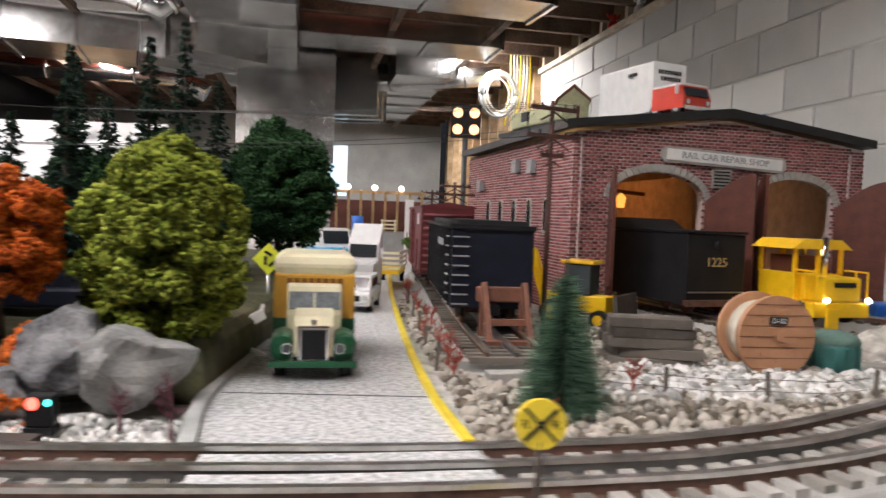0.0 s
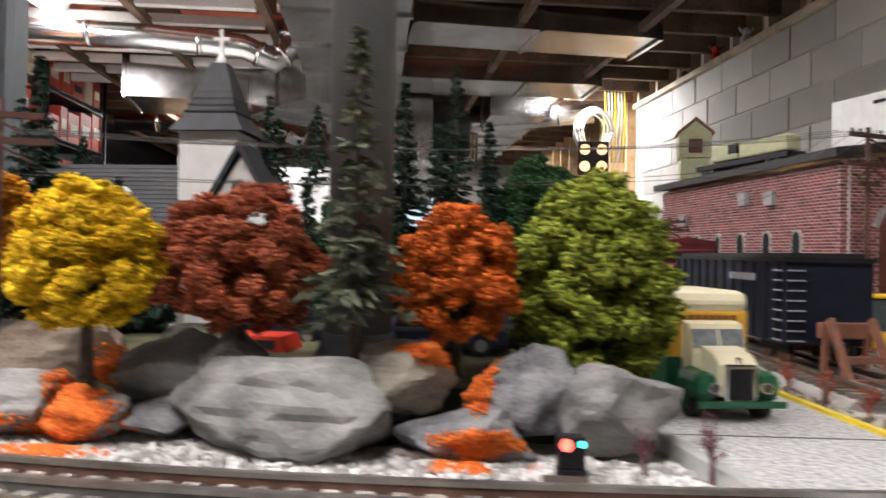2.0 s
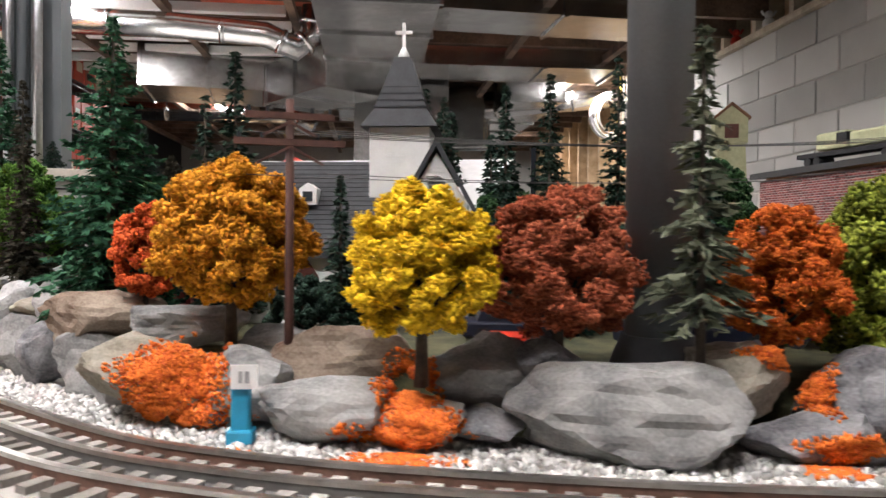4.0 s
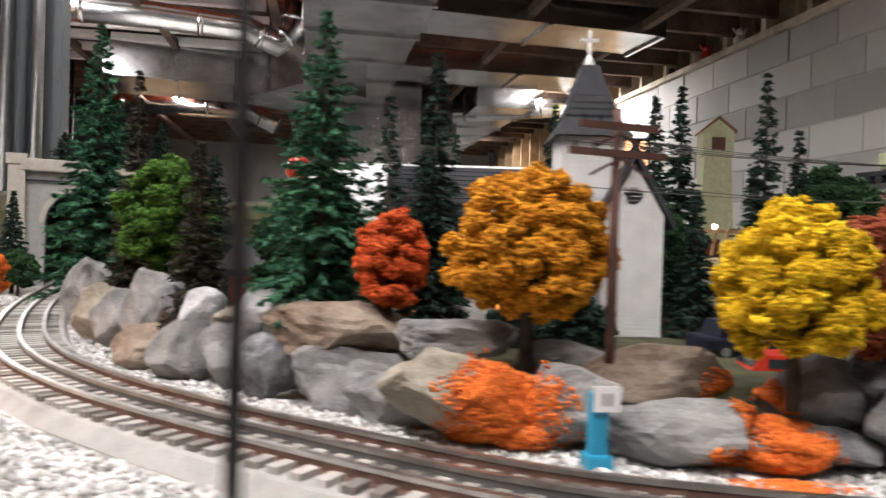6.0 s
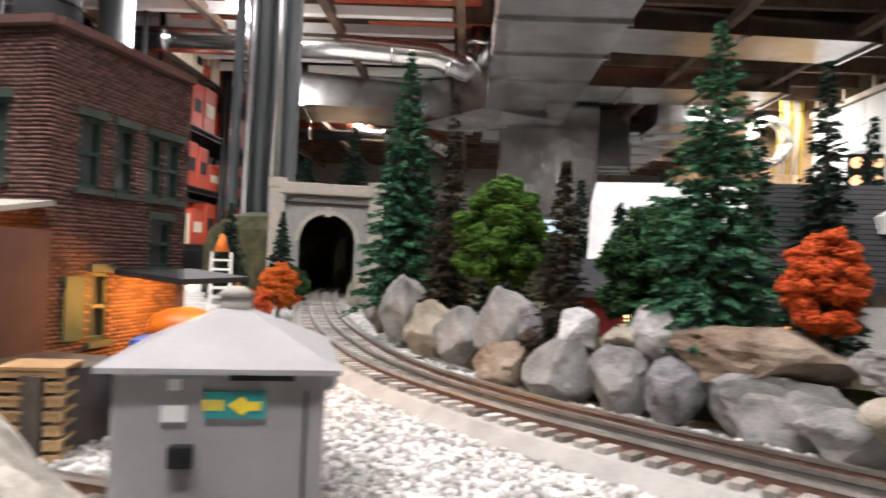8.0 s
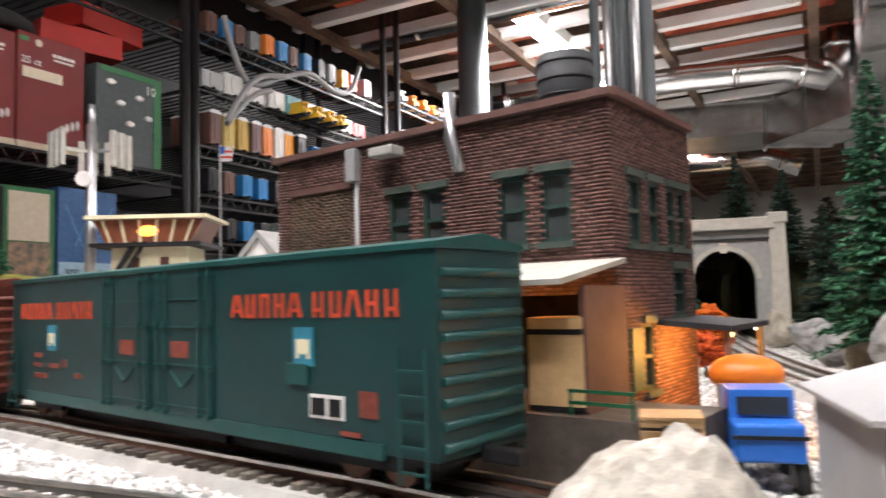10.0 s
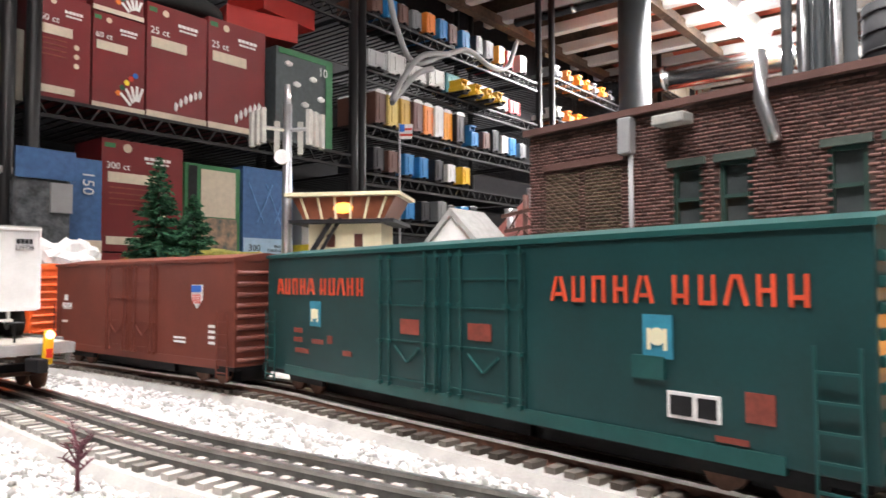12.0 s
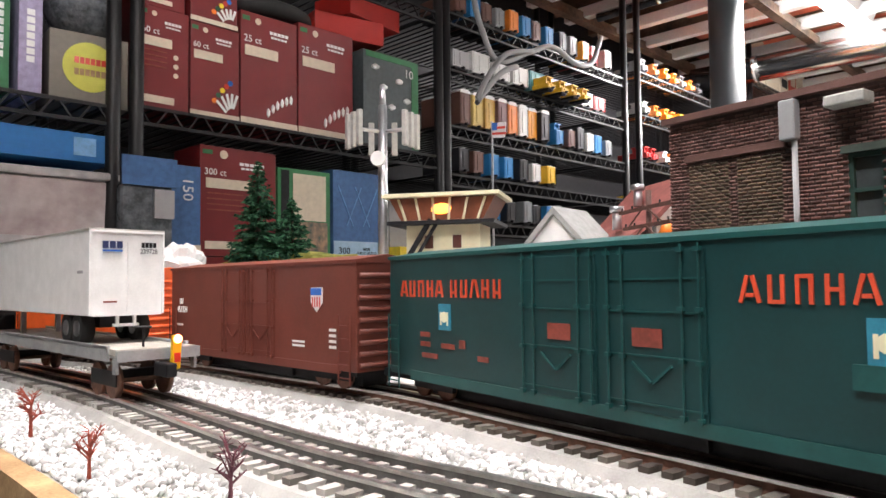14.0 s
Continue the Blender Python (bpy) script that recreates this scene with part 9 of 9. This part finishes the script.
# rows: shelf height, then colour numbers from near to far, and the rows' usual style
ROWS3 = {0.505: ((0, 2, 1, 3, 4, 5, 6, 7), 0), 0.655: ((9, 5, 5, 5, 10, 9, 9, 5, 12), 3), 0.81: ((0, 8, 0, 11, 4, 8, 0, 8, 7, 9, 6, 12, 5), 1), 0.375: ((7, 0, 8, 8, 7, 5, 13), 1), 0.25: ((7, 7, 8, 7, 11, 7, 8, 7), 1)}
ROWS4 = {0.375: ((13, 13, 8, 13, 7, 5, 13), 2), 0.53: ((12, 12, 5, 4, 12, 5, 13, 5), 2), 0.70: ((5, 4, 6, 4, 13, 4, 12, 4), 2), 0.86: ((9, 4, 6, 4, 11, 4, 7), 2)}
rg = random.Random(97)
for u, rows, length in ((U3, ROWS3, 0.90), (U4, ROWS4, 0.86)):
    for z, (cols, style) in rows.items():
        x_ = 0.075 if z == 0.505 else 0.06
        for k in cols:
            h = {0: 0.086, 1: rg.choice((0.054, 0.060)), 2: 0.020, 3: rg.choice((0.046, 0.054, 0.060))}[style]
            if x_ < length - 0.03:
                shelf_car(u, x_, z, TOYC[k], h, style, -0.005 + rg.uniform(-0.004, 0.008))
            x_ += {0: 0.0505, 1: 0.052 + rg.uniform(0, 0.02), 2: 0.060 + rg.uniform(0, 0.03), 3: 0.084 + rg.uniform(0, 0.010)}[style]
# the far end of the tall row, and yellow wagons in front of the pale ones
for x_, k, h, st in ((0.51, 8, 0.046, 2), (0.575, 0, 0.055, 1), (0.63, 7, 0.07, 1), (0.685, 5, 0.06, 1), (0.735, 8, 0.06, 1), (0.80, 11, 0.05, 1)):
    shelf_car(U3, x_, 0.505, TOYC[k], h, st, -0.004)
for x_ in (0.40, 0.47, 0.535, 0.595):
    shelf_car(U3, x_, 0.655, TOYC[13], 0.012, 2, -0.055)
# hose draped over the shelves
hz_ = [(0.06, -0.03, 0.86), (0.09, -0.05, 0.78), (0.16, -0.05, 0.70), (0.30, -0.05, 0.755), (0.42, -0.05, 0.80), (0.55, -0.04, 0.775), (0.64, -0.03, 0.80), (0.70, -0.02, 0.90)]
hs, _ = spline([(p[0], p[2]) for p in hz_], 0.02)
solid("grey_hose", Shape().tube([(x, -0.045, z) for x, z in hs], 0.008, 8), GREY, "grey hose draped across the shelf fronts", "hose", at=U3.matrix_world)
hs2, _ = spline([(0.30, 0.755), (0.18, 0.72), (0.10, 0.64), (0.05, 0.56), (0.09, 0.60), (0.16, 0.665), (0.24, 0.70)], 0.02)
solid("grey_hose", Shape().tube([(x, -0.06, z) for x, z in hs2], 0.008, 8), GREY, "grey hose looping down over the shelf", "hose", at=U3.matrix_world)
# orange cartons on shelving beyond the tunnel
OC = mat("orange_carton", (0.40, 0.045, 0.018), 0.5, var=0.15, scale=20)
rg = random.Random(3)
for k in range(4):
    us = wire_unit("black wire shelving with orange cartons behind the layout", -2.70 - 0.16 * k, 3.05 + 0.95 * k, 0.9, 0.4, (0.1, 0.42, 0.75, 1.05)) if k < 2 else None
    if us:
        for z in (0.1, 0.42, 0.75, 1.05):
            x_ = 0.06
            while x_ < 0.8:
                w_ = rg.uniform(0.10, 0.22)
                oc = thing("orange_carton", "orange printed carton on the far shelving", "carton", in_unit(us, x_ + w_ / 2, 0.02, z + 0.004), "boxes on the shelves")
                h_ = rg.uniform(0.14, 0.26)
                part("carton", Shape().box((0, 0.09, h_ / 2), (w_ - 0.01, 0.18, h_), bevel=0.002), OC if rg.random() < 0.75 else CARDW, oc)
                part("white_panel", Shape().box((0, -0.0012, h_ * 0.5), (w_ * 0.6, 0.001, h_ * 0.3)), CARDW if rg.random() < 0.6 else BLACK, oc)
                x_ += w_ + 0.01


# ---- gravel, last ----
rng = np.random.default_rng(9)
ALLC = np.vstack(list(CENTRES.values()))


def clear_of_tracks(p, gap):
    keep = np.ones(len(p), bool)
    for k in range(0, len(ALLC), 400):
        d = p[:, None, :2] - ALLC[None, k:k + 400]
        keep &= (d ** 2).sum(2).min(1) > gap ** 2
    return keep


def field(poly, step, seed):
    rg_ = np.random.default_rng(seed)
    poly = np.array(poly)
    x0, y0 = poly.min(0)
    x1, y1 = poly.max(0)
    gx_, gy_ = np.meshgrid(np.arange(x0, x1, step), np.arange(y0, y1, step))
    p = np.stack([gx_.ravel(), gy_.ravel()], 1) + rg_.uniform(-0.5, 0.5, (gx_.size, 2)) * step
    inside = np.zeros(len(p), bool)
    for (xa, ya), (xb, yb) in zip(poly, np.roll(poly, -1, 0)):
        c = (ya > p[:, 1]) != (yb > p[:, 1])
        inside ^= c & (p[:, 0] < (xb - xa) * (p[:, 1] - ya) / (yb - ya + 1e-12) + xa)
    return p[inside]


def gravel(name, label, poly, step, size, material, seed, gap=0.033, z=0.0012, base=ICO_V, faces=ICO_F):
    p = field(poly, step, seed)
    p = p[clear_of_tracks(p, gap)]
    rg_ = np.random.default_rng(seed)
    c = np.column_stack([p, z + rg_.uniform(-0.0006, 0.0010, len(p))])
    v, f = scatter(rg_, c, size * rg_.uniform(0.55, 1.25, len(p)), base, faces, 0.28, 0.6)
    ob = new(name, raw_mesh(name, v, f, material))
    tagged(ob, label, "gravel", kind="stuff")


gravel("white_gravel", "loose white ballast before the rock wall", [(-0.085, 0.23), (-0.10, 0.285), (-0.30, 0.295), (-0.46, 0.315), (-0.56, 0.385), (-0.66, 0.46), (-0.74, 0.56), (-0.80, 0.66), (-0.90, 0.90), (-0.96, 1.05), (-1.0, 1.0), (-0.9, 0.80), (-0.8, 0.50), (-0.6, 0.34), (-0.4, 0.22), (-0.2, 0.215)],
       0.0029, 0.0019, BALLAST, 1, 0.032)
gravel("white_gravel", "loose white ballast in the open yard", [(-0.42, 0.10), (-0.46, 0.22), (-0.60, 0.33), (-0.70, 0.42), (-0.80, 0.56), (-0.90, 0.78), (-1.02, 1.02), (-1.07, 0.95), (-0.90, 0.46), (-0.84, 0.30), (-0.84, 0.20), (-0.74, 0.115), (-0.60, 0.10)],
       0.0029, 0.0018, BALLAST, 2, 0.042)
gravel("white_gravel", "loose white ballast between the yard tracks", [(-0.74, 0.10), (-0.92, 0.17), (-1.2, 0.155), (-1.45, 0.13), (-1.8, 0.0), (-1.9, -0.06), (-1.6, 0.0), (-1.2, 0.05), (-0.9, 0.11)], 0.0033, 0.0023, BALLAST, 3, 0.030)
gravel("white_gravel", "loose white ballast along the table edge", [(-0.80, 0.02), (-0.95, -0.015), (-1.17, -0.038), (-1.3, -0.058), (-1.6, -0.10), (-1.85, -0.14), (-1.85, -0.1), (-1.4, 0.0), (-1.1, 0.05), (-0.9, 0.08), (-0.8, 0.08)], 0.0033, 0.0023, BALLAST, 4, 0.030)
gravel("brown_gravel", "brown and grey stones beside the tracks", [(0.022, 0.262), (0.10, 0.268), (0.20, 0.31), (0.34, 0.42), (0.46, 0.56), (0.30, 0.60), (0.1, 0.62), (-0.01, 0.72), (-0.03, 0.70), (0.0, 0.45)], 0.0046, 0.0032, BROWN_GRAVEL, 5, 0.030, 0.0014)
gravel("white_gravel", "pale stones around the spool", [(0.08, 0.34), (0.2, 0.345), (0.32, 0.42), (0.36, 0.50), (0.26, 0.47), (0.12, 0.42)], 0.0050, 0.0036, BALLAST, 6, 0.030, 0.0022)
gravel("white_gravel", "white ballast before the near track", [(-0.1, 0.12), (-0.1, 0.17), (0.04, 0.175), (0.2, 0.22), (0.2, 0.15), (0.0, 0.1)], 0.0036, 0.0022, BALLAST, 8, 0.042)

# orange turf spilled over the rocks
from mathutils.bvhtree import BVHTree
bpy.context.view_layer.update()
tv, tf, off = [], [], 0
for ob in rock_objs:
    me = ob.data
    tv += [ob.matrix_world @ v.co for v in me.vertices]
    tf += [[i + off for i in p.vertices] for p in me.polygons]
    off += len(me.vertices)
tree = BVHTree.FromPolygons(tv, tf)
TURF = [  # x, z (height on the wall), half width, half height, count
    (-0.454, 0.030, 0.018, 0.015, 5200), (-0.462, 0.012, 0.024, 0.008, 3600), (-0.462, 0.002, 0.032, 0.004, 2600), (-0.347, 0.034, 0.009, 0.010, 2800), (-0.344, 0.020, 0.008, 0.010, 2600), (-0.338, 0.008, 0.012, 0.006, 2400), (-0.348, 0.002, 0.020, 0.004, 2600),
    (-0.192, 0.042, 0.014, 0.004, 2200), (-0.178, 0.032, 0.005, 0.012, 2200), (-0.176, 0.002, 0.012, 0.004, 1800),
]
pts_ = []
rg = random.Random(2)
for x, z, a, b, n in TURF:
    for _ in range(n):
        rr, th = min(1.5, abs(rg.gauss(0, 0.62))), rg.uniform(0, 6.283)
        rr *= 1 + 0.7 * noise.noise(Vector((x * 40 + math.cos(th), z * 60 + math.sin(th), 0)))
        px_, pz_ = x + a * rr * math.cos(th), z + b * rr * math.sin(th)
        d = Vector((0, 0.93, -0.36))
        hit = tree.ray_cast(Vector((px_, 0.15, pz_ + 0.055)), d)
        p = hit[0] if hit[0] else None
        if p is None or p.z < 0.001:
            p = Vector((px_, 0.262 + rg.uniform(0, 0.012), 0.002))
        pts_.append((p.x, p.y - 0.0005, p.z + 0.0004))
v, f = scatter(np.random.default_rng(3), np.array(pts_), np.random.default_rng(4).uniform(0.0006, 0.0014, len(pts_)), TET_V, TET_F, 0.4, 0.6)
tagged(new("orange_turf", raw_mesh("orange_turf", v, f, FLOCK_ORANGE)), "orange ground turf spilled over the rocks", "turf", kind="stuff")
